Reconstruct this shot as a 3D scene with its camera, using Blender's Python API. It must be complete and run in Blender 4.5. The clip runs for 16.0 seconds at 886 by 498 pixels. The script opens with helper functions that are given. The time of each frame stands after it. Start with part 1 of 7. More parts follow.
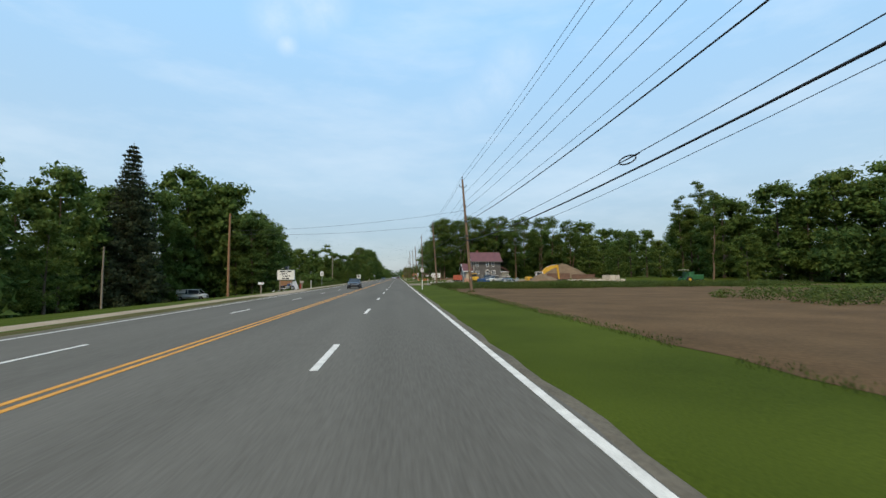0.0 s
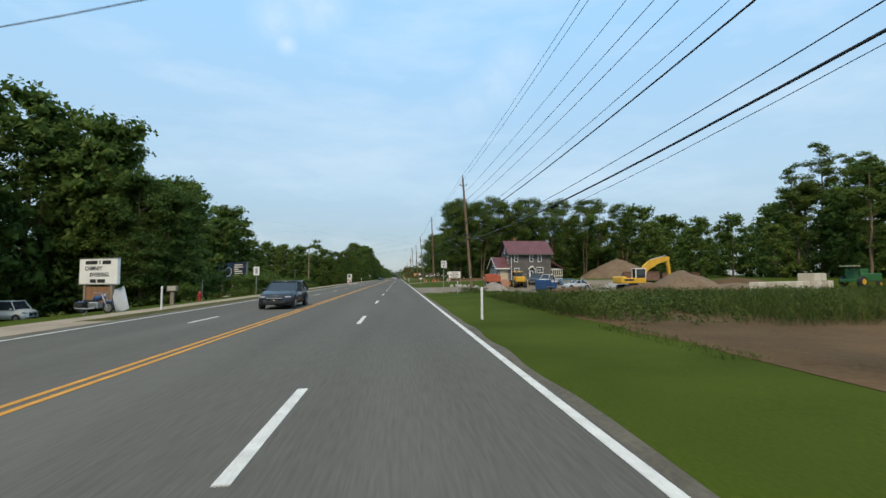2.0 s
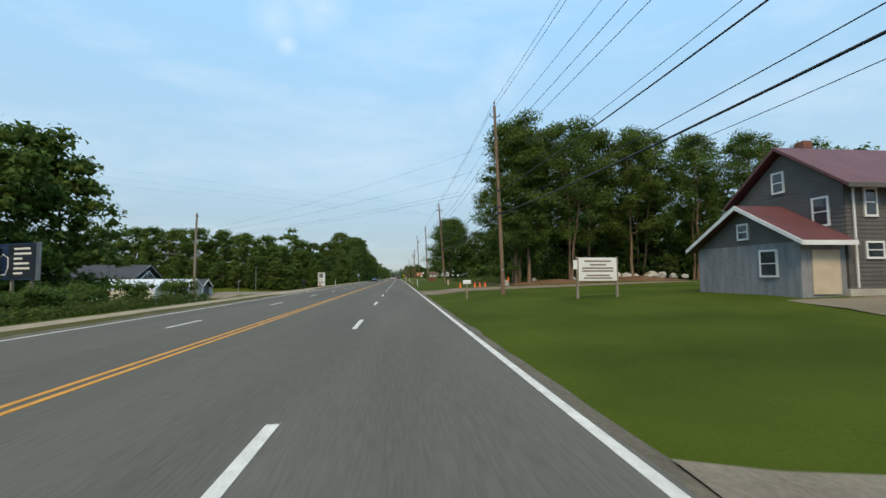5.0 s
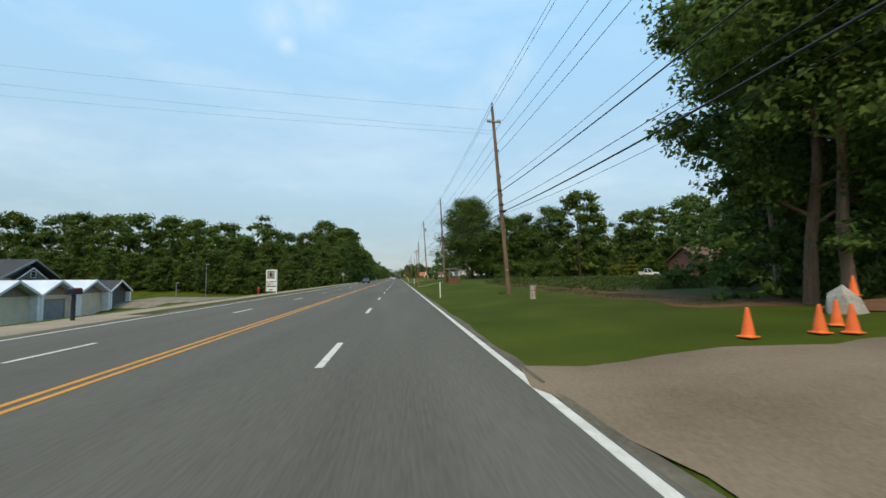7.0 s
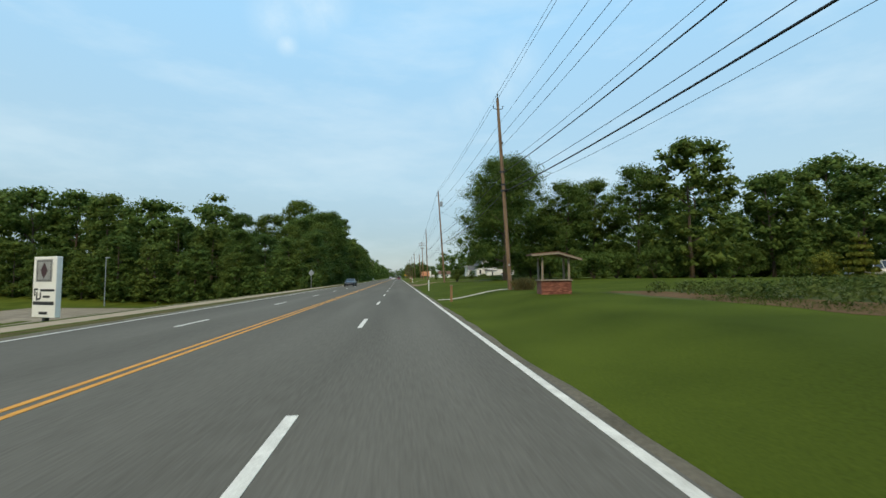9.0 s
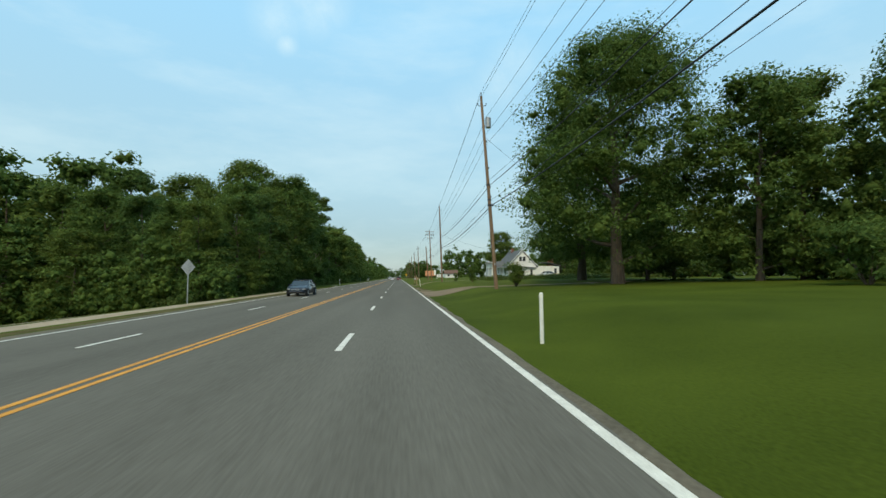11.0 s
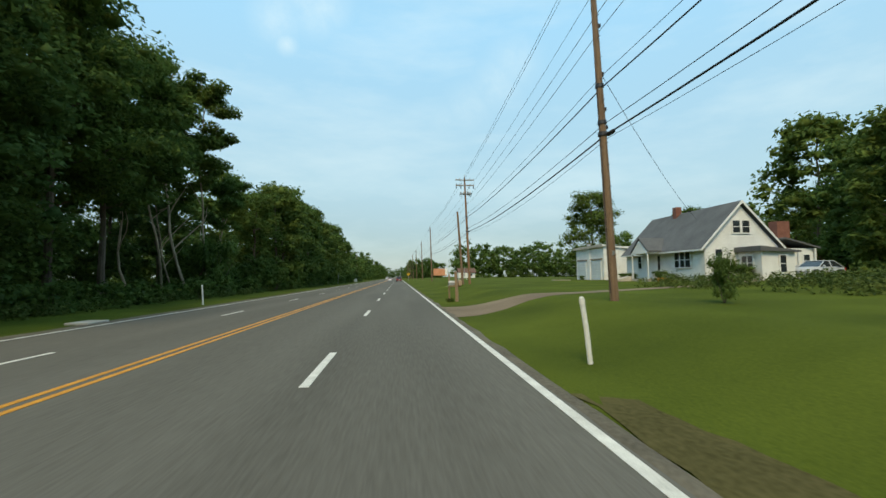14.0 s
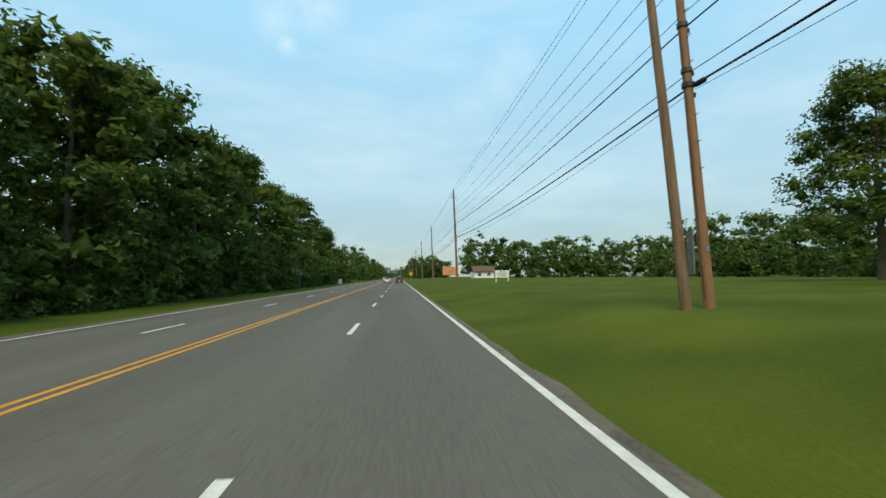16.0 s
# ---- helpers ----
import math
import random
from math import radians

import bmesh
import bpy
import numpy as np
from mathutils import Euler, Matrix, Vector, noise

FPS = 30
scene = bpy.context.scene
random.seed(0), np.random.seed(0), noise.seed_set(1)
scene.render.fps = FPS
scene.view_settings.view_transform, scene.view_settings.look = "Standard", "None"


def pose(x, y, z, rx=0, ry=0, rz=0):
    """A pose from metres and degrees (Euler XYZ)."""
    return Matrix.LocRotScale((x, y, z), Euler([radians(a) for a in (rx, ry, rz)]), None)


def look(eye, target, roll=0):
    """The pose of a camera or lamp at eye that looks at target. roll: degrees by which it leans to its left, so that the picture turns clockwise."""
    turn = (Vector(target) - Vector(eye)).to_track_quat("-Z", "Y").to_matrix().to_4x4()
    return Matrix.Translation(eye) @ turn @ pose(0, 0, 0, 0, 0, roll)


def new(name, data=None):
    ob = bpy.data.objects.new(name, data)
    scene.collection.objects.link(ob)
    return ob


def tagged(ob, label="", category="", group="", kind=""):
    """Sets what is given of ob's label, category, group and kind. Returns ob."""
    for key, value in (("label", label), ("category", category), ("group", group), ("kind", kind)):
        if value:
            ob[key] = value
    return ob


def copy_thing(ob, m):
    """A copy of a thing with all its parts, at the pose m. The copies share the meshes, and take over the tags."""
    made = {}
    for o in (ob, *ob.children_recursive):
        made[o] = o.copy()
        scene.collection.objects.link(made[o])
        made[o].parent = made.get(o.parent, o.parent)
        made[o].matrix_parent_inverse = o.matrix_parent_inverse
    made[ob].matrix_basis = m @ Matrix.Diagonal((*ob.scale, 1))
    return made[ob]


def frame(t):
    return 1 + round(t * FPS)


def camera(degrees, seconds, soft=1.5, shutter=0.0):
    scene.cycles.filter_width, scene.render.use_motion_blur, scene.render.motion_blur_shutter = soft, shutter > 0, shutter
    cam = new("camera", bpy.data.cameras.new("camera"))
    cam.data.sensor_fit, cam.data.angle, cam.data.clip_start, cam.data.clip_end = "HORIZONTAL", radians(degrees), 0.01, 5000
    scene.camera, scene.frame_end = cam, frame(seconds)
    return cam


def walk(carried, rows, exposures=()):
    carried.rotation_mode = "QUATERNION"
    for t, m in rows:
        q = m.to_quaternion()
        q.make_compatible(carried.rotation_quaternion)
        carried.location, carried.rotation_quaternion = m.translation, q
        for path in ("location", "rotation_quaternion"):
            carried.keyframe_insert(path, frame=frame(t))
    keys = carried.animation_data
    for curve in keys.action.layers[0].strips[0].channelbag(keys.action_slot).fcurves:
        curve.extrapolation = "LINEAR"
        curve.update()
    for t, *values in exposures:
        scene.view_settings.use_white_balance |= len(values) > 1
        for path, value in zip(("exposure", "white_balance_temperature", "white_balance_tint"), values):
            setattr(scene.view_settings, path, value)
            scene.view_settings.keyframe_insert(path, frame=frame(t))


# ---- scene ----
# Camera and its way along the road (road runs along +y).
CAMERA_HEIGHT = 1.665
WAY = ((0.0, 0.05, 0.0), (0.5, 0.03, 10.28), (1.0, 0.0, 20.3), (1.5, -0.03, 30.45), (2.0, -0.04, 40.9), (2.5, -0.05, 51.45),
       (3.0, -0.06, 61.9), (3.5, -0.06, 72.25), (4.0, -0.06, 82.75), (5.25, -0.04, 109.0), (6.5, -0.02, 135.3), (7.0, 0.0, 146.05),
       (7.5, -0.05, 156.7), (8.0, -0.1, 167.35), (8.5, -0.15, 177.95), (9.0, -0.19, 188.5), (10.25, -0.14, 214.3),
       (11.5, -0.07, 240.1), (12.0, -0.05, 250.7), (12.5, -0.03, 261.4), (13.0, -0.03, 272.2), (13.5, -0.03, 283.0),
       (14.0, -0.03, 293.8), (14.5, -0.03, 304.5), (15.0, -0.03, 315.15), (15.5, -0.03, 325.8), (16.0, -0.03, 336.45))
cam = camera(91.03, 16.0, soft=1.5, shutter=0.08)
LOOK = ((0.0, 0.66, 6500, 11), (4.0, 0.66, 6500, 9), (9.0, 0.66, 6650, 5), (11.5, 0.7, 6650, -2), (13.0, 0.72, 6900, 1), (16.0, 0.7, 6750, 0))   # seconds, stops, kelvin, tint
walk(cam, [(t, pose(x, y, CAMERA_HEIGHT, 93.643, 0.372, -5.85)) for t, x, y in WAY], LOOK)

# ---------------------------------------------------------------- sky and sun
SUN_ELEVATION, SUN_AZIMUTH = radians(50), radians(198)   # azimuth clockwise from +y: veiled sun behind and to the left
world = bpy.data.worlds.new("world")
scene.world = world
world.use_nodes = True
wn, wl = world.node_tree.nodes, world.node_tree.links
wn.clear()
sky = wn.new("ShaderNodeTexSky")
sky.sky_type = "NISHITA"
sky.sun_disc = False
sky.sun_elevation, sky.sun_rotation = SUN_ELEVATION, SUN_AZIMUTH
sky.altitude, sky.air_density, sky.dust_density, sky.ozone_density = 200, 1.0, 0.8, 2.0
coord = wn.new("ShaderNodeTexCoord")
stretch = wn.new("ShaderNodeMapping")
stretch.inputs["Scale"].default_value = (1.0, 1.6, 4.0)
stretch.inputs["Rotation"].default_value = (0.0, 0.35, 0.4)
wisps = wn.new("ShaderNodeTexNoise")
wisps.inputs["Scale"].default_value, wisps.inputs["Detail"].default_value, wisps.inputs["Roughness"].default_value = 2.2, 8.0, 0.6
wramp = wn.new("ShaderNodeValToRGB")
wramp.color_ramp.elements[0].position, wramp.color_ramp.elements[1].position = 0.45, 0.85
wramp.color_ramp.elements[0].color, wramp.color_ramp.elements[1].color = (0.0, 0.0, 0.0, 1), (0.5, 0.5, 0.5, 1)
# haze: a veil that thickens and greys towards the horizon, then thin white wisps over it
height = wn.new("ShaderNodeSeparateXYZ")
hramp = wn.new("ShaderNodeValToRGB")
hramp.color_ramp.elements[0].position, hramp.color_ramp.elements[1].position = 0.02, 0.5
hramp.color_ramp.elements[0].color, hramp.color_ramp.elements[1].color = (1.3, 1.58, 1.73, 1), (1.8, 3.15, 4.5, 1)
hmid = hramp.color_ramp.elements.new(0.2)
hmid.color = (1.95, 2.75, 3.3, 1)
veil, cloud = wn.new("ShaderNodeMix"), wn.new("ShaderNodeMix")
veil.data_type = cloud.data_type = "RGBA"
veil.inputs["Factor"].default_value = 0.86
cloud.inputs["B"].default_value = (3.6, 4.1, 4.5, 1)
back = wn.new("ShaderNodeBackground")
back.inputs["Strength"].default_value = 0.15
wout = wn.new("ShaderNodeOutputWorld")
wl.new(coord.outputs["Generated"], stretch.inputs["Vector"])
wl.new(stretch.outputs["Vector"], wisps.inputs["Vector"])
wl.new(wisps.outputs["Fac"], wramp.inputs["Fac"])
# a few small torn clouds
ragged = wn.new("ShaderNodeTexNoise")
ragged.inputs["Scale"].default_value, ragged.inputs["Detail"].default_value, ragged.inputs["Roughness"].default_value = 26.0, 6.0, 0.7
wl.new(coord.outputs["Generated"], ragged.inputs["Vector"])
amount = wramp.outputs["Color"]
for way, near, wide, dense in (((-0.22, 0.86, 0.461), 0.0, 0.03, 0.42), ((-0.158, 0.833, 0.529), 0.0, 0.09, 0.32), ((-0.232, 0.834, 0.501), 0.0, 0.07, 0.3), ((0.241, 0.862, 0.446), 0.0, 0.08, 0.22),
                               ((0.21, 0.888, 0.409), 0.0, 0.08, 0.24), ((0.153, 0.917, 0.369), 0.0, 0.075, 0.2), ((0.093, 0.934, 0.345), 0.0, 0.06, 0.16)):
    gap, fade, torn, most = wn.new("ShaderNodeVectorMath"), wn.new("ShaderNodeMapRange"), wn.new("ShaderNodeMath"), wn.new("ShaderNodeMath")
    gap.operation, torn.operation, most.operation = "DISTANCE", "MULTIPLY", "MAXIMUM"
    gap.inputs[1].default_value = way
    fade.interpolation_type = "SMOOTHSTEP"
    fade.inputs["From Min"].default_value, fade.inputs["From Max"].default_value = near, wide
    fade.inputs["To Min"].default_value, fade.inputs["To Max"].default_value = 2.0 * dense, 0.0
    wl.new(coord.outputs["Generated"], gap.inputs[0])
    wl.new(gap.outputs["Value"], fade.inputs["Value"])
    wl.new(fade.outputs["Result"], torn.inputs[0])
    wl.new(ragged.outputs["Fac"], torn.inputs[1])
    wl.new(torn.outputs[0], most.inputs[0])
    wl.new(amount, most.inputs[1])
    amount = most.outputs[0]
wl.new(amount, cloud.inputs["Factor"])
wl.new(coord.outputs["Generated"], height.inputs["Vector"])
wl.new(height.outputs["Z"], hramp.inputs["Fac"])
wl.new(sky.outputs["Color"], veil.inputs["A"])
wl.new(hramp.outputs["Color"], veil.inputs["B"])
wl.new(veil.outputs["Result"], cloud.inputs["A"])
wl.new(cloud.outputs["Result"], back.inputs["Color"])
wl.new(back.outputs["Background"], wout.inputs["Surface"])

sun_data = bpy.data.lights.new("sun", "SUN")
sun_data.energy, sun_data.angle, sun_data.color = 1.75, radians(18), (1.0, 0.79, 0.52)
sun = new("sun", sun_data)
sun.matrix_world = look((math.sin(SUN_AZIMUTH) * 300 * math.cos(SUN_ELEVATION), math.cos(SUN_AZIMUTH) * 300 * math.cos(SUN_ELEVATION),
                         300 * math.sin(SUN_ELEVATION)), (0, 0, 0))


# ---------------------------------------------------------------- materials
def surface(name, dark, light, scale=4.0, rough=0.7, bump=0.0, metal=0.0, fine=None, island=0.0, coat=0.0, spec=0.5, stretch_xyz=None, each=0.0):
    """A material whose colour runs from dark to light by two noises, with bump; island / each vary it by piece."""
    m = bpy.data.materials.new(name)
    m.use_nodes = True
    n, l = m.node_tree.nodes, m.node_tree.links
    b = n["Principled BSDF"]
    tc = n.new("ShaderNodeTexCoord")
    src = tc.outputs["Object"]
    if stretch_xyz:
        mp = n.new("ShaderNodeMapping")
        mp.inputs["Scale"].default_value = stretch_xyz
        l.new(src, mp.inputs["Vector"])
        src = mp.outputs["Vector"]
    big, small = n.new("ShaderNodeTexNoise"), n.new("ShaderNodeTexNoise")
    big.inputs["Scale"].default_value, big.inputs["Detail"].default_value = scale, 5
    small.inputs["Scale"].default_value, small.inputs["Detail"].default_value = fine or scale * 14, 4
    l.new(src, big.inputs["Vector"])
    l.new(src, small.inputs["Vector"])
    add = n.new("ShaderNodeMath")
    add.operation = "MULTIPLY_ADD"
    add.inputs[1].default_value = 0.45
    half = n.new("ShaderNodeMath")
    half.operation = "MULTIPLY"
    half.inputs[1].default_value = 0.55
    l.new(big.outputs["Fac"], half.inputs[0])
    l.new(small.outputs["Fac"], add.inputs[0])
    l.new(half.outputs[0], add.inputs[2])
    fac = add.outputs[0]
    if island or each:
        piece = n.new("ShaderNodeNewGeometry") if island else n.new("ShaderNodeObjectInfo")
        out = piece.outputs["Random Per Island"] if island else piece.outputs["Random"]
        shift = n.new("ShaderNodeMath")
        shift.operation = "MULTIPLY_ADD"
        shift.inputs[1].default_value = island or each
        l.new(out, shift.inputs[0])
        l.new(fac, shift.inputs[2])
        less = n.new("ShaderNodeMath")
        less.operation = "SUBTRACT"
        less.inputs[1].default_value = (island or each) / 2
        l.new(shift.outputs[0], less.inputs[0])
        fac = less.outputs[0]
    ramp = n.new("ShaderNodeValToRGB")
    ramp.color_ramp.elements[0].position, ramp.color_ramp.elements[1].position = 0.32, 0.68
    ramp.color_ramp.elements[0].color, ramp.color_ramp.elements[1].color = (*dark, 1), (*light, 1)
    l.new(fac, ramp.inputs["Fac"])
    l.new(ramp.outputs["Color"], b.inputs["Base Color"])
    b.inputs["Roughness"].default_value, b.inputs["Metallic"].default_value = rough, metal
    b.inputs["Coat Weight"].default_value, b.inputs["Specular IOR Level"].default_value = coat, spec
    if bump:
        bp = n.new("ShaderNodeBump")
        bp.inputs["Strength"].default_value, bp.inputs["Distance"].default_value = bump, 0.02
        l.new(small.outputs["Fac"], bp.inputs["Height"])
        l.new(bp.outputs["Normal"], b.inputs["Normal"])
    return m


def leafy(name, dark, light, through_light=0.42):
    """Foliage: colour by leaf and by place, some light let through."""
    m = surface(name, dark, light, 0.35, 0.6, 0, 0, 2.5, island=0.24, spec=0.06)
    n, l = m.node_tree.nodes, m.node_tree.links
    b = n["Principled BSDF"]
    tr, mix = n.new("ShaderNodeBsdfTranslucent"), n.new("ShaderNodeMixShader")
    mix.inputs["Fac"].default_value = through_light
    src = b.inputs["Base Color"].links[0].from_socket
    l.new(src, tr.inputs["Color"])
    l.new(b.outputs["BSDF"], mix.inputs[1])
    l.new(tr.outputs["BSDF"], mix.inputs[2])
    l.new(mix.outputs["Shader"], n["Material Output"].inputs["Surface"])
    return m


def glassy(name, colour, rough=0.05):
    m = surface(name, colour, tuple(c * 1.5 for c in colour), 1.0, rough, spec=0.8)
    return m


ASPHALT = surface("asphalt", (0.09, 0.085, 0.072), (0.144, 0.137, 0.118), 0.55, 0.9, 0.2, fine=26, spec=0.1, stretch_xyz=(1.0, 0.07, 1.0))
SHOULDER = surface("shoulder_gravel", (0.07, 0.062, 0.045), (0.17, 0.148, 0.11), 0.8, 0.95, 0.6, fine=14, spec=0.2)
WHITE_PAINT = surface("road_paint_white", (0.45, 0.43, 0.38), (0.76, 0.74, 0.67), 3, 0.7, 0.1, fine=40)
YELLOW_PAINT = surface("road_paint_yellow", (0.42, 0.18, 0.015), (0.68, 0.31, 0.026), 3, 0.7, 0.1, fine=40)
GRASS = surface("mown_grass", (0.03, 0.0455, 0.0055), (0.077, 0.102, 0.0125), 0.22, 0.95, 0.5, fine=24, spec=0.04)


def paler_beyond(m, y0, y1, gain):
    """The lawn's colour turns paler and less green past y0, with the full gain from y1 on."""
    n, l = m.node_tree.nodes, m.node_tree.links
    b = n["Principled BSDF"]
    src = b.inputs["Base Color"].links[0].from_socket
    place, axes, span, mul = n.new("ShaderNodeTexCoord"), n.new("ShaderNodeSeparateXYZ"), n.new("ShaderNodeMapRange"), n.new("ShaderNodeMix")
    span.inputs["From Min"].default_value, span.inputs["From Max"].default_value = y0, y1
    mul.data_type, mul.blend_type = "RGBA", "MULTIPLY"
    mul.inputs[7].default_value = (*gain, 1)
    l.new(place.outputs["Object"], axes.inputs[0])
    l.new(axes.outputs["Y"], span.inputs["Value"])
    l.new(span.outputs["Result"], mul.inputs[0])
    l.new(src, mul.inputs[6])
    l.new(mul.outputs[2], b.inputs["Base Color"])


paler_beyond(GRASS, 262, 276, (1.3, 1.22, 1.32))
SCRUB = surface("rough_grass", (0.03, 0.045, 0.012), (0.10, 0.11, 0.035), 0.4, 0.95, 0.8, fine=6, spec=0.1)
SOIL = surface("bare_soil", (0.066, 0.041, 0.019), (0.15, 0.093, 0.045), 0.35, 0.95, 0.5, fine=9, spec=0.1)
RED_SOIL = surface("red_soil", (0.09, 0.052, 0.03), (0.19, 0.112, 0.066), 0.5, 0.95, 0.8, fine=5, spec=0.1)
GRAVEL = surface("gravel_lot", (0.1, 0.08, 0.053), (0.256, 0.208, 0.142), 0.16, 0.95, 0.25, fine=24, spec=0.2)
DRIVE = surface("drive_gravel", (0.12, 0.088, 0.057), (0.26, 0.198, 0.135), 0.3, 0.95, 0.25, fine=22, spec=0.2)
DAMP = surface("damp_gravel", (0.078, 0.06, 0.041), (0.19, 0.15, 0.106), 0.3, 0.95, 0.25, fine=20, spec=0.2)
DEAD_GRASS = surface("dead_grass", (0.045, 0.042, 0.014), (0.125, 0.108, 0.045), 0.5, 0.95, 0.6, fine=14, spec=0.05)
PALE_STONE = surface("crushed_stone", (0.125, 0.104, 0.076), (0.29, 0.245, 0.182), 0.5, 0.95, 0.25, fine=20, spec=0.2)
CONCRETE = surface("concrete", (0.32, 0.29, 0.24), (0.52, 0.48, 0.41), 0.9, 0.9, 0.3, fine=18)
TAN_WALK = surface("tan_concrete", (0.21, 0.16, 0.105), (0.38, 0.305, 0.215), 0.9, 0.9, 0.3, fine=18)
POLE_WOOD = surface("pole_wood", (0.10, 0.06, 0.035), (0.27, 0.18, 0.11), 2.0, 0.85, 0.5, fine=25, stretch_xyz=(4, 4, 0.35))
NEW_POLE = surface("new_pole_wood", (0.17, 0.085, 0.04), (0.31, 0.17, 0.085), 2.0, 0.8, 0.4, fine=25, stretch_xyz=(4, 4, 0.35))
GREY_WOOD = surface("weathered_wood", (0.16, 0.13, 0.10), (0.34, 0.28, 0.21), 3.0, 0.85, 0.5, fine=25, stretch_xyz=(3, 3, 0.5))
CABLE = surface("cable", (0.012, 0.012, 0.013), (0.03, 0.03, 0.032), 2, 0.6)
BARK = surface("bark", (0.05, 0.038, 0.028), (0.16, 0.12, 0.085), 1.2, 0.95, 0.9, fine=9, stretch_xyz=(3, 3, 0.6))
BLEACHED_BARK = surface("bleached_bark", (0.2, 0.15, 0.1), (0.48, 0.38, 0.27), 1.2, 0.9, 0.6, fine=9, stretch_xyz=(3, 3, 0.5))
PALE_BARK = surface("pale_bark", (0.085, 0.055, 0.034), (0.26, 0.17, 0.105), 1.2, 0.9, 0.8, fine=9, stretch_xyz=(3, 3, 0.5))
LEAF = leafy("leaves_green", (0.042, 0.077, 0.018), (0.142, 0.208, 0.05))
LEAF_DARK = leafy("leaves_dark", (0.036, 0.071, 0.02), (0.118, 0.18, 0.047))
LEAF_WARM = leafy("leaves_warm", (0.05, 0.084, 0.019), (0.164, 0.218, 0.049))
NEEDLE = leafy("needles", (0.016, 0.027, 0.014), (0.052, 0.064, 0.031), 0.15)
WEED = leafy("weeds", (0.03, 0.055, 0.012), (0.12, 0.15, 0.04), 0.3)
WHITE = surface("white_paint", (0.62, 0.62, 0.6), (0.8, 0.8, 0.78), 1.2, 0.55, 0.1, fine=15)
SIDING_GREY = surface("grey_siding", (0.072, 0.067, 0.06), (0.12, 0.112, 0.1), 1.0, 0.75, 0.15, fine=14)
ROOF_MAROON = surface("maroon_roof", (0.085, 0.028, 0.028), (0.16, 0.055, 0.052), 0.8, 0.55, 0.15, fine=12)
ROOF_GREY = surface("grey_shingles", (0.065, 0.068, 0.072), (0.125, 0.128, 0.132), 0.8, 0.9, 0.4, fine=12)
ROOF_WHITE = surface("white_metal_roof", (0.5, 0.55, 0.6), (0.7, 0.74, 0.78), 0.5, 0.4, 0.05)
ROOF_BROWN = surface("brown_shingles", (0.085, 0.045, 0.03), (0.155, 0.086, 0.058), 0.8, 0.9, 0.4, fine=12)
ROOF_DARK = surface("dark_shingles", (0.03, 0.03, 0.035), (0.06, 0.06, 0.068), 0.8, 0.9, 0.4, fine=12)
BRICK = surface("brick", (0.13, 0.05, 0.034), (0.25, 0.105, 0.07), 2.0, 0.9, 0.4, fine=16)
BLOCK_WALL = surface("painted_block", (0.5, 0.42, 0.31), (0.67, 0.58, 0.44), 0.8, 0.85, 0.2, fine=12)
GLASS = glassy("window_glass", (0.02, 0.025, 0.03))
METAL = surface("galvanised_steel", (0.28, 0.29, 0.30), (0.48, 0.49, 0.5), 3, 0.45, 0.1, metal=0.8)
DARK_METAL = surface("dark_steel", (0.03, 0.03, 0.033), (0.07, 0.07, 0.075), 3, 0.5, 0.1, metal=0.5)
RUBBER = surface("rubber", (0.012, 0.012, 0.012), (0.03, 0.03, 0.03), 3, 0.85)
SIGN_WHITE = surface("sign_white", (0.7, 0.69, 0.65), (0.84, 0.83, 0.79), 1.5, 0.5)
SIGN_BLACK = surface("sign_black", (0.012, 0.012, 0.012), (0.03, 0.03, 0.03), 3, 0.6)
ORANGE = surface("cone_orange", (0.75, 0.12, 0.015), (0.95, 0.2, 0.03), 3, 0.5)
YELLOW = surface("machine_yellow", (0.5, 0.27, 0.015), (0.72, 0.42, 0.03), 1.5, 0.5, 0.1)
STONE = surface("boulder_stone", (0.26, 0.24, 0.21), (0.5, 0.47, 0.42), 1.0, 0.9, 0.7, fine=9)


# ---------------------------------------------------------------- mesh helpers
def link_mesh(name, bm, material, parent=None):
    me = bpy.data.meshes.new(name)
    bm.normal_update()
    bm.to_mesh(me)
    bm.free()
    me.materials.append(material)
    ob = new(name, me)
    if parent:
        ob.parent = parent
    return ob


def part(name, bm, material, parent, label=""):
    """One mesh object under a thing or a part."""
    return tagged(link_mesh(name, bm, material, parent), label)


def thing(name, label, category, m=None, group=""):
    """An Empty at the base of a thing."""
    ob = tagged(new(name), label, category, group)
    ob.empty_display_size = 0.3
    if m is not None:
        ob.matrix_basis = m
    return ob


def solid(name, bm, material, label, category, m=None, group="", kind=""):
    """A thing of one mesh."""
    ob = tagged(link_mesh(name, bm, material), label, category, group, kind)
    if m is not None:
        ob.matrix_basis = m
    return ob


def box(bm, x0, x1, y0, y1, z0, z1, bevel=0.0):
    g = bmesh.ops.create_cube(bm, size=1.0, matrix=Matrix.Translation(((x0 + x1) / 2, (y0 + y1) / 2, (z0 + z1) / 2))
                              @ Matrix.Diagonal((abs(x1 - x0), abs(y1 - y0), abs(z1 - z0), 1)))
    if bevel:
        edges = {e for v in g["verts"] for e in v.link_edges}
        bmesh.ops.bevel(bm, geom=list(edges), offset=bevel, segments=1, affect="EDGES")
    return bm


def boxes(*rows, bevel=0.0):
    bm = bmesh.new()
    for r in rows:
        box(bm, *r, bevel=bevel)
    return bm


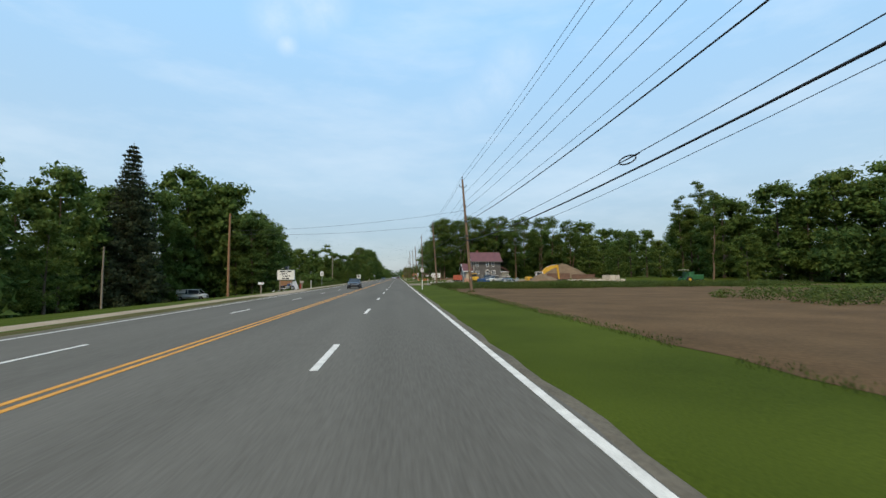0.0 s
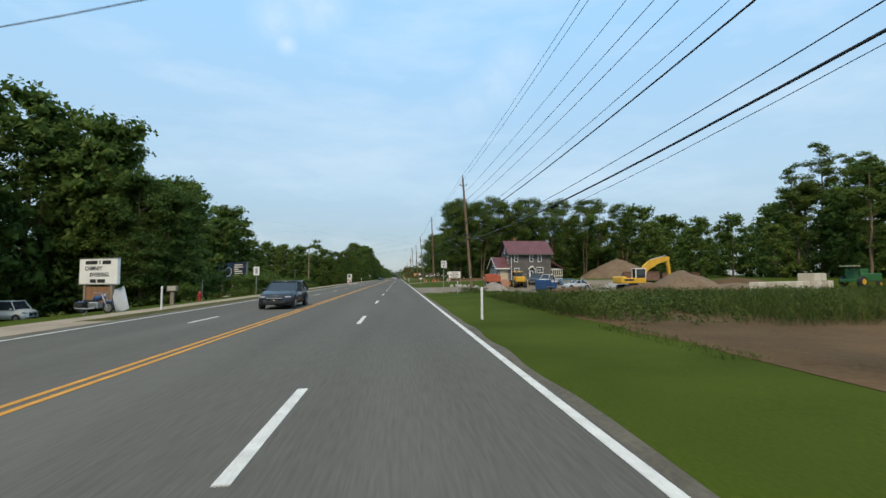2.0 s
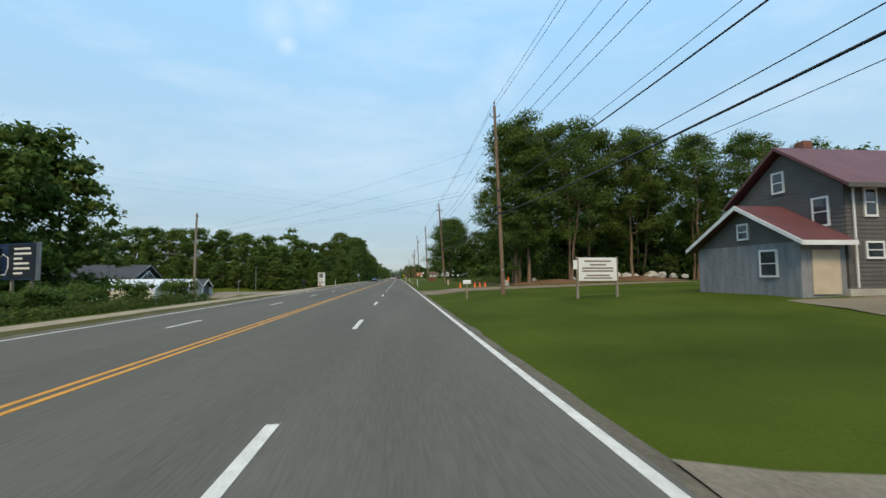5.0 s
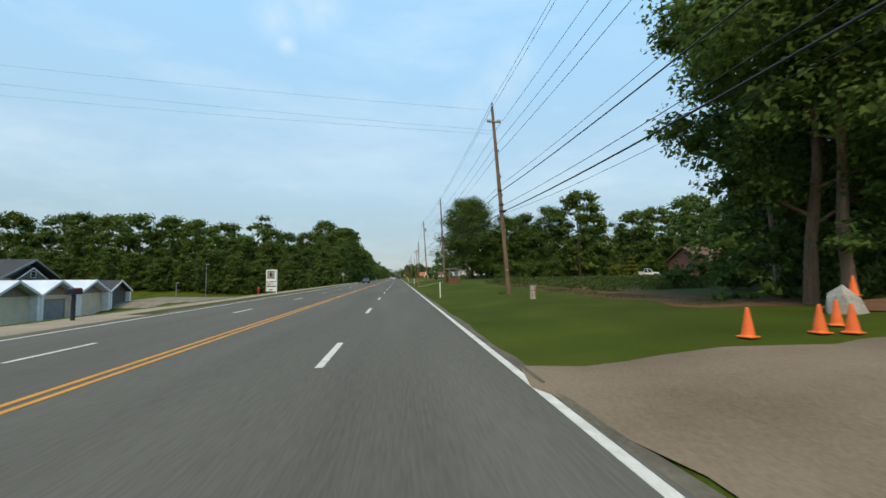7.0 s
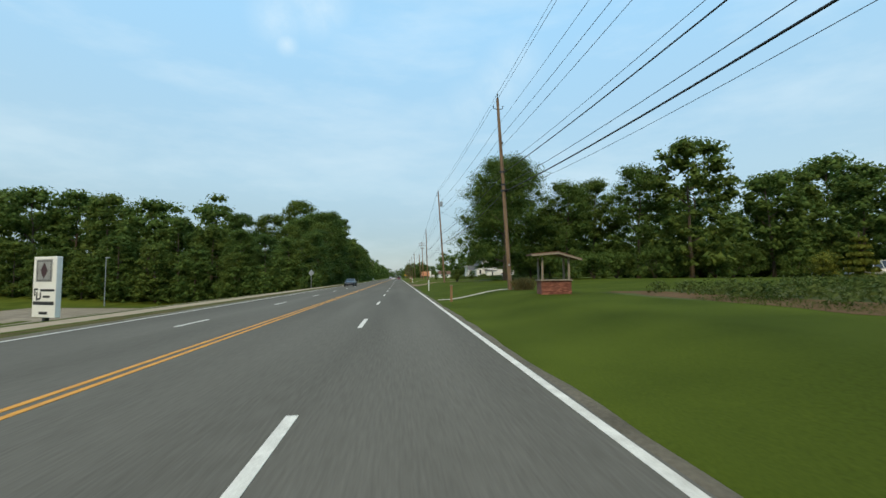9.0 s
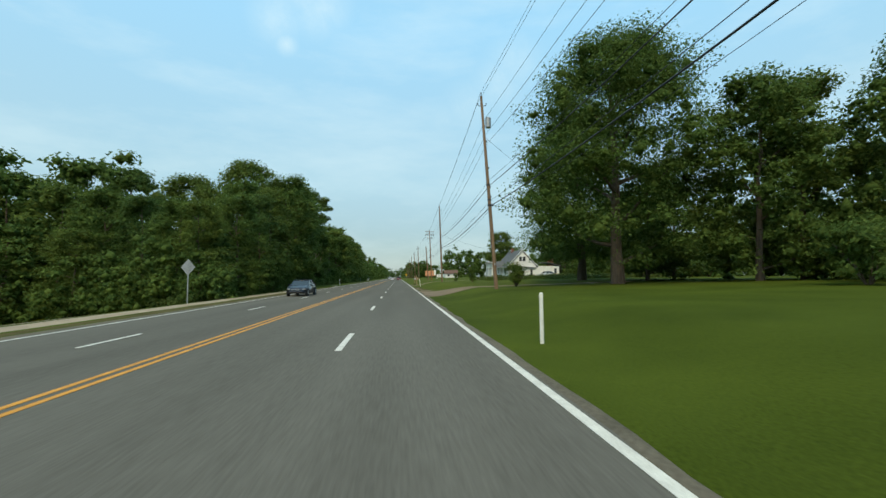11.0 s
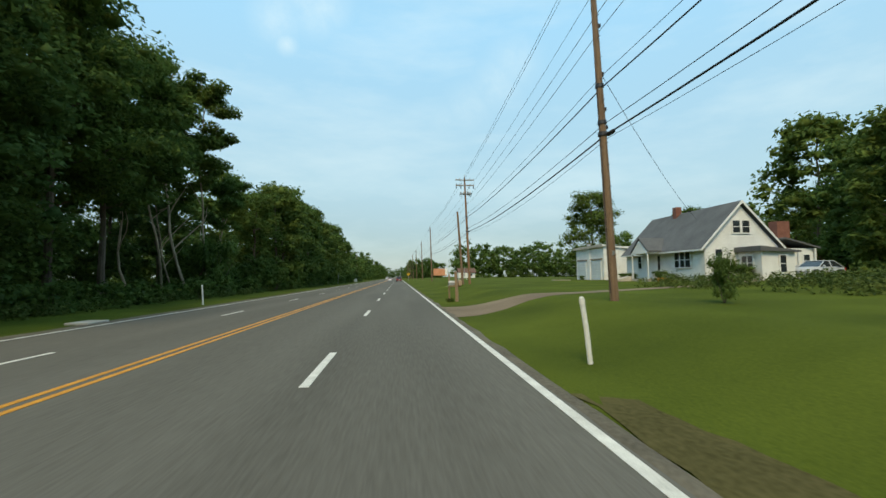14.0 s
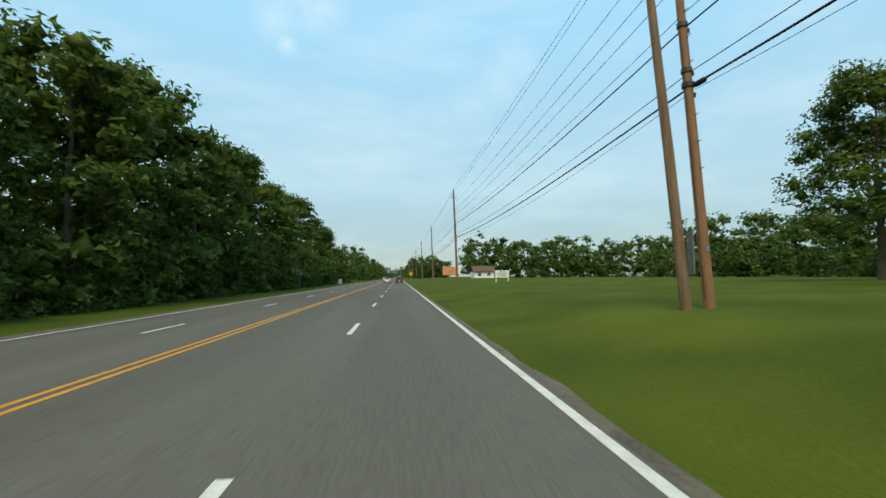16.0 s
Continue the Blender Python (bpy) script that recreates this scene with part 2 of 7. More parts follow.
def prism(outline, depth, axis="x", at=0.0, bm=None):
    """A flat outline of (a, b) swept along an axis: x -> (at..at+depth, a, b); y -> (a, at.., b); z -> (a, b, at..)."""
    bm = bm or bmesh.new()
    def place(a, b, d):
        return (d, a, b) if axis == "x" else (a, d, b) if axis == "y" else (a, b, d)
    low = [bm.verts.new(place(a, b, at)) for a, b in outline]
    top = [bm.verts.new(place(a, b, at + depth)) for a, b in outline]
    k = len(outline)
    bm.faces.new(low)
    bm.faces.new(top[::-1])
    for i in range(k):
        bm.faces.new((low[i], low[(i + 1) % k], top[(i + 1) % k], top[i]))
    bmesh.ops.recalc_face_normals(bm, faces=bm.faces[:])
    return bm


def tube(points, radii, sides=8, bm=None):
    """A round tapered bar along points."""
    bm = bm or bmesh.new()
    pts = [Vector(p) for p in points]
    rings = []
    for i, p in enumerate(pts):
        d = (pts[min(i + 1, len(pts) - 1)] - pts[max(i - 1, 0)]).normalized()
        a = d.orthogonal().normalized() if abs(d.z) < 0.9 else Vector((1, 0, 0)).cross(d).normalized()
        b = d.cross(a)
        r = radii[i] if hasattr(radii, "__len__") else radii
        rings.append([bm.verts.new(p + (a * math.cos(6.28318 * k / sides) + b * math.sin(6.28318 * k / sides)) * r) for k in range(sides)])
    for u, v in zip(rings, rings[1:]):
        for k in range(sides):
            bm.faces.new((u[k], u[(k + 1) % sides], v[(k + 1) % sides], v[k]))
    bm.faces.new(rings[0][::-1])
    bm.faces.new(rings[-1])
    bmesh.ops.recalc_face_normals(bm, faces=bm.faces[:])
    return bm


def smooth(ob):
    ob.data.polygons.foreach_set("use_smooth", [True] * len(ob.data.polygons))
    return ob


def raw(name, verts, faces, material):
    me = bpy.data.meshes.new(name)
    me.from_pydata(verts, [], faces)
    me.materials.append(material)
    return me


# ---------------------------------------------------------------- ground
def blend(v, a, b):
    s = min(1.0, max(0.0, (v - a) / (b - a)))
    return s * s * (3 - 2 * s)


LAWN = ((-200, 0.05), (45, 0.05), (112, 0.08), (124, 0.35), (160, 0.35), (176, 0.4), (219, 0.7), (264, 0.63), (309, 0.74), (348, 0.68), (420, 0.6), (600, 0.3))
FALL = ((-200, 0.04), (20, 0.08), (90, 0.1), (150, 0.11), (210, 0.115), (275, 0.115), (300, 0.02), (600, 0.0))


def ramp_of(table, y):
    return float(np.interp(y, [a for a, _ in table], [b for _, b in table]))


def ground_z(x, y):
    """Height of the land: a bank up to the lawns at the right of the road, a slope down at its left."""
    if x > 2.5:
        lift = ramp_of(LAWN, y)
        z = lift * blend(x, 3.0, 7.8) + (0.026 * min(x - 8, 22) * blend(y, 106, 122) if x > 8 else 0)
        z -= 0.52 * blend(x, 10, 18) * blend(y, 66, 80) * (1 - blend(y, 106, 119))
        return z
    if x < -14:
        return -ramp_of(FALL, y) * min(-14 - x, 48 - 19 * blend(y, 238, 250))
    return 0.0


def sheet(name, xs, ys, material, lift=0.0, sink=None, wobble=0.0):
    verts, faces = [], []
    for y in ys:
        for x in xs:
            z = ground_z(x, y) + lift
            if sink and sink[0] < x < sink[1]:
                z -= 0.06
            verts.append((x, y, z + wobble * (noise.noise((x * 0.35, y * 0.35, 0)))))
    k = len(xs)
    for j in range(len(ys) - 1):
        for i in range(k - 1):
            a = j * k + i
            faces.append((a, a + 1, a + k + 1, a + k))
    ob = new(name, raw(name, verts, faces, material))
    return smooth(ob)


def steps(*stops):
    """Runs of numbers: (from, to, step) chained."""
    out = []
    for a, b, s in stops:
        v = a
        while v < b - 1e-6:
            out.append(v)
            v += s
    out.append(stops[-1][1])
    return out


GX = steps((-3000, -600, 400), (-600, -120, 60), (-120, -62, 6), (-62, -14, 3), (-14, -11.5, 0.83), (-11.5, -11.15, 0.35), (-11.15, 2.3, 6.725),
           (2.3, 2.9, 0.3), (2.9, 8, 0.6), (8, 40, 2), (40, 120, 8), (120, 600, 60), (600, 3000, 400))
GY = steps((-1500, -100, 200), (-100, -20, 20), (-20, 420, 4), (420, 800, 20), (800, 3800, 300))
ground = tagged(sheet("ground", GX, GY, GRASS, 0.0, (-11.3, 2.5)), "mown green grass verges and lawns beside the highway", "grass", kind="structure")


def patch(name, corners, material, label, lift=0.03, cell=1.2, ragged=0.5, kind="structure", category="ground"):
    """Bare ground draped over the land inside a ragged outline of four sides: corners are near-left, near-right, far-right, far-left."""
    a, b, c, d = [Vector((*p, 0)) for p in corners]
    nu = max(3, int(max((b - a).length, (c - d).length) / cell))
    nv = max(3, int(max((d - a).length, (c - b).length) / cell))
    verts, faces = [], []
    for j in range(nv + 1):
        for i in range(nu + 1):
            u, v = i / nu, j / nv
            p = a.lerp(b, u).lerp(d.lerp(c, u), v)
            edge = 1.0 if i in (0, nu) or j in (0, nv) else 0.3
            p.x += ragged * edge * noise.noise((p.x * 0.5, p.y * 0.5, 3.1))
            p.y += ragged * edge * noise.noise((p.x * 0.5, p.y * 0.5, 8.7))
            rim = 0.02 if i in (0, nu) or j in (0, nv) else 0
            verts.append((p.x, p.y, ground_z(p.x, p.y) + lift - rim))
    for j in range(nv):
        for i in range(nu):
            k = j * (nu + 1) + i
            faces.append((k, k + 1, k + nu + 2, k + nu + 1))
    ob = new(name, raw(name, verts, faces, material))
    return tagged(smooth(ob), label, category, kind=kind)


patch("gravel_shoulder", ((2.15, -60), (2.4, -60), (2.4, 900), (2.15, 900)), SHOULDER, "narrow strip of loose gravel along the asphalt edge", 0.012, 1.0, 0.14)
patch("gravel_shoulder", ((-11.6, -60), (-10.9, -60), (-10.9, 900), (-11.6, 900)), SHOULDER, "narrow strip of loose gravel along the asphalt edge", 0.012, 1.5, 0.3)
patch("dry_verge", ((-12.5, -60), (-11.45, -60), (-11.45, 300), (-12.5, 300)), DEAD_GRASS, "strip of dry thin grass between sidewalk and road", 0.01, 0.9, 0.5)
patch("sidewalk", ((-13.9, -60), (-12.6, -60), (-12.6, 292), (-13.9, 292)), TAN_WALK, "worn tan concrete sidewalk between grass strips", 0.02, 1.3, 0.15)
patch("field", ((6.0, -60), (90, -60), (42, 66), (6.8, 60)), SOIL, "bare brown tilled field behind the verge", 0.03, 2.0, 0.6)
patch("field", ((11.2, 161), (18, 160), (13.8, 212), (11.7, 212)), SOIL, "bare brown strip of soil behind the lawn", 0.03, 0.8, 0.8)
patch("rough_ground", ((13.5, 168), (60, 168), (72, 214), (11, 212)), SCRUB, "rough weedy ground behind the lawn", 0.02, 1.6, 1.2)
patch("apron", ((-12.75, 40), (-11.4, 40), (-11.4, 60), (-12.75, 60)), TAN_WALK, "tan concrete apron beside the road", 0.014, 0.8, 0.12)
patch("apron", ((-12.75, 148), (-11.4, 148), (-11.4, 168), (-12.75, 168)), TAN_WALK, "tan concrete apron beside the road", 0.014, 0.8, 0.12)
patch("lot", ((2.4, 85), (45, 92), (45, 112), (2.4, 106)), GRAVEL, "pale worn gravel yard in front of the grey house", 0.035, 1.0, 0.7)
patch("lot", ((14, 108), (45, 110), (45, 122), (17, 121)), GRAVEL, "pale worn gravel yard in front of the grey house", 0.04, 1.0, 0.7)
for k, (x, y, w, d) in enumerate(((7.5, 93, 4.5, 1.6), (13, 97, 6, 2.0), (20, 100, 7, 1.8), (10, 102, 5, 1.5), (27, 104, 6, 2.2), (17, 105.5, 5, 1.3))):      # tracked-in earth and fresh stone
    patch("worn_earth", ((x - w, y - d), (x + w * 0.8, y - d * 0.7), (x + w, y + d * 0.8), (x - w * 0.8, y + d)), (PALE_STONE, DAMP, PALE_STONE)[k % 3], "pale worn tyre-tracked patch in the gravel yard" if k % 3 != 1 else "damp brown earth tracked over the gravel yard", 0.046 + 0.004 * (k % 3), 0.6, 1.1)
patch("apron", ((2.3, 84.6), (4.2, 85.8), (5.4, 106), (2.3, 107.4)), PALE_STONE, "pale tan concrete apron between the road and the yard", 0.05, 0.7, 0.25)
patch("dirt_yard", ((12, 68), (70, 60), (60, 96), (16, 90)), RED_SOIL, "churned reddish earth of the construction yard", 0.03, 1.5, 1.5)
patch("driveway", ((2.3, 144.0), (34, 148.5), (34, 153.4), (2.3, 153.9)), DRIVE, "wide gravel drive between lawns", 0.03, 1.0, 0.6)
patch("driveway", ((2.4, 266.0), (2.4, 279.6), (7.6, 273.4), (7.6, 270.9)), DRIVE, "flared tan gravel mouth of a lawn drive", 0.03, 0.5, 0.4)
patch("driveway", ((7.2, 270.9), (7.2, 273.4), (24, 273.2), (24, 271.8)), DRIVE, "narrow worn track across the lawn under the maples", 0.026, 0.5, 0.45)
patch("driveway", ((2.3, 311.6), (2.3, 317.6), (9.4, 317.0), (8.2, 314.9)), DRIVE, "tan gravel mouth of the drive to the white house", 0.03, 0.6, 0.35)
patch("driveway", ((7.9, 314.8), (9.1, 316.9), (20, 320.3), (19.2, 318.5)), DRIVE, "narrow curving gravel drive to the white house", 0.034, 0.6, 0.3)
patch("driveway", ((18.9, 318.4), (19.7, 320.2), (36, 331), (35, 328.8)), DRIVE, "narrow curving gravel drive to the white house", 0.028, 0.7, 0.3)
patch("dry_verge", ((2.36, 268), (3.9, 268), (3.4, 300), (2.36, 300)), DEAD_GRASS, "strip of dry yellowed grass along the road", 0.014, 0.7, 0.7)
patch("worn_earth", ((2.5, 280.0), (3.6, 279.8), (3.8, 282.4), (2.5, 283)), DRIVE, "bare trodden earth in the verge", 0.025, 0.35, 0.5)
patch("worn_earth", ((2.5, 285), (3.1, 285.4), (2.9, 292), (2.5, 292)), DRIVE, "bare trodden earth in the verge", 0.02, 0.35, 0.5)
patch("path", ((-40, 186), (-14.5, 152), (-12.6, 158), (-44, 204)), TAN_WALK, "tan worn path from the sidewalk down to the sheds", 0.03, 1.2, 0.6)
patch("parking_lot", ((-59, 229), (-20.5, 215), (-20.5, 262), (-64, 272)), PALE_STONE, "grey paved parking area below the road", 0.03, 2, 0.6)

# ---------------------------------------------------------------- road
ROAD_W, ROAD_E = -11.25, 2.3
road = tagged(new("road"), "four-lane grey asphalt highway, worn and patched", "road", kind="structure")
bm = bmesh.new()
ys = steps((-100, 500, 10), (500, 1600, 50))
xs = (ROAD_W, -8, -4.85, -1.5, ROAD_E)
grid = [[bm.verts.new((x, y, 0.0)) for x in xs] for y in ys]
for p, q in zip(grid, grid[1:]):
    for i in range(len(xs) - 1):
        bm.faces.new((p[i], p[i + 1], q[i + 1], q[i]))
part("asphalt", bm, ASPHALT, road)


def stripe(name, x, w, y0, y1, material, label=""):
    bm = bmesh.new()
    box(bm, x - w / 2, x + w / 2, y0, y1, 0.001, 0.006)
    part(name, bm, material, road, label)


for y0 in range(-60, 1500, 40):
    stripe("edge_line", 2.06, 0.15, y0, y0 + 40, WHITE_PAINT)
    stripe("edge_line", -10.75, 0.11, y0, y0 + 40, WHITE_PAINT)
    stripe("centre_line", -4.93, 0.12, y0, y0 + 40, YELLOW_PAINT)
    stripe("centre_line", -5.2, 0.12, y0, y0 + 40, YELLOW_PAINT)
dash_a = raw("lane_dash", [(x, y, z) for z in (0.001, 0.007) for y in (-3.05, 0) for x in (-0.075, 0.075)],
             [(4, 5, 7, 6), (0, 1, 5, 4), (1, 3, 7, 5), (3, 2, 6, 7), (2, 0, 4, 6)], WHITE_PAINT)
dash_b = raw("lane_dash", [(x, y, z) for z in (0.001, 0.007) for y in (-2.65, 0) for x in (-0.06, 0.06)],
             [(4, 5, 7, 6), (0, 1, 5, 4), (1, 3, 7, 5), (3, 2, 6, 7), (2, 0, 4, 6)], WHITE_PAINT)
for k in range(-5, 70):
    for x, phase, mesh in ((-1.46, 11.14, dash_a), (-7.83, 12.05, dash_b)):
        d = new("lane_dash", mesh)
        d.parent = road
        d.location = (x, phase + 12.192 * k, 0)
# ---------------------------------------------------------------- trees
def limb_points(rng, start, direction, length, bends=4, sag=0.0):
    p, d = Vector(start), Vector(direction).normalized()
    out = [p.copy()]
    for _ in range(bends):
        d = (d + Vector((rng.uniform(-0.25, 0.25), rng.uniform(-0.25, 0.25), rng.uniform(-0.05, 0.18) - sag))).normalized()
        p = p + d * (length / bends)
        out.append(p.copy())
    return out


CORE_VERTS = np.array([(1, 0, 0), (0, 1, 0), (-1, 0, 0), (0, -1, 0), (0, 0, 1), (0, 0, -1)], float)
CORE_FACES = np.array([(0, 1, 4), (1, 2, 4), (2, 3, 4), (3, 0, 4), (1, 0, 5), (2, 1, 5), (3, 2, 5), (0, 3, 5)])


def leaf_mesh(name, spots, count, size, rng, material, flat=0.5, droop=0.0, core=0.0, grain=(1.75, 0.8)):
    """Leaves and small sprays as three-cornered blades over the shells of clumps; spots are (x, y, z, radius, squash).
    core: share of a clump's radius that its dense inner foliage fills; grain: factors on the number and the size of the leaves."""
    spots = np.array(spots, float)
    count, size = int(count * grain[0]), size * grain[1]
    weight = spots[:, 3] ** 2
    pick = rng.choice(len(spots), size=count, p=weight / weight.sum())
    s = spots[pick]
    way = rng.normal(size=(count, 3))
    way /= np.linalg.norm(way, axis=1)[:, None]
    way[:, 2] = np.where(way[:, 2] < -0.2, way[:, 2] * 0.5, way[:, 2])
    depth = (0.42 + 0.86 * rng.random(count) ** 0.75) if core else (0.74 + 0.32 * rng.random(count) ** 0.7)
    centre = s[:, :3] + way * (s[:, 3] * depth)[:, None] * np.stack([np.ones(count), np.ones(count), s[:, 4]], 1)
    normal = (way * 0.55 + rng.normal(size=(count, 3)) * 0.42 if core else way + rng.normal(size=(count, 3)) * 0.38) + np.array([0, 0, flat])
    normal /= np.linalg.norm(normal, axis=1)[:, None]
    axis = np.cross(normal, rng.normal(size=(count, 3)))
    axis /= np.linalg.norm(axis, axis=1)[:, None] + 1e-9
    axis[:, 2] -= droop
    side = np.cross(normal, axis)
    length = size * (0.55 + 0.9 * rng.random(count))
    width = length * (0.5 + 0.35 * rng.random(count))
    a = centre - axis * length[:, None] * 0.45 + side * width[:, None] * 0.5
    b = centre - axis * length[:, None] * (0.2 + 0.35 * rng.random(count))[:, None] - side * width[:, None] * 0.5
    c = centre + axis * length[:, None] * 0.55
    verts = np.stack([a, b, c], 1).reshape(-1, 3)
    index = np.arange(count * 3, dtype=np.int32)
    if core:
        k, nv = len(spots), len(CORE_VERTS)
        ball = CORE_VERTS[None] * (core * spots[:, 3])[:, None, None] * rng.uniform(0.5, 1.2, (k, nv, 1))
        ball[:, :, 2] *= spots[:, 4][:, None]
        ball = (ball + spots[:, None, :3]).reshape(-1, 3)
        face = (CORE_FACES[None] + (np.arange(k) * nv)[:, None, None]).reshape(-1) + len(verts)
        verts, index = np.concatenate([verts, ball]), np.concatenate([index, face]).astype(np.int32)
    me = bpy.data.meshes.new(name)
    me.vertices.add(len(verts))
    me.vertices.foreach_set("co", verts.ravel())
    me.loops.add(len(index))
    me.loops.foreach_set("vertex_index", index)
    me.polygons.add(len(index) // 3)
    me.polygons.foreach_set("loop_start", np.arange(0, len(index), 3, dtype=np.int32))
    me.update(calc_edges=True)
    me.materials.append(material)
    return me


def tree(name, label, seed, height, crown_from, radius, leaves, size, leaf=None, bark=None, trunk_r=0.3, lean=0.3, forks=7, clumps=46,
         top=0.75, stems=1, category="tree", low_skirt=0.0, core=0.5, grain=(2.1, 0.62)):
    """A broad-leaved tree about its base at the origin: tapered trunk, limbs, and a crown of leaf clumps with gaps."""
    rng, py = np.random.default_rng(seed), random.Random(seed)
    ob = thing(name, label, category)
    bm = bmesh.new()
    spots = []
    for stem in range(stems):
        off = Vector((py.uniform(-1, 1), py.uniform(-1, 1), 0)) * (0.6 if stems > 1 else 0)
        tip = Vector((py.uniform(-lean, lean) * 3, py.uniform(-lean, lean) * 3, height * 0.86)) + off * 2.5
        pts = [off.lerp(tip, k / 7) + Vector((py.uniform(-0.16, 0.16), py.uniform(-0.16, 0.16), 0)) * (1 if 0 < k else 0) for k in range(8)]
        pts[0].z = -0.5
        radii = [trunk_r * (1.25 if k == 0 else 1 - 0.115 * k) for k in range(8)]
        tube(pts, radii, 8, bm)
        for f in range(forks):
            u = crown_from + (0.92 - crown_from) * (f + py.random()) / forks
            k = min(6, int(u * 7 / 0.98))
            base = pts[k].lerp(pts[k + 1], u * 7 / 0.98 - k if k < 6 else 0.5)
            ang = f * 2.4 + py.uniform(-0.5, 0.5)
            reach = radius * (1.05 - 0.55 * abs(u - 0.45)) * py.uniform(0.65, 1.0)
            way = Vector((math.cos(ang), math.sin(ang), py.uniform(0.25, 0.75)))
            lp = limb_points(py, base, way, reach)
            tube(lp, [trunk_r * 0.42, trunk_r * 0.32, trunk_r * 0.22, trunk_r * 0.14, trunk_r * 0.06], 5, bm)
            for q in lp[2:]:
                spots.append((q.x, q.y, q.z, py.uniform(0.11, 0.2) * radius + 0.35, 0.75))
    for _ in range(int(clumps * 1.6)):
        u = py.random() ** 0.8
        z = height * (crown_from + (1 - crown_from) * u)
        prof = math.sqrt(max(0.02, 1 - ((u - (1 - top)) / (top if u > 1 - top else (1 - top) * 1.25)) ** 2))
        ang, r = py.uniform(0, 6.283), radius * prof * py.uniform(0.45, 1.0)
        cr = radius * py.uniform(0.13, 0.25) + 0.2
        spots.append((math.cos(ang) * r, math.sin(ang) * r, min(z, height - cr * 0.7), cr, py.uniform(0.6, 0.9)))
    if low_skirt:
        for _ in range(16):
            ang, rr = py.uniform(0, 6.283), radius * py.uniform(0.45, 0.85)
            spots.append((math.cos(ang) * rr, math.sin(ang) * rr, py.uniform(0.4, low_skirt), py.uniform(0.8, 1.5), 0.9))
    part("trunk", bm, bark or BARK, ob)
    crown = new("crown", leaf_mesh("crown", spots, leaves, size, rng, leaf or LEAF, core=core, grain=grain))
    crown.parent = ob
    return ob


def crooked_tree(name, label, seed, height, leaves, leaf, bark):
    """A thin forest tree: a winding bare trunk with a few bare forks, and a ragged crown in its upper half."""
    rng, py = np.random.default_rng(seed), random.Random(seed)
    ob = thing(name, label, "tree")
    bm, spots = bmesh.new(), []
    sway = Vector((py.uniform(-1, 1), py.uniform(-1, 1), 0)).normalized()
    p, pts = Vector((0, 0, -0.4)), []
    for k in range(15):
        pts.append(p.copy())
        sway = (sway + Vector((py.uniform(-0.9, 0.9), py.uniform(-0.9, 0.9), 0))).normalized()
        p = p + sway * py.uniform(0.15, 0.5) + Vector((0, 0, height * 0.93 / 14))
    radii = [0.115 - 0.006 * k for k in range(15)]
    radii[0] = 0.15
    tube(pts, radii, 7, bm)
    for k in (3, 5, 6, 8, 9, 10, 11, 12):
        ang = k * 2.4 + py.uniform(-0.6, 0.6)
        rise = py.uniform(1.0, 1.9) if k < 7 else py.uniform(0.3, 0.8)
        lp = limb_points(py, pts[k], Vector((math.cos(ang), math.sin(ang), rise)), py.uniform(2.6, 4.2))
        tube(lp, [0.062, 0.054, 0.044, 0.034, 0.015], 5, bm)
        if k > 7:
            for q in lp[2:]:
                spots.append((q.x, q.y, q.z, py.uniform(0.6, 1.05), 0.7))
    for _ in range(22):
        u = py.uniform(0.55, 1.0)
        q, ang, r = pts[min(14, int(u * 14))], py.uniform(0, 6.283), py.uniform(0.4, 2.9) * (1.25 - 0.6 * abs(u - 0.75) * 4)
        spots.append((q.x + math.cos(ang) * r, q.y + math.sin(ang) * r, q.z + py.uniform(-0.6, 0.6), py.uniform(0.55, 1.1), 0.7))
    part("trunk", bm, bark, ob)
    crown = new("crown", leaf_mesh("crown", spots, leaves, 0.33, rng, leaf, core=0.3))
    crown.parent = ob
    return ob


def conifer(name, label, seed, height, radius, leaves=5200, leaf=None):
    rng, py = np.random.default_rng(seed), random.Random(seed)
    ob = thing(name, label, "tree")
    bm = tube([(0, 0, -0.5), (0.05, 0, height * 0.5), (0, 0.05, height)], [0.32, 0.18, 0.03], 7)
    spots = []
    tiers = int(height / 0.75)
    for k in range(tiers):
        u = 0.06 + 0.93 * k / tiers
        reach = radius * (1 - u) ** 0.8 * py.uniform(0.75, 1.1) + 0.15
        for j in range(6):
            ang = k * 1.9 + j * 1.047 + py.uniform(-0.3, 0.3)
            tip = Vector((math.cos(ang) * reach, math.sin(ang) * reach, height * u - reach * 0.22))
            tube([(0, 0, height * u), tip * 0.6 + Vector((0, 0, height * u * 0.4)), tip], [0.05, 0.03, 0.012], 4, bm)
            for q in (0.35, 0.65, 0.95):
                spots.append((tip.x * q, tip.y * q, height * u + (tip.z - height * u) * q, 0.2 + reach * 0.2, 0.5))
    part("trunk", bm, BARK, ob)
    crown = new("crown", leaf_mesh("crown", spots, leaves, 0.55, rng, leaf or NEEDLE, 0.15, 0.35, grain=(2.6, 0.6)))
    crown.parent = ob
    return ob


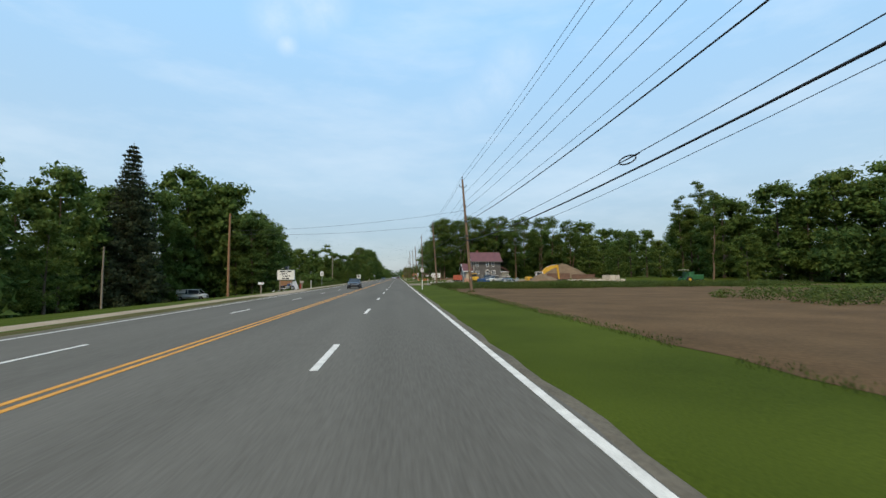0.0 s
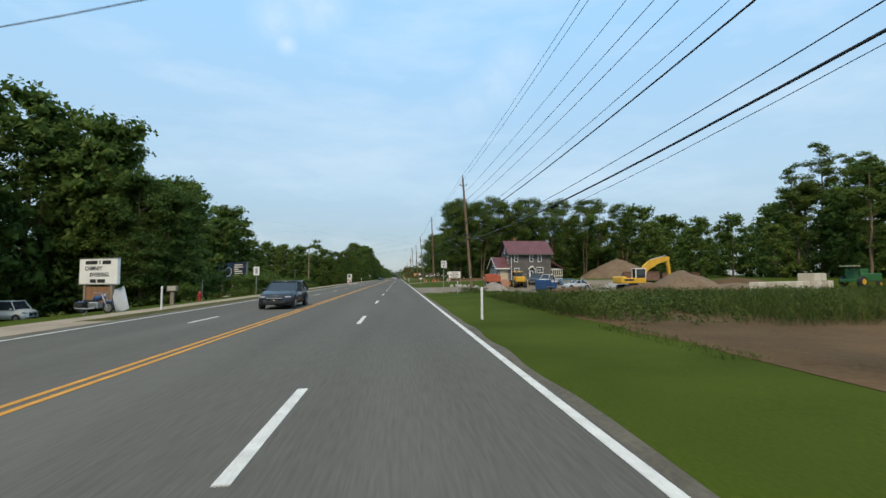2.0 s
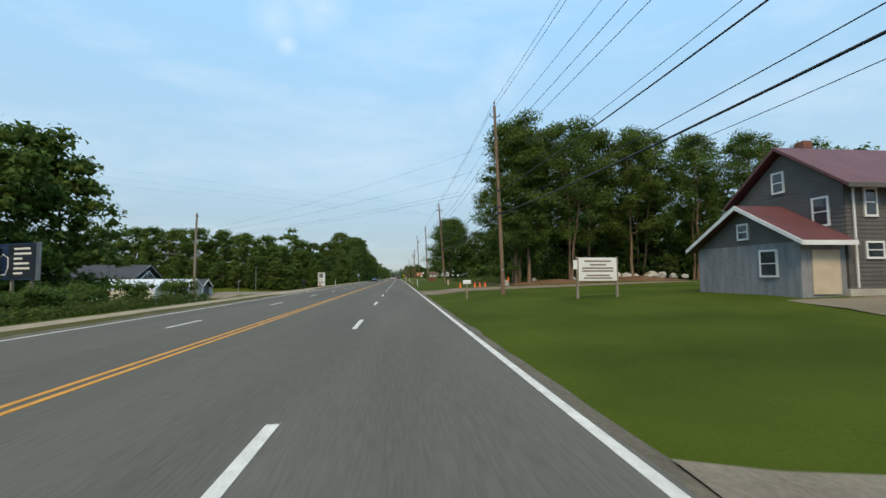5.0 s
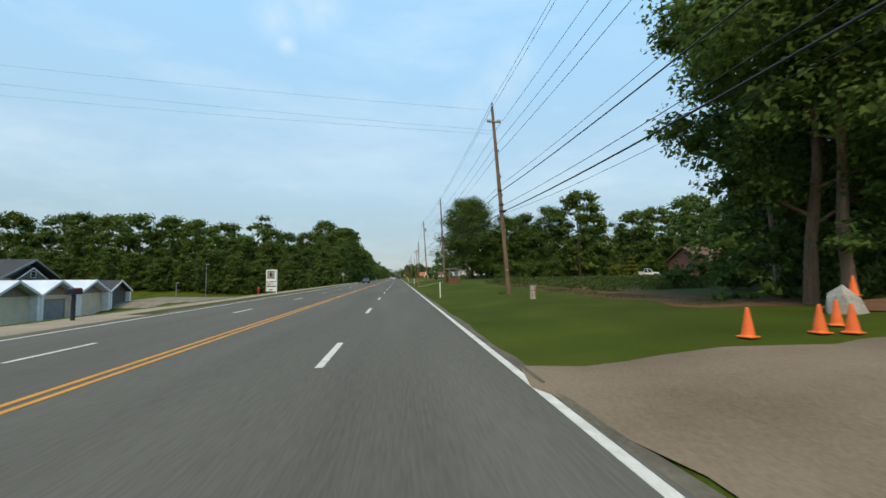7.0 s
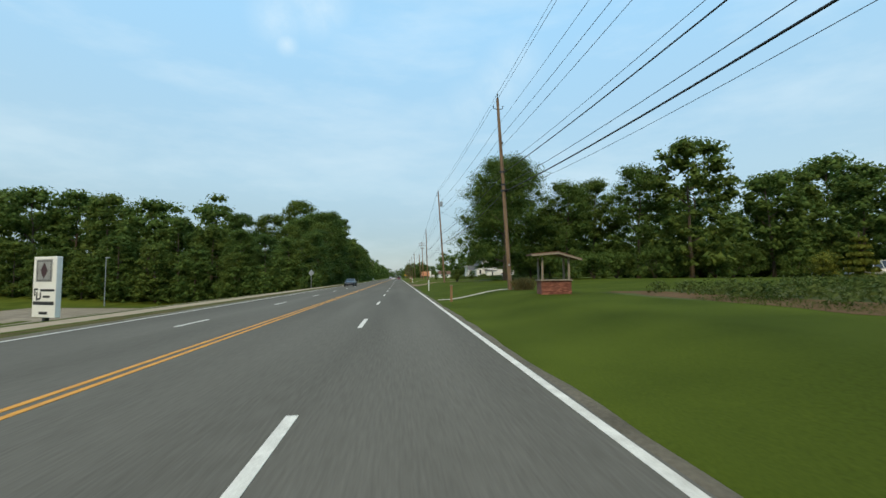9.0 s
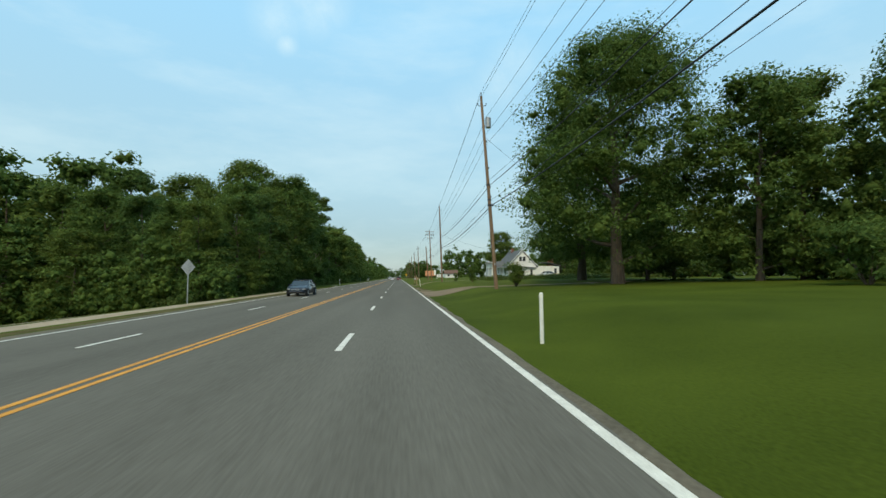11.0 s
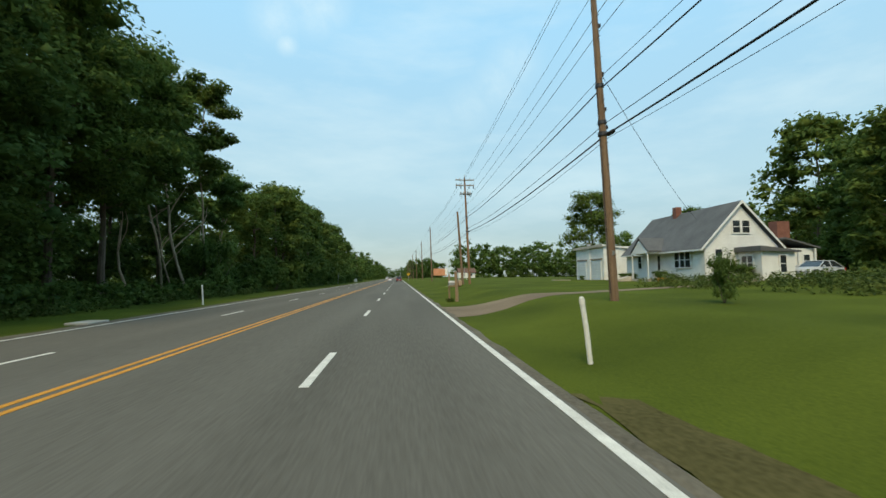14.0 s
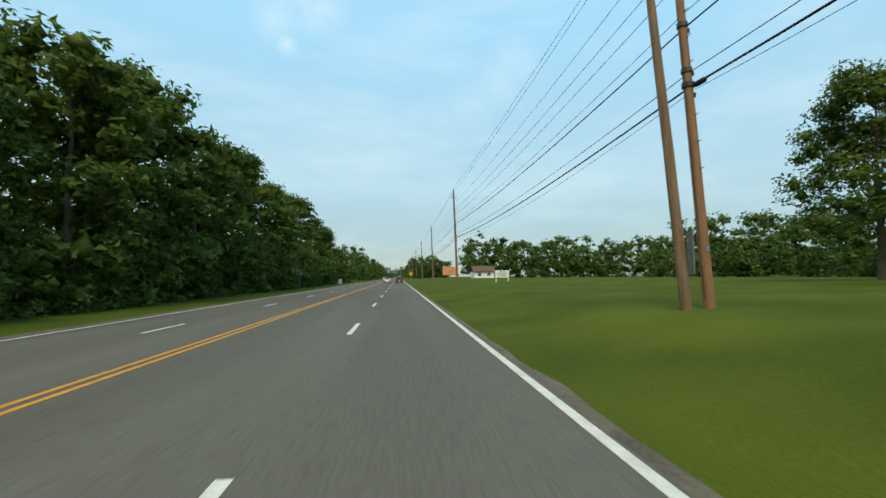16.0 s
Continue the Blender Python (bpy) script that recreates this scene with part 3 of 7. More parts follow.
def bush(name, label, seed, height, radius, leaves, size=0.16, leaf=None, category="bush"):
    rng, py = np.random.default_rng(seed), random.Random(seed)
    ob = thing(name, label, category)
    bm = bmesh.new()
    spots = []
    for k in range(9):
        ang = k * 0.7 + py.random()
        way = Vector((math.cos(ang) * py.uniform(0.2, 0.8), math.sin(ang) * py.uniform(0.2, 0.8), 1))
        lp = limb_points(py, (0, 0, -0.1), way, height * 0.75, 3)
        tube(lp, [0.04, 0.03, 0.02, 0.008], 4, bm)
    for _ in range(22):
        ang, r, z = py.uniform(0, 6.283), radius * py.uniform(0.1, 0.75), height * py.uniform(0.18, 0.8)
        spots.append((math.cos(ang) * r, math.sin(ang) * r, z, py.uniform(0.22, 0.4) * min(radius, height), 0.9))
    part("stem", bm, BARK, ob)
    crown = new("foliage", leaf_mesh("foliage", spots, leaves, size, rng, leaf or LEAF, core=0.6, grain=(2.0, 0.6)))
    crown.parent = ob
    return ob


def stand(ob, x, y, scale=1.0, turn=0.0, tall=1.0, sink=0.0):
    ob.matrix_basis = pose(x, y, ground_z(x, y) - sink, 0, 0, turn) @ Matrix.Diagonal((scale, scale, scale * tall, 1))
    return ob


FAR = {}


def again(ob, x, y, scale=1.0, turn=0.0, tall=1.0, label="", group=""):
    """Another tree of the same kind elsewhere."""
    if (x < -38 or x > 45 or y > 362) and ob in FAR:
        ob = FAR[ob]
    keep = ob.matrix_basis.copy()
    ob.matrix_basis = Matrix.Identity(4)
    c = copy_thing(ob, pose(x, y, ground_z(x, y), 0, 0, turn) @ Matrix.Diagonal((scale, scale, scale * tall, 1)))
    ob.matrix_basis = keep
    return tagged(c, label, group=group)


# kinds of tree, each about 20 m high before scaling
oak = stand(tree("tree", "tall broad-crowned leafy green tree at the woods' edge", 11, 20, 0.06, 6.2, 9500, 0.5, LEAF, BARK, 0.34, forks=9, clumps=70, low_skirt=4.5), -46, 86, 1.1)
ash = stand(tree("tree", "tall dense green tree at the woods' edge", 12, 20, 0.08, 5.4, 8500, 0.5, LEAF_DARK, BARK, 0.3, forks=8, clumps=66, low_skirt=4.5), -44, 99, 1.2, 40)
elm = stand(tree("tree", "leafy roadside tree with a warm green crown", 13, 20, 0.06, 5.7, 9000, 0.5, LEAF_WARM, BARK, 0.3, forks=9, clumps=68, low_skirt=4.5), -27, 310, 1.15, 10)
locust = stand(tree("tree", "tall thin tree with bare pale trunk and high crown", 14, 20, 0.26, 4.1, 8200, 0.36, LEAF_WARM, PALE_BARK, 0.2, forks=9, clumps=30, lean=0.45, core=0.25), 16.7, 158.2, 1.12, 0)
twin = stand(tree("tree", "twin-stemmed tall tree with ragged high crown", 15, 20, 0.24, 4.5, 8600, 0.36, LEAF, PALE_BARK, 0.17, forks=7, clumps=32, lean=0.5, stems=2, core=0.25), 15.0, 159.6, 1.1, 70)
maple = stand(tree("maple_tree", "large dense maple with a low full crown on the lawn", 16, 21, 0.09, 8.2, 56000, 0.27, LEAF, BARK, 0.5, forks=12, clumps=135, core=0.38, grain=(1.7, 0.72)), 19.5, 266.8, 1.08, 15)
maple_high = stand(tree("maple_tree", "large dark maple with drooping crown above bare trunk", 26, 22, 0.11, 8.0, 52000, 0.3, LEAF, BARK, 0.55, forks=14, clumps=150, top=0.72, core=0.45, grain=(1.5, 0.72)), 23.4, 283.6, 0.98, 60)
edge_tree = stand(tree("tree", "tall dense tree with hanging leaf sprays at the grove's edge", 27, 20, 0.1, 5.0, 17000, 0.36, LEAF, PALE_BARK, 0.22, forks=12, clumps=70, top=0.6), 15.4, 161.0, 1.0, 0)
poplar = stand(tree("tree", "slender open-crowned pale poplar", 17, 20, 0.25, 2.7, 6000, 0.36, LEAF_WARM, PALE_BARK, 0.2, forks=12, clumps=14, top=0.6, core=0.18), 88, 114, 1.25, 0)
walnut = stand(tree("tree", "small open-crowned tree with loose leaf clusters", 18, 13.5, 0.16, 4.2, 9500, 0.38, LEAF_WARM, BARK, 0.22, forks=14, clumps=58, top=0.55), 31.6, 362, 1.05, 0)
stand(conifer("spruce_tree", "tall dark pointed spruce above the woods", 19, 27.5, 6.0, 13000), -44, 76.5, 1.0)
pine = stand(conifer("pine_tree", "tall dark evergreen among the grove", 20, 22, 3.4, 4200), 40, 170, 1.0)
high_oak = stand(tree("tree", "tall tree with a high crown over a dark hollow", 28, 20, 0.36, 5.8, 9500, 0.48, LEAF, BARK, 0.26, forks=9, clumps=62), -23.5, 331, 1.08, 25)
crooked = stand(crooked_tree("tree", "thin crooked tree with winding pale bare trunk", 29, 21.5, 9000, LEAF_WARM, BLEACHED_BARK), -23.4, 339.6, 1.12)
bent = stand(crooked_tree("tree", "thin bent tree with forked pale bare trunk", 31, 20, 9000, LEAF, BLEACHED_BARK), -20.6, 338.8, 1.28)
shrub = stand(bush("shrub", "dense green roadside shrub", 21, 2.6, 1.9, 1500, 0.26), -20, 100, 1.2)

# the same kinds with coarser leaves, for places far from the road
oak_far = stand(tree("tree", "broad leafy tree standing well back in the woods", 11, 20, 0.04, 6.6, 2800, 0.95, LEAF, BARK, 0.34, forks=6, clumps=55, low_skirt=5, core=0.66), -52, 84, 1.1)
ash_far = stand(tree("tree", "dense green tree standing well back in the woods", 12, 20, 0.05, 6.0, 2600, 0.95, LEAF, BARK, 0.3, forks=6, clumps=52, low_skirt=5, core=0.66), -64, 80, 1.1)
elm_far = stand(tree("tree", "warm green tree standing well back in the woods", 13, 20, 0.04, 6.1, 2800, 0.95, LEAF_WARM, BARK, 0.3, forks=6, clumps=55, low_skirt=5, core=0.66), -80, 70, 1.0)
FAR = {oak: oak_far, ash: ash_far, elm: elm_far}
# woods at the left of the road, first stretch
for x, y, s, kind in ((-37, 50, 0.5, elm), (-54, 58, 1.0, elm), (-62, 62, 1.0, oak), (-50, 70, 0.95, ash),
                      (-31, 97, 0.82, ash), (-40, 104, 1.0, oak), (-43, 108, 1.1, ash), (-40, 125, 1.15, ash), (-52, 118, 1.15, oak),
                      (-46, 158, 1.05, ash), (-56, 152, 1.1, oak), (-62, 138, 1.1, ash), (-66, 164, 1.0, oak), (-48, 163, 1.25, oak), (-53, 161, 1.2, ash), (-45, 167, 1.1, elm), (-58, 160, 1.2, oak), (-29.4, 101, 0.76, oak), (-28.5, 98, 0.72, ash), (-36, 109, 0.95, ash), (-39, 101, 1.1, oak), (-46, 99, 1.25, ash), (-33, 106, 0.86, oak), (-66, 100, 1.1, oak), (-62, 68, 1.0, ash), (-70, 56, 0.95, oak),
                      (-78, 48, 1.2, oak), (-88, 58, 1.3, elm), (-70, 66, 1.2, ash), (-60, 46, 0.95, ash), (-44, 48, 0.7, elm), (-90, 90, 1.1, ash), (-35, 99, 0.85, elm)):
    again(kind, x, y, s, (x * 37 + y * 11) % 360, 1.16 if x < -38 and y < 112 else 1.0)
for x, y, s in ((-19, 106, 1.0), (-20.5, 111, 1.3), (-23, 116, 1.5), (-25, 122, 1.4), (-27, 129, 1.1), (-22, 126, 1.0), (-28, 108, 1.5), (-29, 136, 0.9), (-26, 142, 0.8), (-30, 100, 1.3),
                (-27, 97, 1.0), (-22, 133, 0.9), (-24, 94, 0.8)):
    again(shrub, x, y, s, (x * 53 + y * 7) % 360, 1.0)

# woods at the left, second stretch: front face, then along the road
for x, y, s, kind in ((-17.5, 270, 0.45, elm), (-21, 273, 0.5, oak), (-26, 277, 0.58, ash), (-32, 280, 0.66, oak), (-39, 284, 0.75, elm), (-47, 287, 0.85, ash), (-55, 290, 1.05, oak), (-64, 292, 1.1, elm),
                      (-74, 296, 1.15, ash), (-84, 298, 1.2, oak), (-95, 302, 1.2, elm), (-107, 306, 1.25, ash), (-120, 316, 1.3, oak), (-134, 312, 1.3, elm),
                      (-41, 292, 0.95, oak), (-36, 291, 0.88, ash), (-31, 297, 0.88, elm), (-17.5, 279, 0.56, oak), (-18, 288, 0.64, ash), (-24, 287, 0.7, elm), (-19, 296, 0.76, elm), (-24, 300, 0.85, oak), (-18.5, 305, 0.95, oak), (-20.5, 314, 0.98, ash), (-25, 320, 1.05, oak),
                      (-21.5, 323, 1.06, high_oak), (-23.5, 326, 1.1, locust), (-23.2, 341.6, 0.85, bent), (-22.0, 343.2, 1.12, crooked), (-21.4, 347, 0.75, bent), (-24.6, 336.8, 1.1, crooked),
                      (-31, 327, 1.0, ash), (-32, 336, 1.0, oak), (-32, 345, 0.95, ash), (-29.5, 351, 0.8, oak),
                      (-19.8, 356, 0.68, oak), (-18.8, 363, 0.8, elm), (-28, 366, 0.95, oak), (-19.5, 370, 0.86, elm), (-23, 376, 0.95, ash), (-19, 379.5, 0.8, oak), (-19.5, 389, 0.86, elm), (-18.5, 399, 0.76, oak),
                      (-23, 398, 0.95, ash), (-19, 411, 0.8, elm), (-20, 424, 0.85, oak), (-19, 438, 0.75, ash), (-20, 453, 0.75, elm)):
    again(kind, x, y, s, (x * 37 + y * 11) % 360, 1.0)
for k in range(14):      # lower, rounder trees before the front of the woods
    again((elm, oak, elm, ash)[k % 4], -31 - 8.2 * k, 274.5 + 2.3 * k, 0.5 + 0.09 * ((k * 5) % 4), k * 71 % 360, 0.85)
for k in range(9):       # shrubs under the trees behind the weedy lawn
    again(shrub, 25 + 4.6 * k, 250.5 + (k * 7) % 5, 1.3 + 0.12 * (k % 4), k * 83 % 360, 1.15)
for k in range(26):
    y = 266 + k * 7.3
    low = 0.5 if 316 < y < 350 else 1.0
    again(shrub, -16.2 - (k % 3) * 0.8, y, low * (0.7 + 0.35 * ((k * 7) % 5) / 4), k * 47 % 360, 1.2)
again(shrub, -19.3, 342.2, 1.55, 30, 1.65, "tall shrub overgrown with vines at the woods' edge")
again(shrub, -21.6, 344.5, 1.45, 150, 1.4, "tall shrub overgrown with vines at the woods' edge")

# grove behind the grey house, beside the drive
for x, y, s, kind in ((19, 166, 1.15, locust), (22.5, 160, 1.1, twin), (27.4, 164.5, 1.2, locust), (24, 172, 1.15, locust), (31, 170, 1.2, twin), (33.5, 163, 1.1, locust), (37, 168, 1.2, twin),
                      (41.6, 172, 1.25, locust), (46, 167, 1.15, twin), (51, 173, 1.25, locust), (56, 168, 1.2, twin), (62, 172, 1.25, locust), (68, 168, 1.15, twin), (75, 172, 1.15, ash), (36, 181, 1.0, oak), (45, 180, 1.0, ash),
                      (84, 172, 1.0, oak), (94, 168, 0.95, ash), (58, 180, 1.0, oak), (70, 180, 0.95, ash)):
    again(kind, x, y, s, (x * 37 + y * 11) % 360, 1.0)
again(pine, 27, 172, 1.05, 40)
for x, y, s in ((20, 176, 0.5), (23.5, 180, 0.62), (27, 178, 0.7), (20.5, 171, 0.7), (31, 181, 0.8), (24, 175, 0.7)):
    again(shrub, x, y, s, (x * 53 + y * 7) % 360, 1.0, "dark green brush at the edge of the weeds")
for x, y, s in ((18, 161.5, 0.9), (22, 164, 1.0), (29, 168, 1.1), (36, 171, 1.1), (44, 173, 1.2), (50, 170, 1.0), (58, 172, 1.1), (66, 171, 1.1), (25, 167, 0.9)):
    again(shrub, x, y, s, (x * 53 + y * 7) % 360, 1.3)

# trees behind the field and the yard
for x, y, s, kind in ((80, 126, 0.5, elm), (97, 121, 1.05, oak), (107, 112, 1.2, ash), (117, 104, 1.3, elm), (125, 98, 1.35, oak), (104, 122, 1.0, oak), (112, 108, 1.1, ash), (96, 134, 0.95, elm), (120, 96, 1.15, oak), (128, 118, 1.1, ash), (90, 104, 0.55, elm), (104, 150, 0.9, oak), (118, 165, 0.9, ash), (112, 138, 0.85, elm),
                      (96, 131, 1.36, poplar), (92, 132, 1.15, poplar), (98, 127, 1.2, poplar), (80, 152, 0.6, oak), (90, 150, 0.75, ash), (136, 90, 1.1, elm), (140, 70, 1.1, oak), (110, 80, 1.0, ash), (72, 158, 0.7, elm), (132, 140, 0.95, oak)):
    again(kind, x, y, s * 1.16, (x * 37 + y * 11) % 360, 1.0)

# trees round the lawns farther on
for x, y, s, kind in ((29, 262, 0.85, oak), (26, 273, 0.62, oak), (31, 276, 0.7, elm), (58, 341, 0.9, oak), (67, 357, 1.32, elm), (74, 352, 1.1, ash), (46, 253, 1.12, elm), (40, 258, 0.95, oak), (35, 264, 0.9, elm), (54, 262, 0.9, ash), (63, 256, 0.9, oak), (72, 262, 1.0, elm), (88, 268, 1.25, oak), (80, 256, 1.0, ash),
                      (98, 258, 1.15, elm), (76, 240, 0.85, ash), (84, 226, 1.0, oak), (92, 208, 1.0, ash), (104, 196, 1.1, oak), (60, 276, 0.8, ash),
                      (52, 333, 0.92, elm), (57, 337, 0.9, elm), (49, 322, 0.6, elm), (53, 319.5, 0.55, oak), (60, 345, 0.8, ash), (70, 335, 0.6, oak), (56, 372, 0.68, oak), (62, 380, 0.7, ash), (48, 366, 0.5, oak), (72, 366, 0.8, elm), (47, 355, 0.5, pine)):
    again(kind, x, y, s, (x * 37 + y * 11) % 360, 1.0)
again(shrub, 10.9, 294.0, 0.42, 40, 2.3, "tall dark narrow shrub before the white house")
for x, y, s in ((46, 300, 1.2), (52, 303, 1.3), (58, 306, 1.5), (50, 309, 1.4), (41, 296, 0.9)):
    again(shrub, x, y, s, (x * 53 + y * 7) % 360, 1.1, "green garden hedge beyond the lawn")
rose = stand(bush("flowering_bush", "leafy bush with scattered white blossoms on the lawn", 72, 2.5, 1.1, 1100, 0.18), 17.6, 293.6, 0.95)
bloom_rng, bloom_py = np.random.default_rng(73), random.Random(73)
bloom = new("blossoms", leaf_mesh("blossoms", [(1.15 * math.cos(k * 2.4), 1.15 * math.sin(k * 2.4), bloom_py.uniform(0.8, 2.3), 0.2, 1.0) for k in range(22)], 120, 0.15, bloom_rng, WHITE))
bloom.parent = rose
stand(bush("shrub", "tawny green shrub on the lawn behind the pole", 77, 2.6, 1.3, 1500, 0.2, LEAF_WARM), 10.6, 268.6, 1.0)
again(shrub, 10.1, 306.5, 0.25, 0, 2.6, "small dark trimmed shrub on the lawn")


def woods(name, label, seed, spans, leaves, size, leaf, kind="stuff"):
    """Far woods: leaf clumps over many rough tree forms, in one object; spans are (x, y, height, radius)."""
    rng, py = np.random.default_rng(seed), random.Random(seed)
    spots = []
    for x, y, h, r in spans:
        z0, h, wide = ground_z(x, y), h * py.uniform(0.78, 1.1), r * py.uniform(0.75, 1.35)
        lean, mid = py.uniform(0, 6.283), py.uniform(0.5, 0.62)
        for k in range(40):
            ang = py.uniform(0, 6.283)
            if k < 12:      # low growth between the stems
                u, rr = py.uniform(0.0, 0.4), r * py.uniform(0.3, 1.1)
            else:           # rounded crown, fuller on one side
                u = py.uniform(0.2, 1.0)
                rr = wide * math.sqrt(max(0.03, 1 - ((u - mid) / (1.02 - mid)) ** 2)) * py.uniform(0.45, 1) * (1 + 0.2 * math.cos(ang - lean))
            spots.append((x + math.cos(ang) * rr, y + math.sin(ang) * rr, z0 + h * u * 0.92, r * py.uniform(0.17, 0.36), 0.85))
    return tagged(new(name, leaf_mesh(name, spots, leaves, size, rng, leaf, core=0.66, grain=(1.65, 0.62))), label, "woods", kind=kind)


py = random.Random(5)
woods("woods", "distant woods across the end of the road", 46, [(-70 + k * 6 + py.uniform(-3, 3), 1150 + (k % 3) * 25, py.uniform(18, 24), 8) for k in range(26)], 7000, 2.6, LEAF_DARK)
# far woods in LEAF: the lighter leaf colour imitates distance haze
woods("woods", "dense green woods lining the far road", 31, [(-19 - (k % 3) * 7 + py.uniform(-2, 2), 462 + k * 6.5, py.uniform(11, 16), 4.5) for k in range(80)], 52000, 1.25, LEAF)
woods("woods", "dense green woods deep behind the road", 32, [(-33 - (k % 5) * 11 + py.uniform(-4, 4), 296 + k * 4.2, py.uniform(15, 20), 6) for k in range(70)], 42000, 1.2, LEAF_DARK)
woods("woods", "wooded skyline beyond the meadow", 33, [(40 + k * 4.6 + py.uniform(-3, 3), 560 + (k % 3) * 14 + k * 1.0, py.uniform(20, 29), 8) for k in range(92)], 56000, 2.1, LEAF)
woods("woods", "trees at the far right of the road", 34, [(14 + (k % 4) * 7 + py.uniform(-3, 3), 640 + k * 10, py.uniform(13, 19), 6) for k in range(40)], 26000, 2.1, LEAF)
woods("woods", "dense woods behind the storage sheds", 35, [(-48 - k * 4.2 + py.uniform(-3, 3), 303 + (k % 3) * 9 + k * 0.6, py.uniform(20, 26.5), 7) for k in range(54)], 54000, 1.15, LEAF_WARM)
woods("woods", "distant woods beyond the hedges", 36, [(-50 - k * 6 + py.uniform(-3, 3), 178 + (k % 3) * 8 + k * 1.2, py.uniform(10, 15), 6) for k in range(26) if k > 4], 30000, 1.1, LEAF)
woods("woods", "wooded skyline behind the yard and field", 37, [(108 + (k % 4) * 12 + py.uniform(-4, 4), 20 + k * 6.0, py.uniform(15, 20), 7) for k in range(44)], 46000, 1.25, LEAF_DARK)
woods("woods", "wooded skyline behind the lawns", 38, [(75 + (k % 4) * 10 + py.uniform(-4, 4), 270 + k * 4.5, py.uniform(12, 18), 6.5) for k in range(44)], 46000, 1.2, LEAF)
woods("woods", "full green trees behind the weedy lawn", 45, [(33 + k * 2.6 + py.uniform(-1.5, 1.5), 262 + (k % 3) * 6 - k * 0.5, py.uniform(12, 17), 4.6) for k in range(26)], 26000, 0.62, LEAF)
woods("woods", "dark understorey of the grove", 39, [(33 + (k % 11) * 5 + py.uniform(-2, 2), 174 + (k // 11) * 7, py.uniform(7, 13), 3.5) for k in range(33)], 30000, 0.8, LEAF_DARK)
woods("woods", "dark undergrowth inside the left woods", 40, [(-51 - (k % 5) * 7 + py.uniform(-2, 2), 56 + (k // 5) * 7, py.uniform(6, 12), 4) for k in range(50)], 34000, 0.9, LEAF_DARK)
woods("woods", "woods behind the start of the drive", 41, [(-40 - (k % 4) * 12 + py.uniform(-3, 3), -70 + k * 3.4, py.uniform(14, 19), 6) for k in range(34)], 20000, 1.4, LEAF)

woods("undergrowth", "dense undergrowth along the front of the woods", 42, [(-16.5 - k * 2.6 + py.uniform(-1, 1), 268 + k * 0.95 + py.uniform(-1, 1), py.uniform(3, 7), 2.4) for k in range(48)], 26000, 0.42, LEAF)
woods("undergrowth", "dense undergrowth between the roadside trunks", 43, [(-17.5 - (k % 2) * 3 + py.uniform(-0.8, 0.8), 268 + k * 2.4, py.uniform(3, 7.5) * (0.27 if 19 < k < 33 else 1.0), 1.3 if 19 < k < 33 else 2.2) for k in range(80)], 42000, 0.4, LEAF)
woods("undergrowth", "leafy undergrowth round the grove's trunks", 44, [(15.2 + k * 1.95 + py.uniform(-0.8, 0.8), 161.5 + k * 0.42 + py.uniform(0, 3), py.uniform(4, 11), 1.8) for k in range(34)], 26000, 0.42, LEAF)


def weeds(name, label, seed, areas, count, height, leaf=None):
    """Tall uneven weeds: bent upright blades over patches (x0, x1, y0, y1)."""
    rng = np.random.default_rng(seed)
    verts, faces = [], []
    size = np.array([(b - a) * (d - c) for a, b, c, d in areas])
    for x0, x1, y0, y1 in (areas[i] for i in rng.choice(len(areas), count, p=size / size.sum())):
        x, y = rng.uniform(x0, x1), rng.uniform(y0, y1)
        thick = noise.noise((x * 0.16, y * 0.16, seed))
        if thick < -0.22:
            continue
        h = height * (0.45 + 0.5 * rng.random() + 0.7 * max(0, thick))
        a, w = rng.uniform(0, 6.283), 0.004 + 0.008 * rng.random()
        dx, dy = math.cos(a) * w, math.sin(a) * w
        lx, ly = rng.normal() * 0.38 * h, rng.normal() * 0.38 * h
        z = ground_z(x, y)
        k = len(verts)
        verts += [(x - dx * 0.5, y - dy * 0.5, z - 0.03), (x + dx * 0.5, y + dy * 0.5, z - 0.03), (x + lx * 0.5 + dx, y + ly * 0.5 + dy, z + h * 0.6), (x + lx, y + ly, z + h), (x + lx * 0.5 - dx, y + ly * 0.5 - dy, z + h * 0.6)]
        faces.append((k, k + 1, k + 2, k + 3, k + 4))
    return tagged(new(name, raw(name, verts, faces, leaf or WEED)), label, "weeds", kind="stuff")




def brush(name, label, seed, areas, count, height, size=0.17, leaf=None, spread=0.42):
    """Leafy weeds: soft clumps of small leaves over patches (x0, x1, y0, y1), uneven in height."""
    rng = np.random.default_rng(seed)
    spots = []
    area = np.array([(b - a) * (d - c) for a, b, c, d in areas])
    for x0, x1, y0, y1 in (areas[i] for i in rng.choice(len(areas), count // 18, p=area / area.sum())):
        x, y = rng.uniform(x0, x1), rng.uniform(y0, y1)
        thick = noise.noise((x * 0.2, y * 0.2, seed))
        if thick < -0.25:
            continue
        h = height * (0.5 + 0.45 * rng.random() + 0.6 * max(0, thick))
        for u in (0.25, 0.55, 0.85):
            spots.append((x + rng.normal() * 0.12, y + rng.normal() * 0.12, ground_z(x, y) + h * u, spread * (1.15 - u * 0.6), 0.9))
    return tagged(new(name, leaf_mesh(name, spots, count, size, rng, leaf or WEED, 0.3)), label, "weeds", kind="stuff")


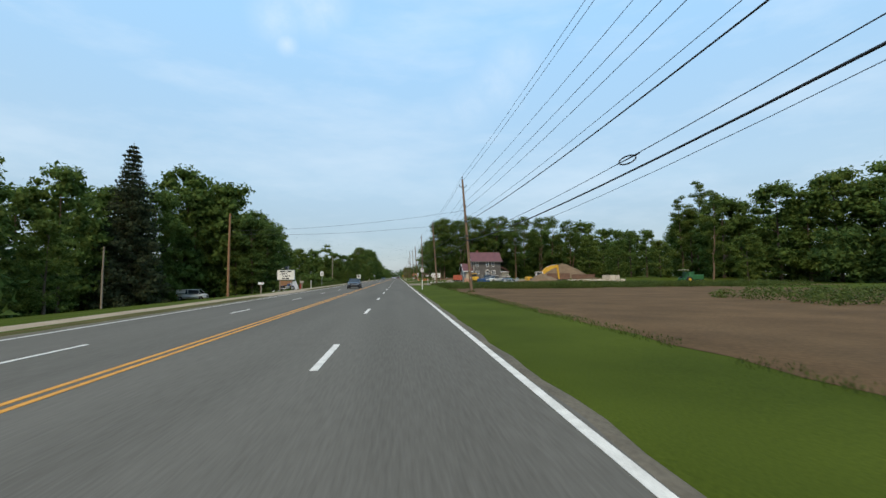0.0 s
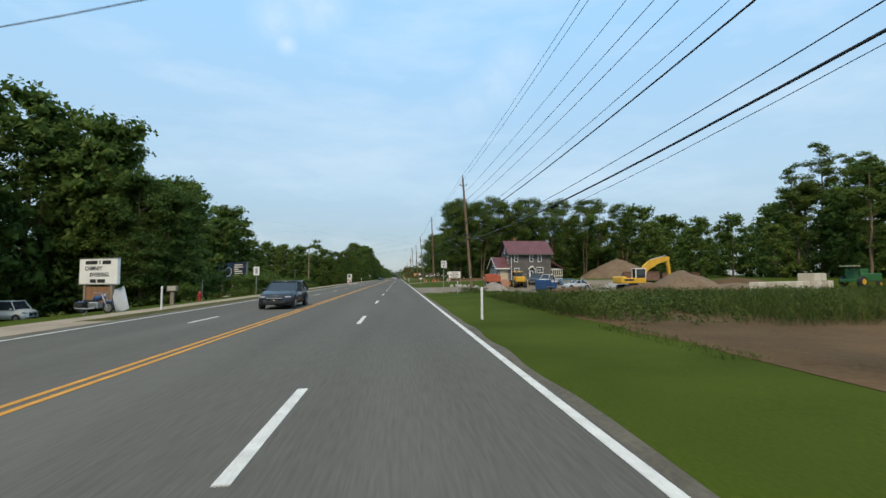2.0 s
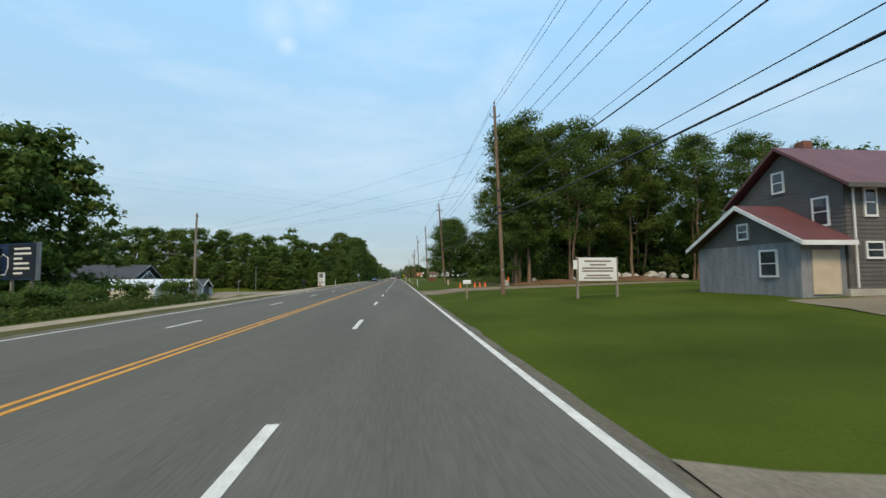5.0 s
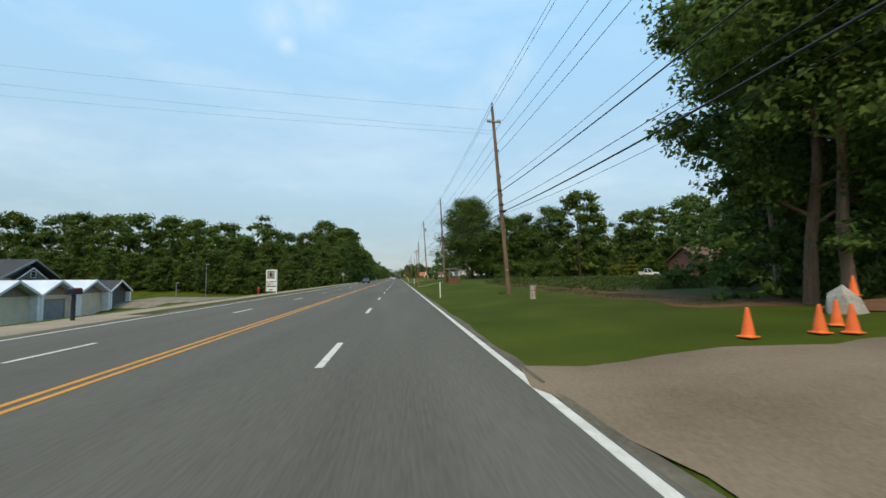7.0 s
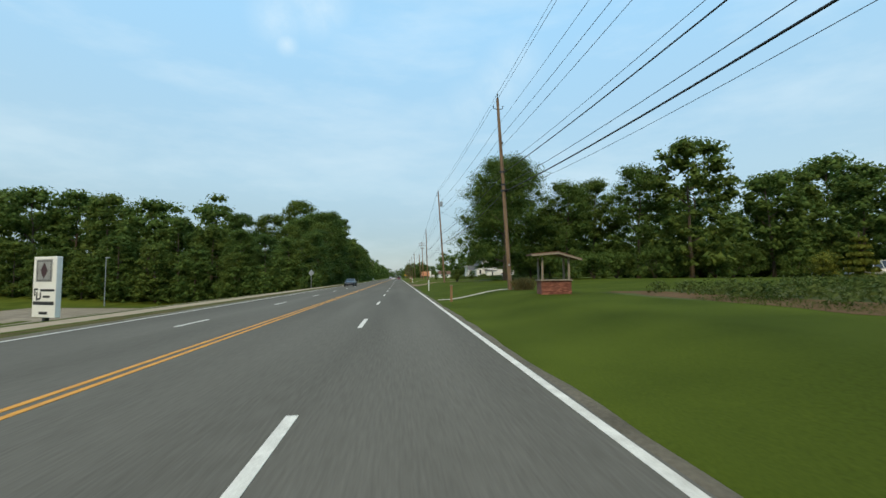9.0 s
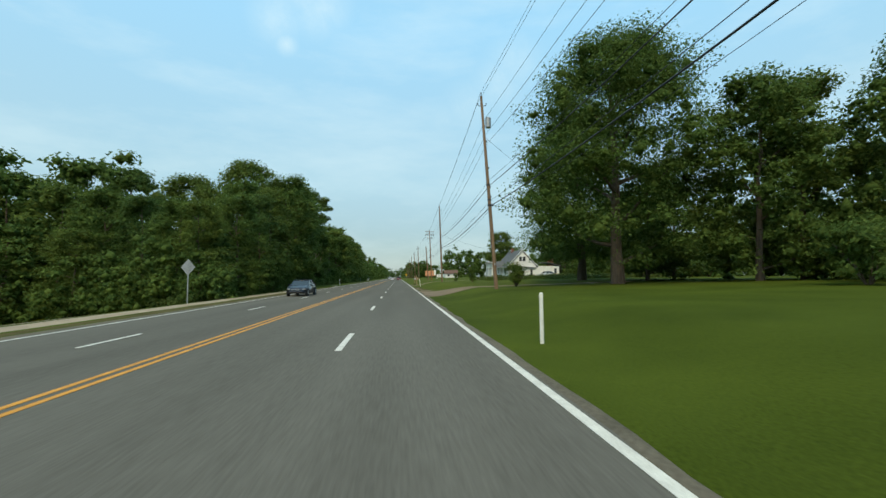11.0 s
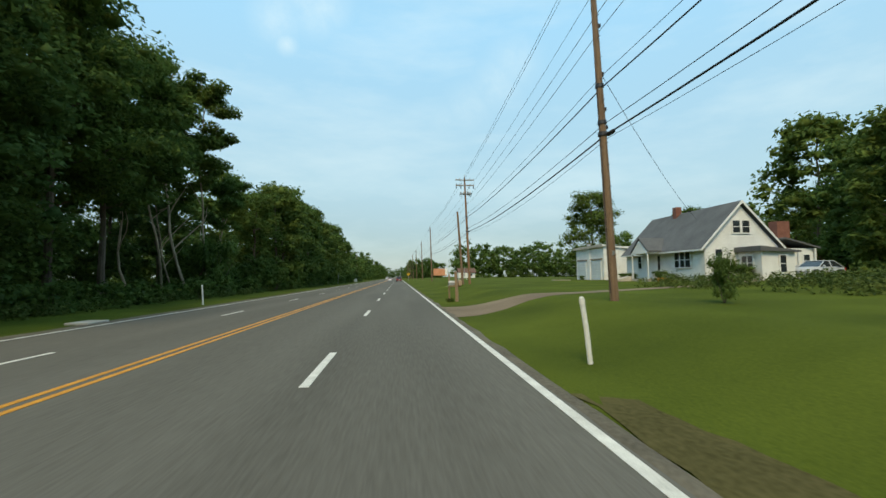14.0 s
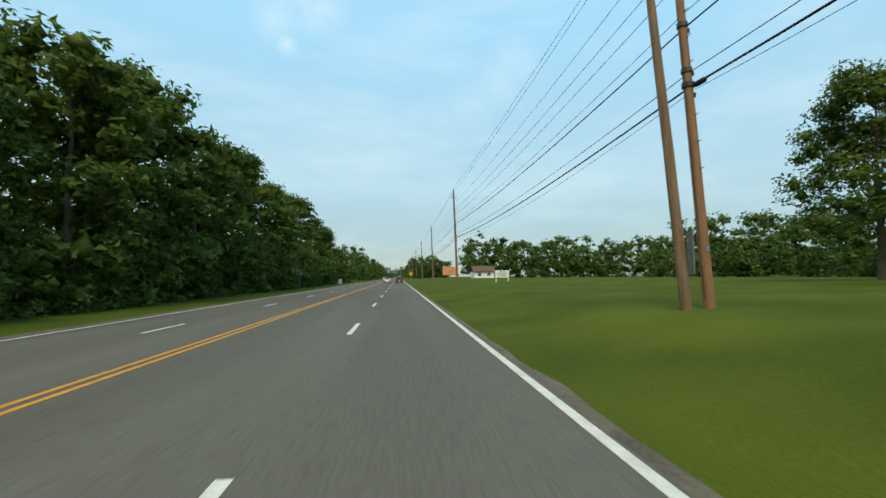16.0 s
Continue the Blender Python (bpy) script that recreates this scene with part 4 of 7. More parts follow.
brush("weeds", "tall green leafy weeds between field and yard", 51, [(7.2, 34, 54, 68), (6.6, 12, 58, 69), (20, 60, 56, 68)], 60000, 0.9, 0.13)
weeds("grass_stalks", "tall grass stalks among the weeds", 57, [(6.9, 26, 53, 69), (6.5, 9, 57, 70), (20, 50, 56, 68)], 40000, 0.95)
weeds("weeds", "shorter rough grass before the dirt bank", 67, [(6.8, 30, 68, 76)], 26000, 0.36)
brush("weeds", "tall green leafy weeds behind the lawn", 52, [(13, 70, 190, 211), (14, 40, 174, 190)], 46000, 0.62)
weeds("grass_stalks", "tall grass stalks behind the lawn", 58, [(13, 60, 186, 211), (14, 30, 174, 186)], 9000, 0.6)
weeds("weeds", "low ragged tufts at the field edge", 53, [(6.1, 7.0, -12, 54), (11.4, 13.5, 162, 205)], 12000, 0.13)
weeds("weeds", "ragged grass tufts beside the yard entrance", 59, [(4.5, 11, 80, 86)], 1500, 0.16)
brush("weeds", "leafy weeds round the pole at the yard entrance", 60, [(6.7, 9.0, 84.6, 87.6)], 700, 0.45, 0.14)
brush("weeds", "leafy weed clumps standing in the tilled field", 50, [(22, 36, 20, 30), (30, 60, 30, 36)], 6000, 0.8)
brush("weeds", "tall weeds and brush beside the sidewalk", 54, [(-22, -16.8, 94, 136), (-30, -20, 128, 152)], 26000, 0.9, 0.17)
brush("weeds", "garden weeds in front of the white house", 55, [(15, 40, 302, 321), (24, 40, 292, 302)], 20000, 0.75)
brush("weeds", "low ragged undergrowth at the woods' edge", 56, [(-18.5, -15.4, 263, 430)], 18000, 0.7)

# ---------------------------------------------------------------- utility poles and wires
POLES = ((7.7, 0.5, 12.0), (7.6, 44.8, 11.9), (7.75, 87.0, 12.3), (7.6, 134.8, 14.2), (7.75, 176.2, 13.6), (7.8, 219.2, 14.2), (7.85, 264.5, 16.2), (7.9, 309.2, 14.0), (8.95, 348.3, 13.6),
         (7.6, 392.5, 12.3), (7.7, 433, 12.2), (7.7, 476, 12.5), (7.7, 520, 12.5), (7.7, 565, 12.3), (7.7, 612, 12.5), (7.7, 660, 12.3), (7.7, 710, 12.5))
TIPS, POLE_OBS = [], []


def utility_pole(x, y, h, lean_x=-0.35, lean_y=0.3, arm=0.0, wood=None, can=False, old=True):
    z = ground_z(x, y)
    ob = thing("utility_pole", "weathered wooden utility pole with insulators and cables" if old else "new reddish-brown wooden utility pole with double crossarms", "pole", pose(x, y, z), "utility poles along the road")
    tip = Vector((lean_x, lean_y, h))
    part("post", tube([tip * (-0.5 / h), tip * 0.3, tip * 0.65, tip], [0.165, 0.15, 0.125, 0.1], 10), wood or POLE_WOOD, ob)
    part("pin", tube([tip - Vector((0, 0, 0.05)), tip + Vector((0, 0, 0.28))], [0.03, 0.03], 6), DARK_METAL, ob)
    part("insulator", tube([tip + Vector((0, 0, 0.2)), tip + Vector((0, 0, 0.27)), tip + Vector((0, 0, 0.36))], [0.05, 0.08, 0.03], 8), METAL, ob)
    if arm:
        for dz in ((0.25, 0.95) if arm > 2 else (1.15,)):
            c = tip * (1 - dz / h)
            part("crossarm", boxes((c.x - arm / 2, c.x + arm / 2, c.y - 0.16, c.y - 0.05, c.z - 0.06, c.z + 0.06), bevel=0.01), GREY_WOOD, ob)
            for k in (-0.46, -0.28, 0.28, 0.46):
                q = Vector((c.x + arm * k, c.y - 0.1, c.z + 0.05))
                part("insulator", tube([q, q + Vector((0, 0, 0.09)), q + Vector((0, 0, 0.2))], [0.03, 0.06, 0.03], 7), METAL, ob)
    else:
        for s in (-1, 1):
            c = tip * (1 - 0.9 / h)
            part("bracket", tube([c, c + Vector((0.34 * s, 0, 0.12)), c + Vector((0.36 * s, 0, 0.3))], [0.03, 0.03, 0.05], 6), DARK_METAL, ob)
    for u in (0.47, 0.52, 0.62, 0.76):
        c = tip * u
        part("clamp", boxes((c.x + 0.09, c.x + 0.2, c.y - 0.06, c.y + 0.06, c.z - 0.07, c.z + 0.07), bevel=0.01), DARK_METAL, ob)
    for k in range(9):
        c = tip * (0.3 + 0.06 * k)
        part("step", tube([c + Vector((0, -0.1, 0)), c + Vector((0.03, -0.3, 0.02))], 0.012, 4), DARK_METAL, ob)
    c = tip * 0.12
    part("tag", boxes((c.x - 0.05, c.x + 0.05, c.y - 0.172, c.y - 0.15, c.z, c.z + 0.16)), METAL, ob)
    if arm > 2:
        hub_ = tip * (1 - 2.05 / h)
        part("collar", boxes((hub_.x - 0.55, hub_.x + 0.6, hub_.y - 0.16, hub_.y + 0.16, hub_.z - 0.06, hub_.z + 0.06), bevel=0.02), METAL, ob)
        for dx, dy, up, r in ((-0.58, -0.1, 0.3, 0.13), (-0.25, -0.28, 0.18, 0.16), (0.28, -0.26, 0.36, 0.12), (0.62, -0.05, 0.28, 0.16), (0.45, 0.2, 0.3, 0.13)):
            c = hub_ + Vector((dx, dy, -0.12))
            can_ = part("cutout", tube([c, c + Vector((0, 0, 0.05)), c + Vector((0, 0, up)), c + Vector((0, 0, up + 0.06))], [r * 0.7, r, r, r * 0.5], 10), METAL, ob)
            part("bushing", tube([c + Vector((0, 0, up + 0.04)), c + Vector((0.02, 0, up + 0.3))], [0.04, 0.02], 6), SIGN_WHITE, can_)
        for dx in (-0.6, 0.66):
            part("jumper_coil", tube([hub_ + Vector((dx + 0.14 * math.cos(k * 0.5236), -0.15, -0.14 + 0.19 * math.sin(k * 0.5236))) for k in range(13)], 0.022, 5), CABLE, ob)
        lower = tip * (1 - 0.95 / h)
        for k in (-0.46, -0.22, 0.22, 0.46):
            q = Vector((lower.x + arm * k, lower.y - 0.1, lower.z - 0.06))
            part("insulator", tube([q, q - Vector((0, 0, 0.12)), q - Vector((0, 0, 0.4))], [0.03, 0.06, 0.05], 7), DARK_METAL, ob)
    if can:
        c = tip * 0.86 + Vector((0.42, 0, 0))
        part("transformer", tube([c - Vector((0, 0, 0.45)), c - Vector((0, 0, 0.4)), c + Vector((0, 0, 0.38)), c + Vector((0, 0, 0.45))], [0.2, 0.24, 0.24, 0.15], 12), METAL, ob)
    TIPS.append((Vector((x, y, z)), tip))
    POLE_OBS.append(ob)
    return ob


for i, (x, y, h) in enumerate(POLES):
    utility_pole(x, y, h, {0: -0.5, 1: -0.8, 2: -0.8, 4: -0.95, 5: -0.65, 6: -1.0, 8: -0.5}.get(i, -0.4), 0.35, arm=2.4 if i == 8 else 1.0 if i == 4 else 0, wood=NEW_POLE if i == 8 else None, can=i in (6,), old=i != 8)
second = thing("utility_pole", "old grey cut-off utility pole beside its replacement", "pole", pose(8.05, 348.0, ground_z(8.05, 348.0)), "utility poles along the road")
part("post", tube([(0, 0, -0.5), (-0.3, 0.1, 4.5), (-0.62, 0.2, 9.2)], [0.16, 0.145, 0.12], 10), POLE_WOOD, second)
part("marker_plate", boxes((0.16, 0.19, -0.14, 0.14, 1.0, 2.2), bevel=0.005), METAL, second)

COMM = (5.4, 5.4, 5.6, 6.0, 5.9, 7.2, 6.9, 6.3, 6.7)      # height of the lowest cable on each pole
THICK = (7.4, 7.4, 7.4, 7.7, 7.4, 8.6, 8.6, 8.2, 8.6)     # height of the upper thick cable

for ob, (_, tip), low, up in zip(POLE_OBS, TIPS, COMM, THICK):      # straps, closures and slack loops where the cables meet the posts
    for z, r in ((low, 0.185), (low + 0.45, 0.165), (up, 0.165)):
        c = tip * (z / tip.z)
        part("strap", tube([c - Vector((0, 0, 0.07)), c + Vector((0, 0, 0.07))], r, 10), DARK_METAL, ob)
    c = tip * (low / tip.z) + Vector((0.16, 0, -0.02))
    part("closure", tube([c + Vector((0, -0.55, -0.03)), c + Vector((0, -0.5, -0.02)), c + Vector((0, -0.12, 0)), c + Vector((0, -0.08, 0))], [0.03, 0.085, 0.085, 0.03], 9), RUBBER, ob, "black cable closure")
    part("ground_wire", tube([tip * 0.02 + Vector((-0.15, -0.06, 0)), tip * 0.3 + Vector((-0.14, -0.06, 0)), tip * 0.62 + Vector((-0.12, -0.05, 0))], 0.012, 4), CABLE, ob)


def wire(name, a, b, sag, r, label, bits=12):
    pts = [Vector(a).lerp(Vector(b), k / bits) - Vector((0, 0, sag * 4 * (k / bits) * (1 - k / bits))) for k in range(bits + 1)]
    return smooth(solid(name, tube(pts, r, 5), CABLE, label, "cable", group="overhead cables"))


def hold(i, z, dx=0.15):
    """The point on pole i at height z above its foot, dx beside it."""
    p, tip = TIPS[i]
    return p + tip * (z / tip.z) + Vector((dx, 0, 0))


for i in range(len(TIPS) - 1):
    ends = []
    for k in (i, i + 1):
        top = TIPS[k][1].z
        low, thick = (COMM[k], THICK[k]) if k < len(COMM) else (6.2, 8.0)
        ends.append((hold(k, low), hold(k, low + 0.45), hold(k, low - 0.12, 0.22), hold(k, thick), hold(k, thick + 0.45), hold(k, top * 0.745), hold(k, top * 0.8), hold(k, top * 0.89, 0.3), hold(k, top + 0.3, -0.02), hold(k, top - 0.6, -0.36)))
    reach = (TIPS[i + 1][0].y - TIPS[i][0].y) / 44
    for a, b, r, sag, name in zip(*ends, (0.034, 0.014, 0.009, 0.026, 0.011, 0.012, 0.012, 0.011, 0.011, 0.011), (0.5, 0.5, 0.75, 0.45, 0.5, 0.4, 0.4, 0.4, 0.35, 0.35), ("telephone_cable",) * 4 + ("power_line",) * 6):
        wire(name, a, b, sag * reach, r, "thin black overhead power line between poles" if name == "power_line" else "thick black telephone cable between poles")


def left_pole(x, y, h, wood, lamp=False):
    z = ground_z(x, y)
    ob = thing("service_pole", "plain wooden service pole at the roadside", "pole", pose(x, y, z))
    part("post", tube([(0, 0, -0.5), (0, 0, h * 0.6), (0.05, 0, h)], [0.15, 0.13, 0.1], 10), wood, ob)
    part("clamp", boxes((0.08, 0.2, -0.05, 0.05, h - 0.5, h - 0.3), bevel=0.01), DARK_METAL, ob)
    if lamp:
        part("arm", tube([(0.05, 0, h - 1.5), (0.8, 0, h - 1.0), (1.9, 0, h - 1.1)], 0.03, 6), METAL, ob)
        part("lamp_head", tube([(1.8, 0, h - 1.12), (2.05, 0, h - 1.18), (2.4, 0, h - 1.32), (2.5, 0, h - 1.4)], [0.06, 0.13, 0.15, 0.05], 8), METAL, ob, "grey street-lamp head")
    return ob


left_pole(-20.0, 54.0, 9.9, NEW_POLE)
left_pole(-43.5, 69.3, 9.2, GREY_WOOD)
left_pole(-22.8, 155, 10.0, GREY_WOOD)
left_pole(-16.5, 470, 11, POLE_WOOD)
p1, t1 = TIPS[1]
p3, t3 = TIPS[3]
p4, t4 = TIPS[4]
for a, b in ((hold(1, 8.6), (-20.0, 54.0, 7.3)), (hold(1, 7.3), (-20.0, 54.0, 6.9)), (p3 + t3 * 0.8, (-22.8, 155, 6.9)), (p3 + t3 * 0.68, (-22.8, 155, 6.6)), (p3 + t3 * 0.58, (-22.8, 155, 6.3)),
             (p3 + t3 * 0.56, (-22.8, 155, 6.1)), (p4 + t4 * 0.98, (-60, 186, 22.5)), (p4 + t4 * 0.87, (-60, 186, 21.0)), (p4 + t4 * 0.85, (-60, 186, 19.6)), (hold(6, 12.6), (30, 290, 8.5)), (hold(7, 8.6), (29, 333, 6.8))):
    wire("service_drop", a, b, 0.5, 0.012 if a.y < 100 or a.y > 200 else 0.0055, "thin service cable crossing from a pole to a building")
# ---------------------------------------------------------------- building helpers
def lap_siding(bm, span, z0, z1, step, facing, at):
    """Lapped boards on a wall: span(z) gives its two ends at that height; facing is -y (wall at y=at) or -x (wall at x=at)."""
    z = z0
    while z < z1 - 1e-3:
        top = min(z + step, z1)
        a0, b0 = span(z)
        a1, b1 = span(top)
        if b0 - a0 > 0.1:
            if b1 - a1 < 0.02:
                a1, b1 = (a0 + b0) / 2 - 0.01, (a0 + b0) / 2 + 0.01
            rows = [(a0, 0.028, z), (b0, 0.028, z), (b1, 0.006, top), (a1, 0.006, top), (a0, 0.0, z), (b0, 0.0, z)]
            v = [bm.verts.new((a, at - o, h) if facing == "-y" else (at - o, a, h)) for a, o, h in rows]
            bm.faces.new(v[:4] if facing == "-y" else v[3::-1])
            bm.faces.new((v[4], v[5], v[1], v[0]) if facing == "-y" else (v[0], v[1], v[5], v[4]))
        z = top
    return bm


def flat_box(facing, at, a0, a1, z0, z1, out0, out1):
    """A box on a wall that faces -y or -x: along the wall a0..a1, standing out from out0 to out1."""
    if facing == "-y":
        return (a0, a1, at - out1, at - out0, z0, z1)
    if facing == "+x":
        return (at + out0, at + out1, a0, a1, z0, z1)
    return (at - out1, at - out0, a0, a1, z0, z1)


def window(parent, facing, at, a0, a1, z0, z1, trim=WHITE, cols=1, t=0.1):
    w = part("window", boxes(flat_box(facing, at, a0 - t, a0, z0 - t, z1 + t, -0.02, 0.06), flat_box(facing, at, a1, a1 + t, z0 - t, z1 + t, -0.02, 0.06),
                             flat_box(facing, at, a0, a1, z1, z1 + t, -0.02, 0.06), flat_box(facing, at, a0, a1, z0 - t, z0, -0.02, 0.08)), trim, parent)
    width = (a1 - a0) / cols
    for k in range(cols):
        part("pane", boxes(flat_box(facing, at, a0 + k * width, a0 + (k + 1) * width, z0, z1, -0.02, 0.032)), GLASS, w)
        part("sash_bar", boxes(flat_box(facing, at, a0 + k * width, a0 + (k + 1) * width, (z0 + z1) / 2 - 0.025, (z0 + z1) / 2 + 0.025, 0.03, 0.048)), trim, w)
        if k:
            part("mullion", boxes(flat_box(facing, at, a0 + k * width - 0.04, a0 + k * width + 0.04, z0, z1, -0.01, 0.055)), trim, w)
    return w


def lettering(text, size, m, material, parent, name="lettering", extrude=0.004, align="CENTER"):
    cu = bpy.data.curves.new(name, "FONT")
    cu.body, cu.size, cu.extrude, cu.align_x = text, size, extrude, align
    cu.offset = size * 0.024
    tmp = bpy.data.objects.new(name, cu)
    me = bpy.data.meshes.new_from_object(tmp)
    bpy.data.objects.remove(tmp)
    me.materials.append(material)
    ob = new(name, me)
    ob.parent = parent
    ob.matrix_basis = m
    return ob


FACE_S = pose(0, 0, 0, 90, 0, 0)   # lettering upright, read from -y

# ---------------------------------------------------------------- grey house and its yard
HZ = ground_z(24, 122)
house = thing("house", "two-storey grey house with maroon roof and white trim", "house", pose(2.4, 0, HZ) @ Matrix.Diagonal((0.9, 1, 1, 1)))
part("foundation", boxes((20.5, 29.7, 121.7, 128.4, -0.6, 0.25)), CONCRETE, house)
part("wall", boxes((20.6, 29.6, 121.8, 128.3, 0.2, 5.2)), SIDING_GREY, house)
part("gable_wall", prism(((121.8, 5.2), (128.3, 5.2), (125.05, 7.55)), 9.0, "x", 20.6), SIDING_GREY, house)
bm = bmesh.new()
lap_siding(bm, lambda z: (20.6, 29.6), 0.25, 5.15, 0.2, "-y", 121.8)
lap_siding(bm, lambda z: (121.8, 128.3) if z < 5.2 else (121.8 + (z - 5.2) * 1.38, 128.3 - (z - 5.2) * 1.38), 0.25, 7.5, 0.2, "-x", 20.6)
part("siding", bm, SIDING_GREY, house, "grey lapped boards")
part("roof", prism(((121.2, 5.0), (125.05, 7.75), (128.9, 5.0), (128.9, 5.16), (125.05, 7.93), (121.2, 5.16)), 10.0, "x", 20.1), ROOF_MAROON, house)
part("fascia", boxes((20.1, 30.1, 121.16, 121.22, 4.95, 5.17)), SIDING_GREY, house)
part("chimney", boxes((22.6, 23.2, 125.4, 126.0, 7.2, 8.5), bevel=0.02), BRICK, house)
for a, b in ((21.75, 22.35), (25.05, 25.65), (26.85, 27.45)):
    window(house, "-y", 121.77, a, b, 3.75, 4.95)
window(house, "-y", 121.77, 21.7, 22.6, 1.75, 2.4)
window(house, "-y", 121.77, 26.6, 27.8, 1.65, 2.55, cols=2)
window(house, "-x", 20.57, 122.6, 123.3, 3.4, 4.7)
window(house, "-x", 20.57, 125.0, 125.6, 5.5, 6.5)
door = part("door", boxes((24.9, 25.7, 121.66, 121.76, 0.15, 2.1), bevel=0.01), WHITE, house, "white front door with a glazed panel")
part("pane", boxes((25.1, 25.5, 121.64, 121.66, 1.2, 1.8)), GLASS, door)
part("knob", tube([(25.62, 121.66, 1.05), (25.62, 121.6, 1.05)], [0.03, 0.035], 8), METAL, door)
part("door_hood", prism(((24.55, 2.15), (25.3, 2.75), (26.05, 2.15), (26.05, 2.3), (25.3, 2.92), (24.55, 2.3)), 0.8, "y", 121.0), WHITE, house)
for x in (24.65, 25.95):
    part("hood_post", boxes((x - 0.05, x + 0.05, 121.05, 121.15, 0.0, 2.2)), WHITE, house)
part("downspout", boxes((20.95, 21.03, 121.66, 121.74, 0.3, 5.0)), WHITE, house)
# lower wing toward the road
part("wing_wall", boxes((18.0, 20.6, 121.9, 128.8, -0.3, 2.5)), surface("unpainted_boards", (0.13, 0.13, 0.13), (0.3, 0.3, 0.31), 1.2, 0.85, 0.3, fine=12, stretch_xyz=(2, 2, 0.4)), house, "part-stripped wing wall of bare boards")
part("wing_gable", prism(((121.9, 2.5), (128.8, 2.5), (125.2, 4.45)), 2.6, "x", 18.0), SIDING_GREY, house)
part("wing_roof", prism(((121.3, 2.35), (125.2, 4.5), (129.3, 2.35), (129.3, 2.5), (125.2, 4.68), (121.3, 2.5)), 3.1, "x", 17.5), ROOF_MAROON, house)
part("eave_board", boxes((17.5, 20.6, 121.26, 121.32, 2.28, 2.5)), WHITE, house)
part("rake_board", prism(((121.3, 2.3), (125.2, 4.45), (129.3, 2.3), (129.3, 2.5), (125.2, 4.68), (121.3, 2.5)), 0.06, "x", 17.44), WHITE, house)
window(house, "-x", 17.98, 123.2, 124.1, 0.9, 2.1)
window(house, "-x", 17.98, 124.9, 125.5, 2.9, 3.6)
part("wing_door", boxes((18.6, 20.2, 121.84, 121.9, 0.0, 2.1), bevel=0.01), surface("tan_panel", (0.42, 0.33, 0.22), (0.6, 0.5, 0.36), 1.2, 0.8), house, "tan boarded doorway")
# glazed porch on the far end
part("porch_wall", boxes((29.6, 32.2, 122.0, 127.0, -0.3, 0.95)), SIDING_GREY, house)
part("porch_roof", prism(((29.6, 3.6), (32.6, 2.15), (32.6, 2.3), (29.6, 3.8)), 5.6, "y", 121.6), ROOF_MAROON, house)
for k in range(7):
    x = 29.65 + k * 0.42
    part("porch_post", boxes((x - 0.05, x + 0.05, 121.98, 122.1, 0.95, 2.35)), surface("cream_paint", (0.6, 0.53, 0.38), (0.75, 0.68, 0.52), 1.5, 0.6) if k == 0 else bpy.data.materials["cream_paint"], house)
part("porch_rail", boxes((29.6, 32.25, 121.96, 122.06, 0.9, 1.02), (29.6, 32.25, 121.96, 122.06, 2.15, 2.35)), WHITE, house)
part("porch_glass", boxes((29.62, 32.2, 122.03, 122.05, 1.0, 2.2)), GLASS, house)


def wheel(parent, x, y, r, w, rim=METAL, z=None):
    z = r if z is None else z
    ty = part("wheel", tube([(x - w / 2, y, z), (x - w / 2 + 0.03, y, z), (x + w / 2 - 0.03, y, z), (x + w / 2, y, z)], [r * 0.86, r, r, r * 0.86], 18), RUBBER, parent)
    part("rim", tube([(x - w / 2 - 0.012, y, z), (x + w / 2 + 0.012, y, z)], r * 0.58, 12), rim, ty)
    return ty


PAINTS = {}


def paint(name, colour, rough=0.3):
    if name not in PAINTS:
        PAINTS[name] = surface(name, tuple(c * 0.85 for c in colour), colour, 1.0, rough, coat=0.5)
    return PAINTS[name]


LAMP_GLASS = surface("lamp_glass", (0.2, 0.21, 0.22), (0.4, 0.41, 0.42), 9, 0.08)
LAMP_RED = surface("lamp_red", (0.4, 0.01, 0.01), (0.55, 0.02, 0.02), 4, 0.2)


def glasshouse(bm, y0, y1, z0, y2, y3, z1, w0, w1):
    """A cabin that narrows to the roof: base y0..y1 at z0 and width w0, roof y2..y3 at z1 and width w1."""
    lo = [bm.verts.new((x, y, z0)) for x, y in ((-w0 / 2, y0), (w0 / 2, y0), (w0 / 2, y1), (-w0 / 2, y1))]
    hi = [bm.verts.new((x, y, z1)) for x, y in ((-w1 / 2, y2), (w1 / 2, y2), (w1 / 2, y3), (-w1 / 2, y3))]
    for k in range(4):
        bm.faces.new((lo[k], lo[(k + 1) % 4], hi[(k + 1) % 4], hi[k]))
    bm.faces.new(hi)
    bm.faces.new(lo[::-1])
    return bm


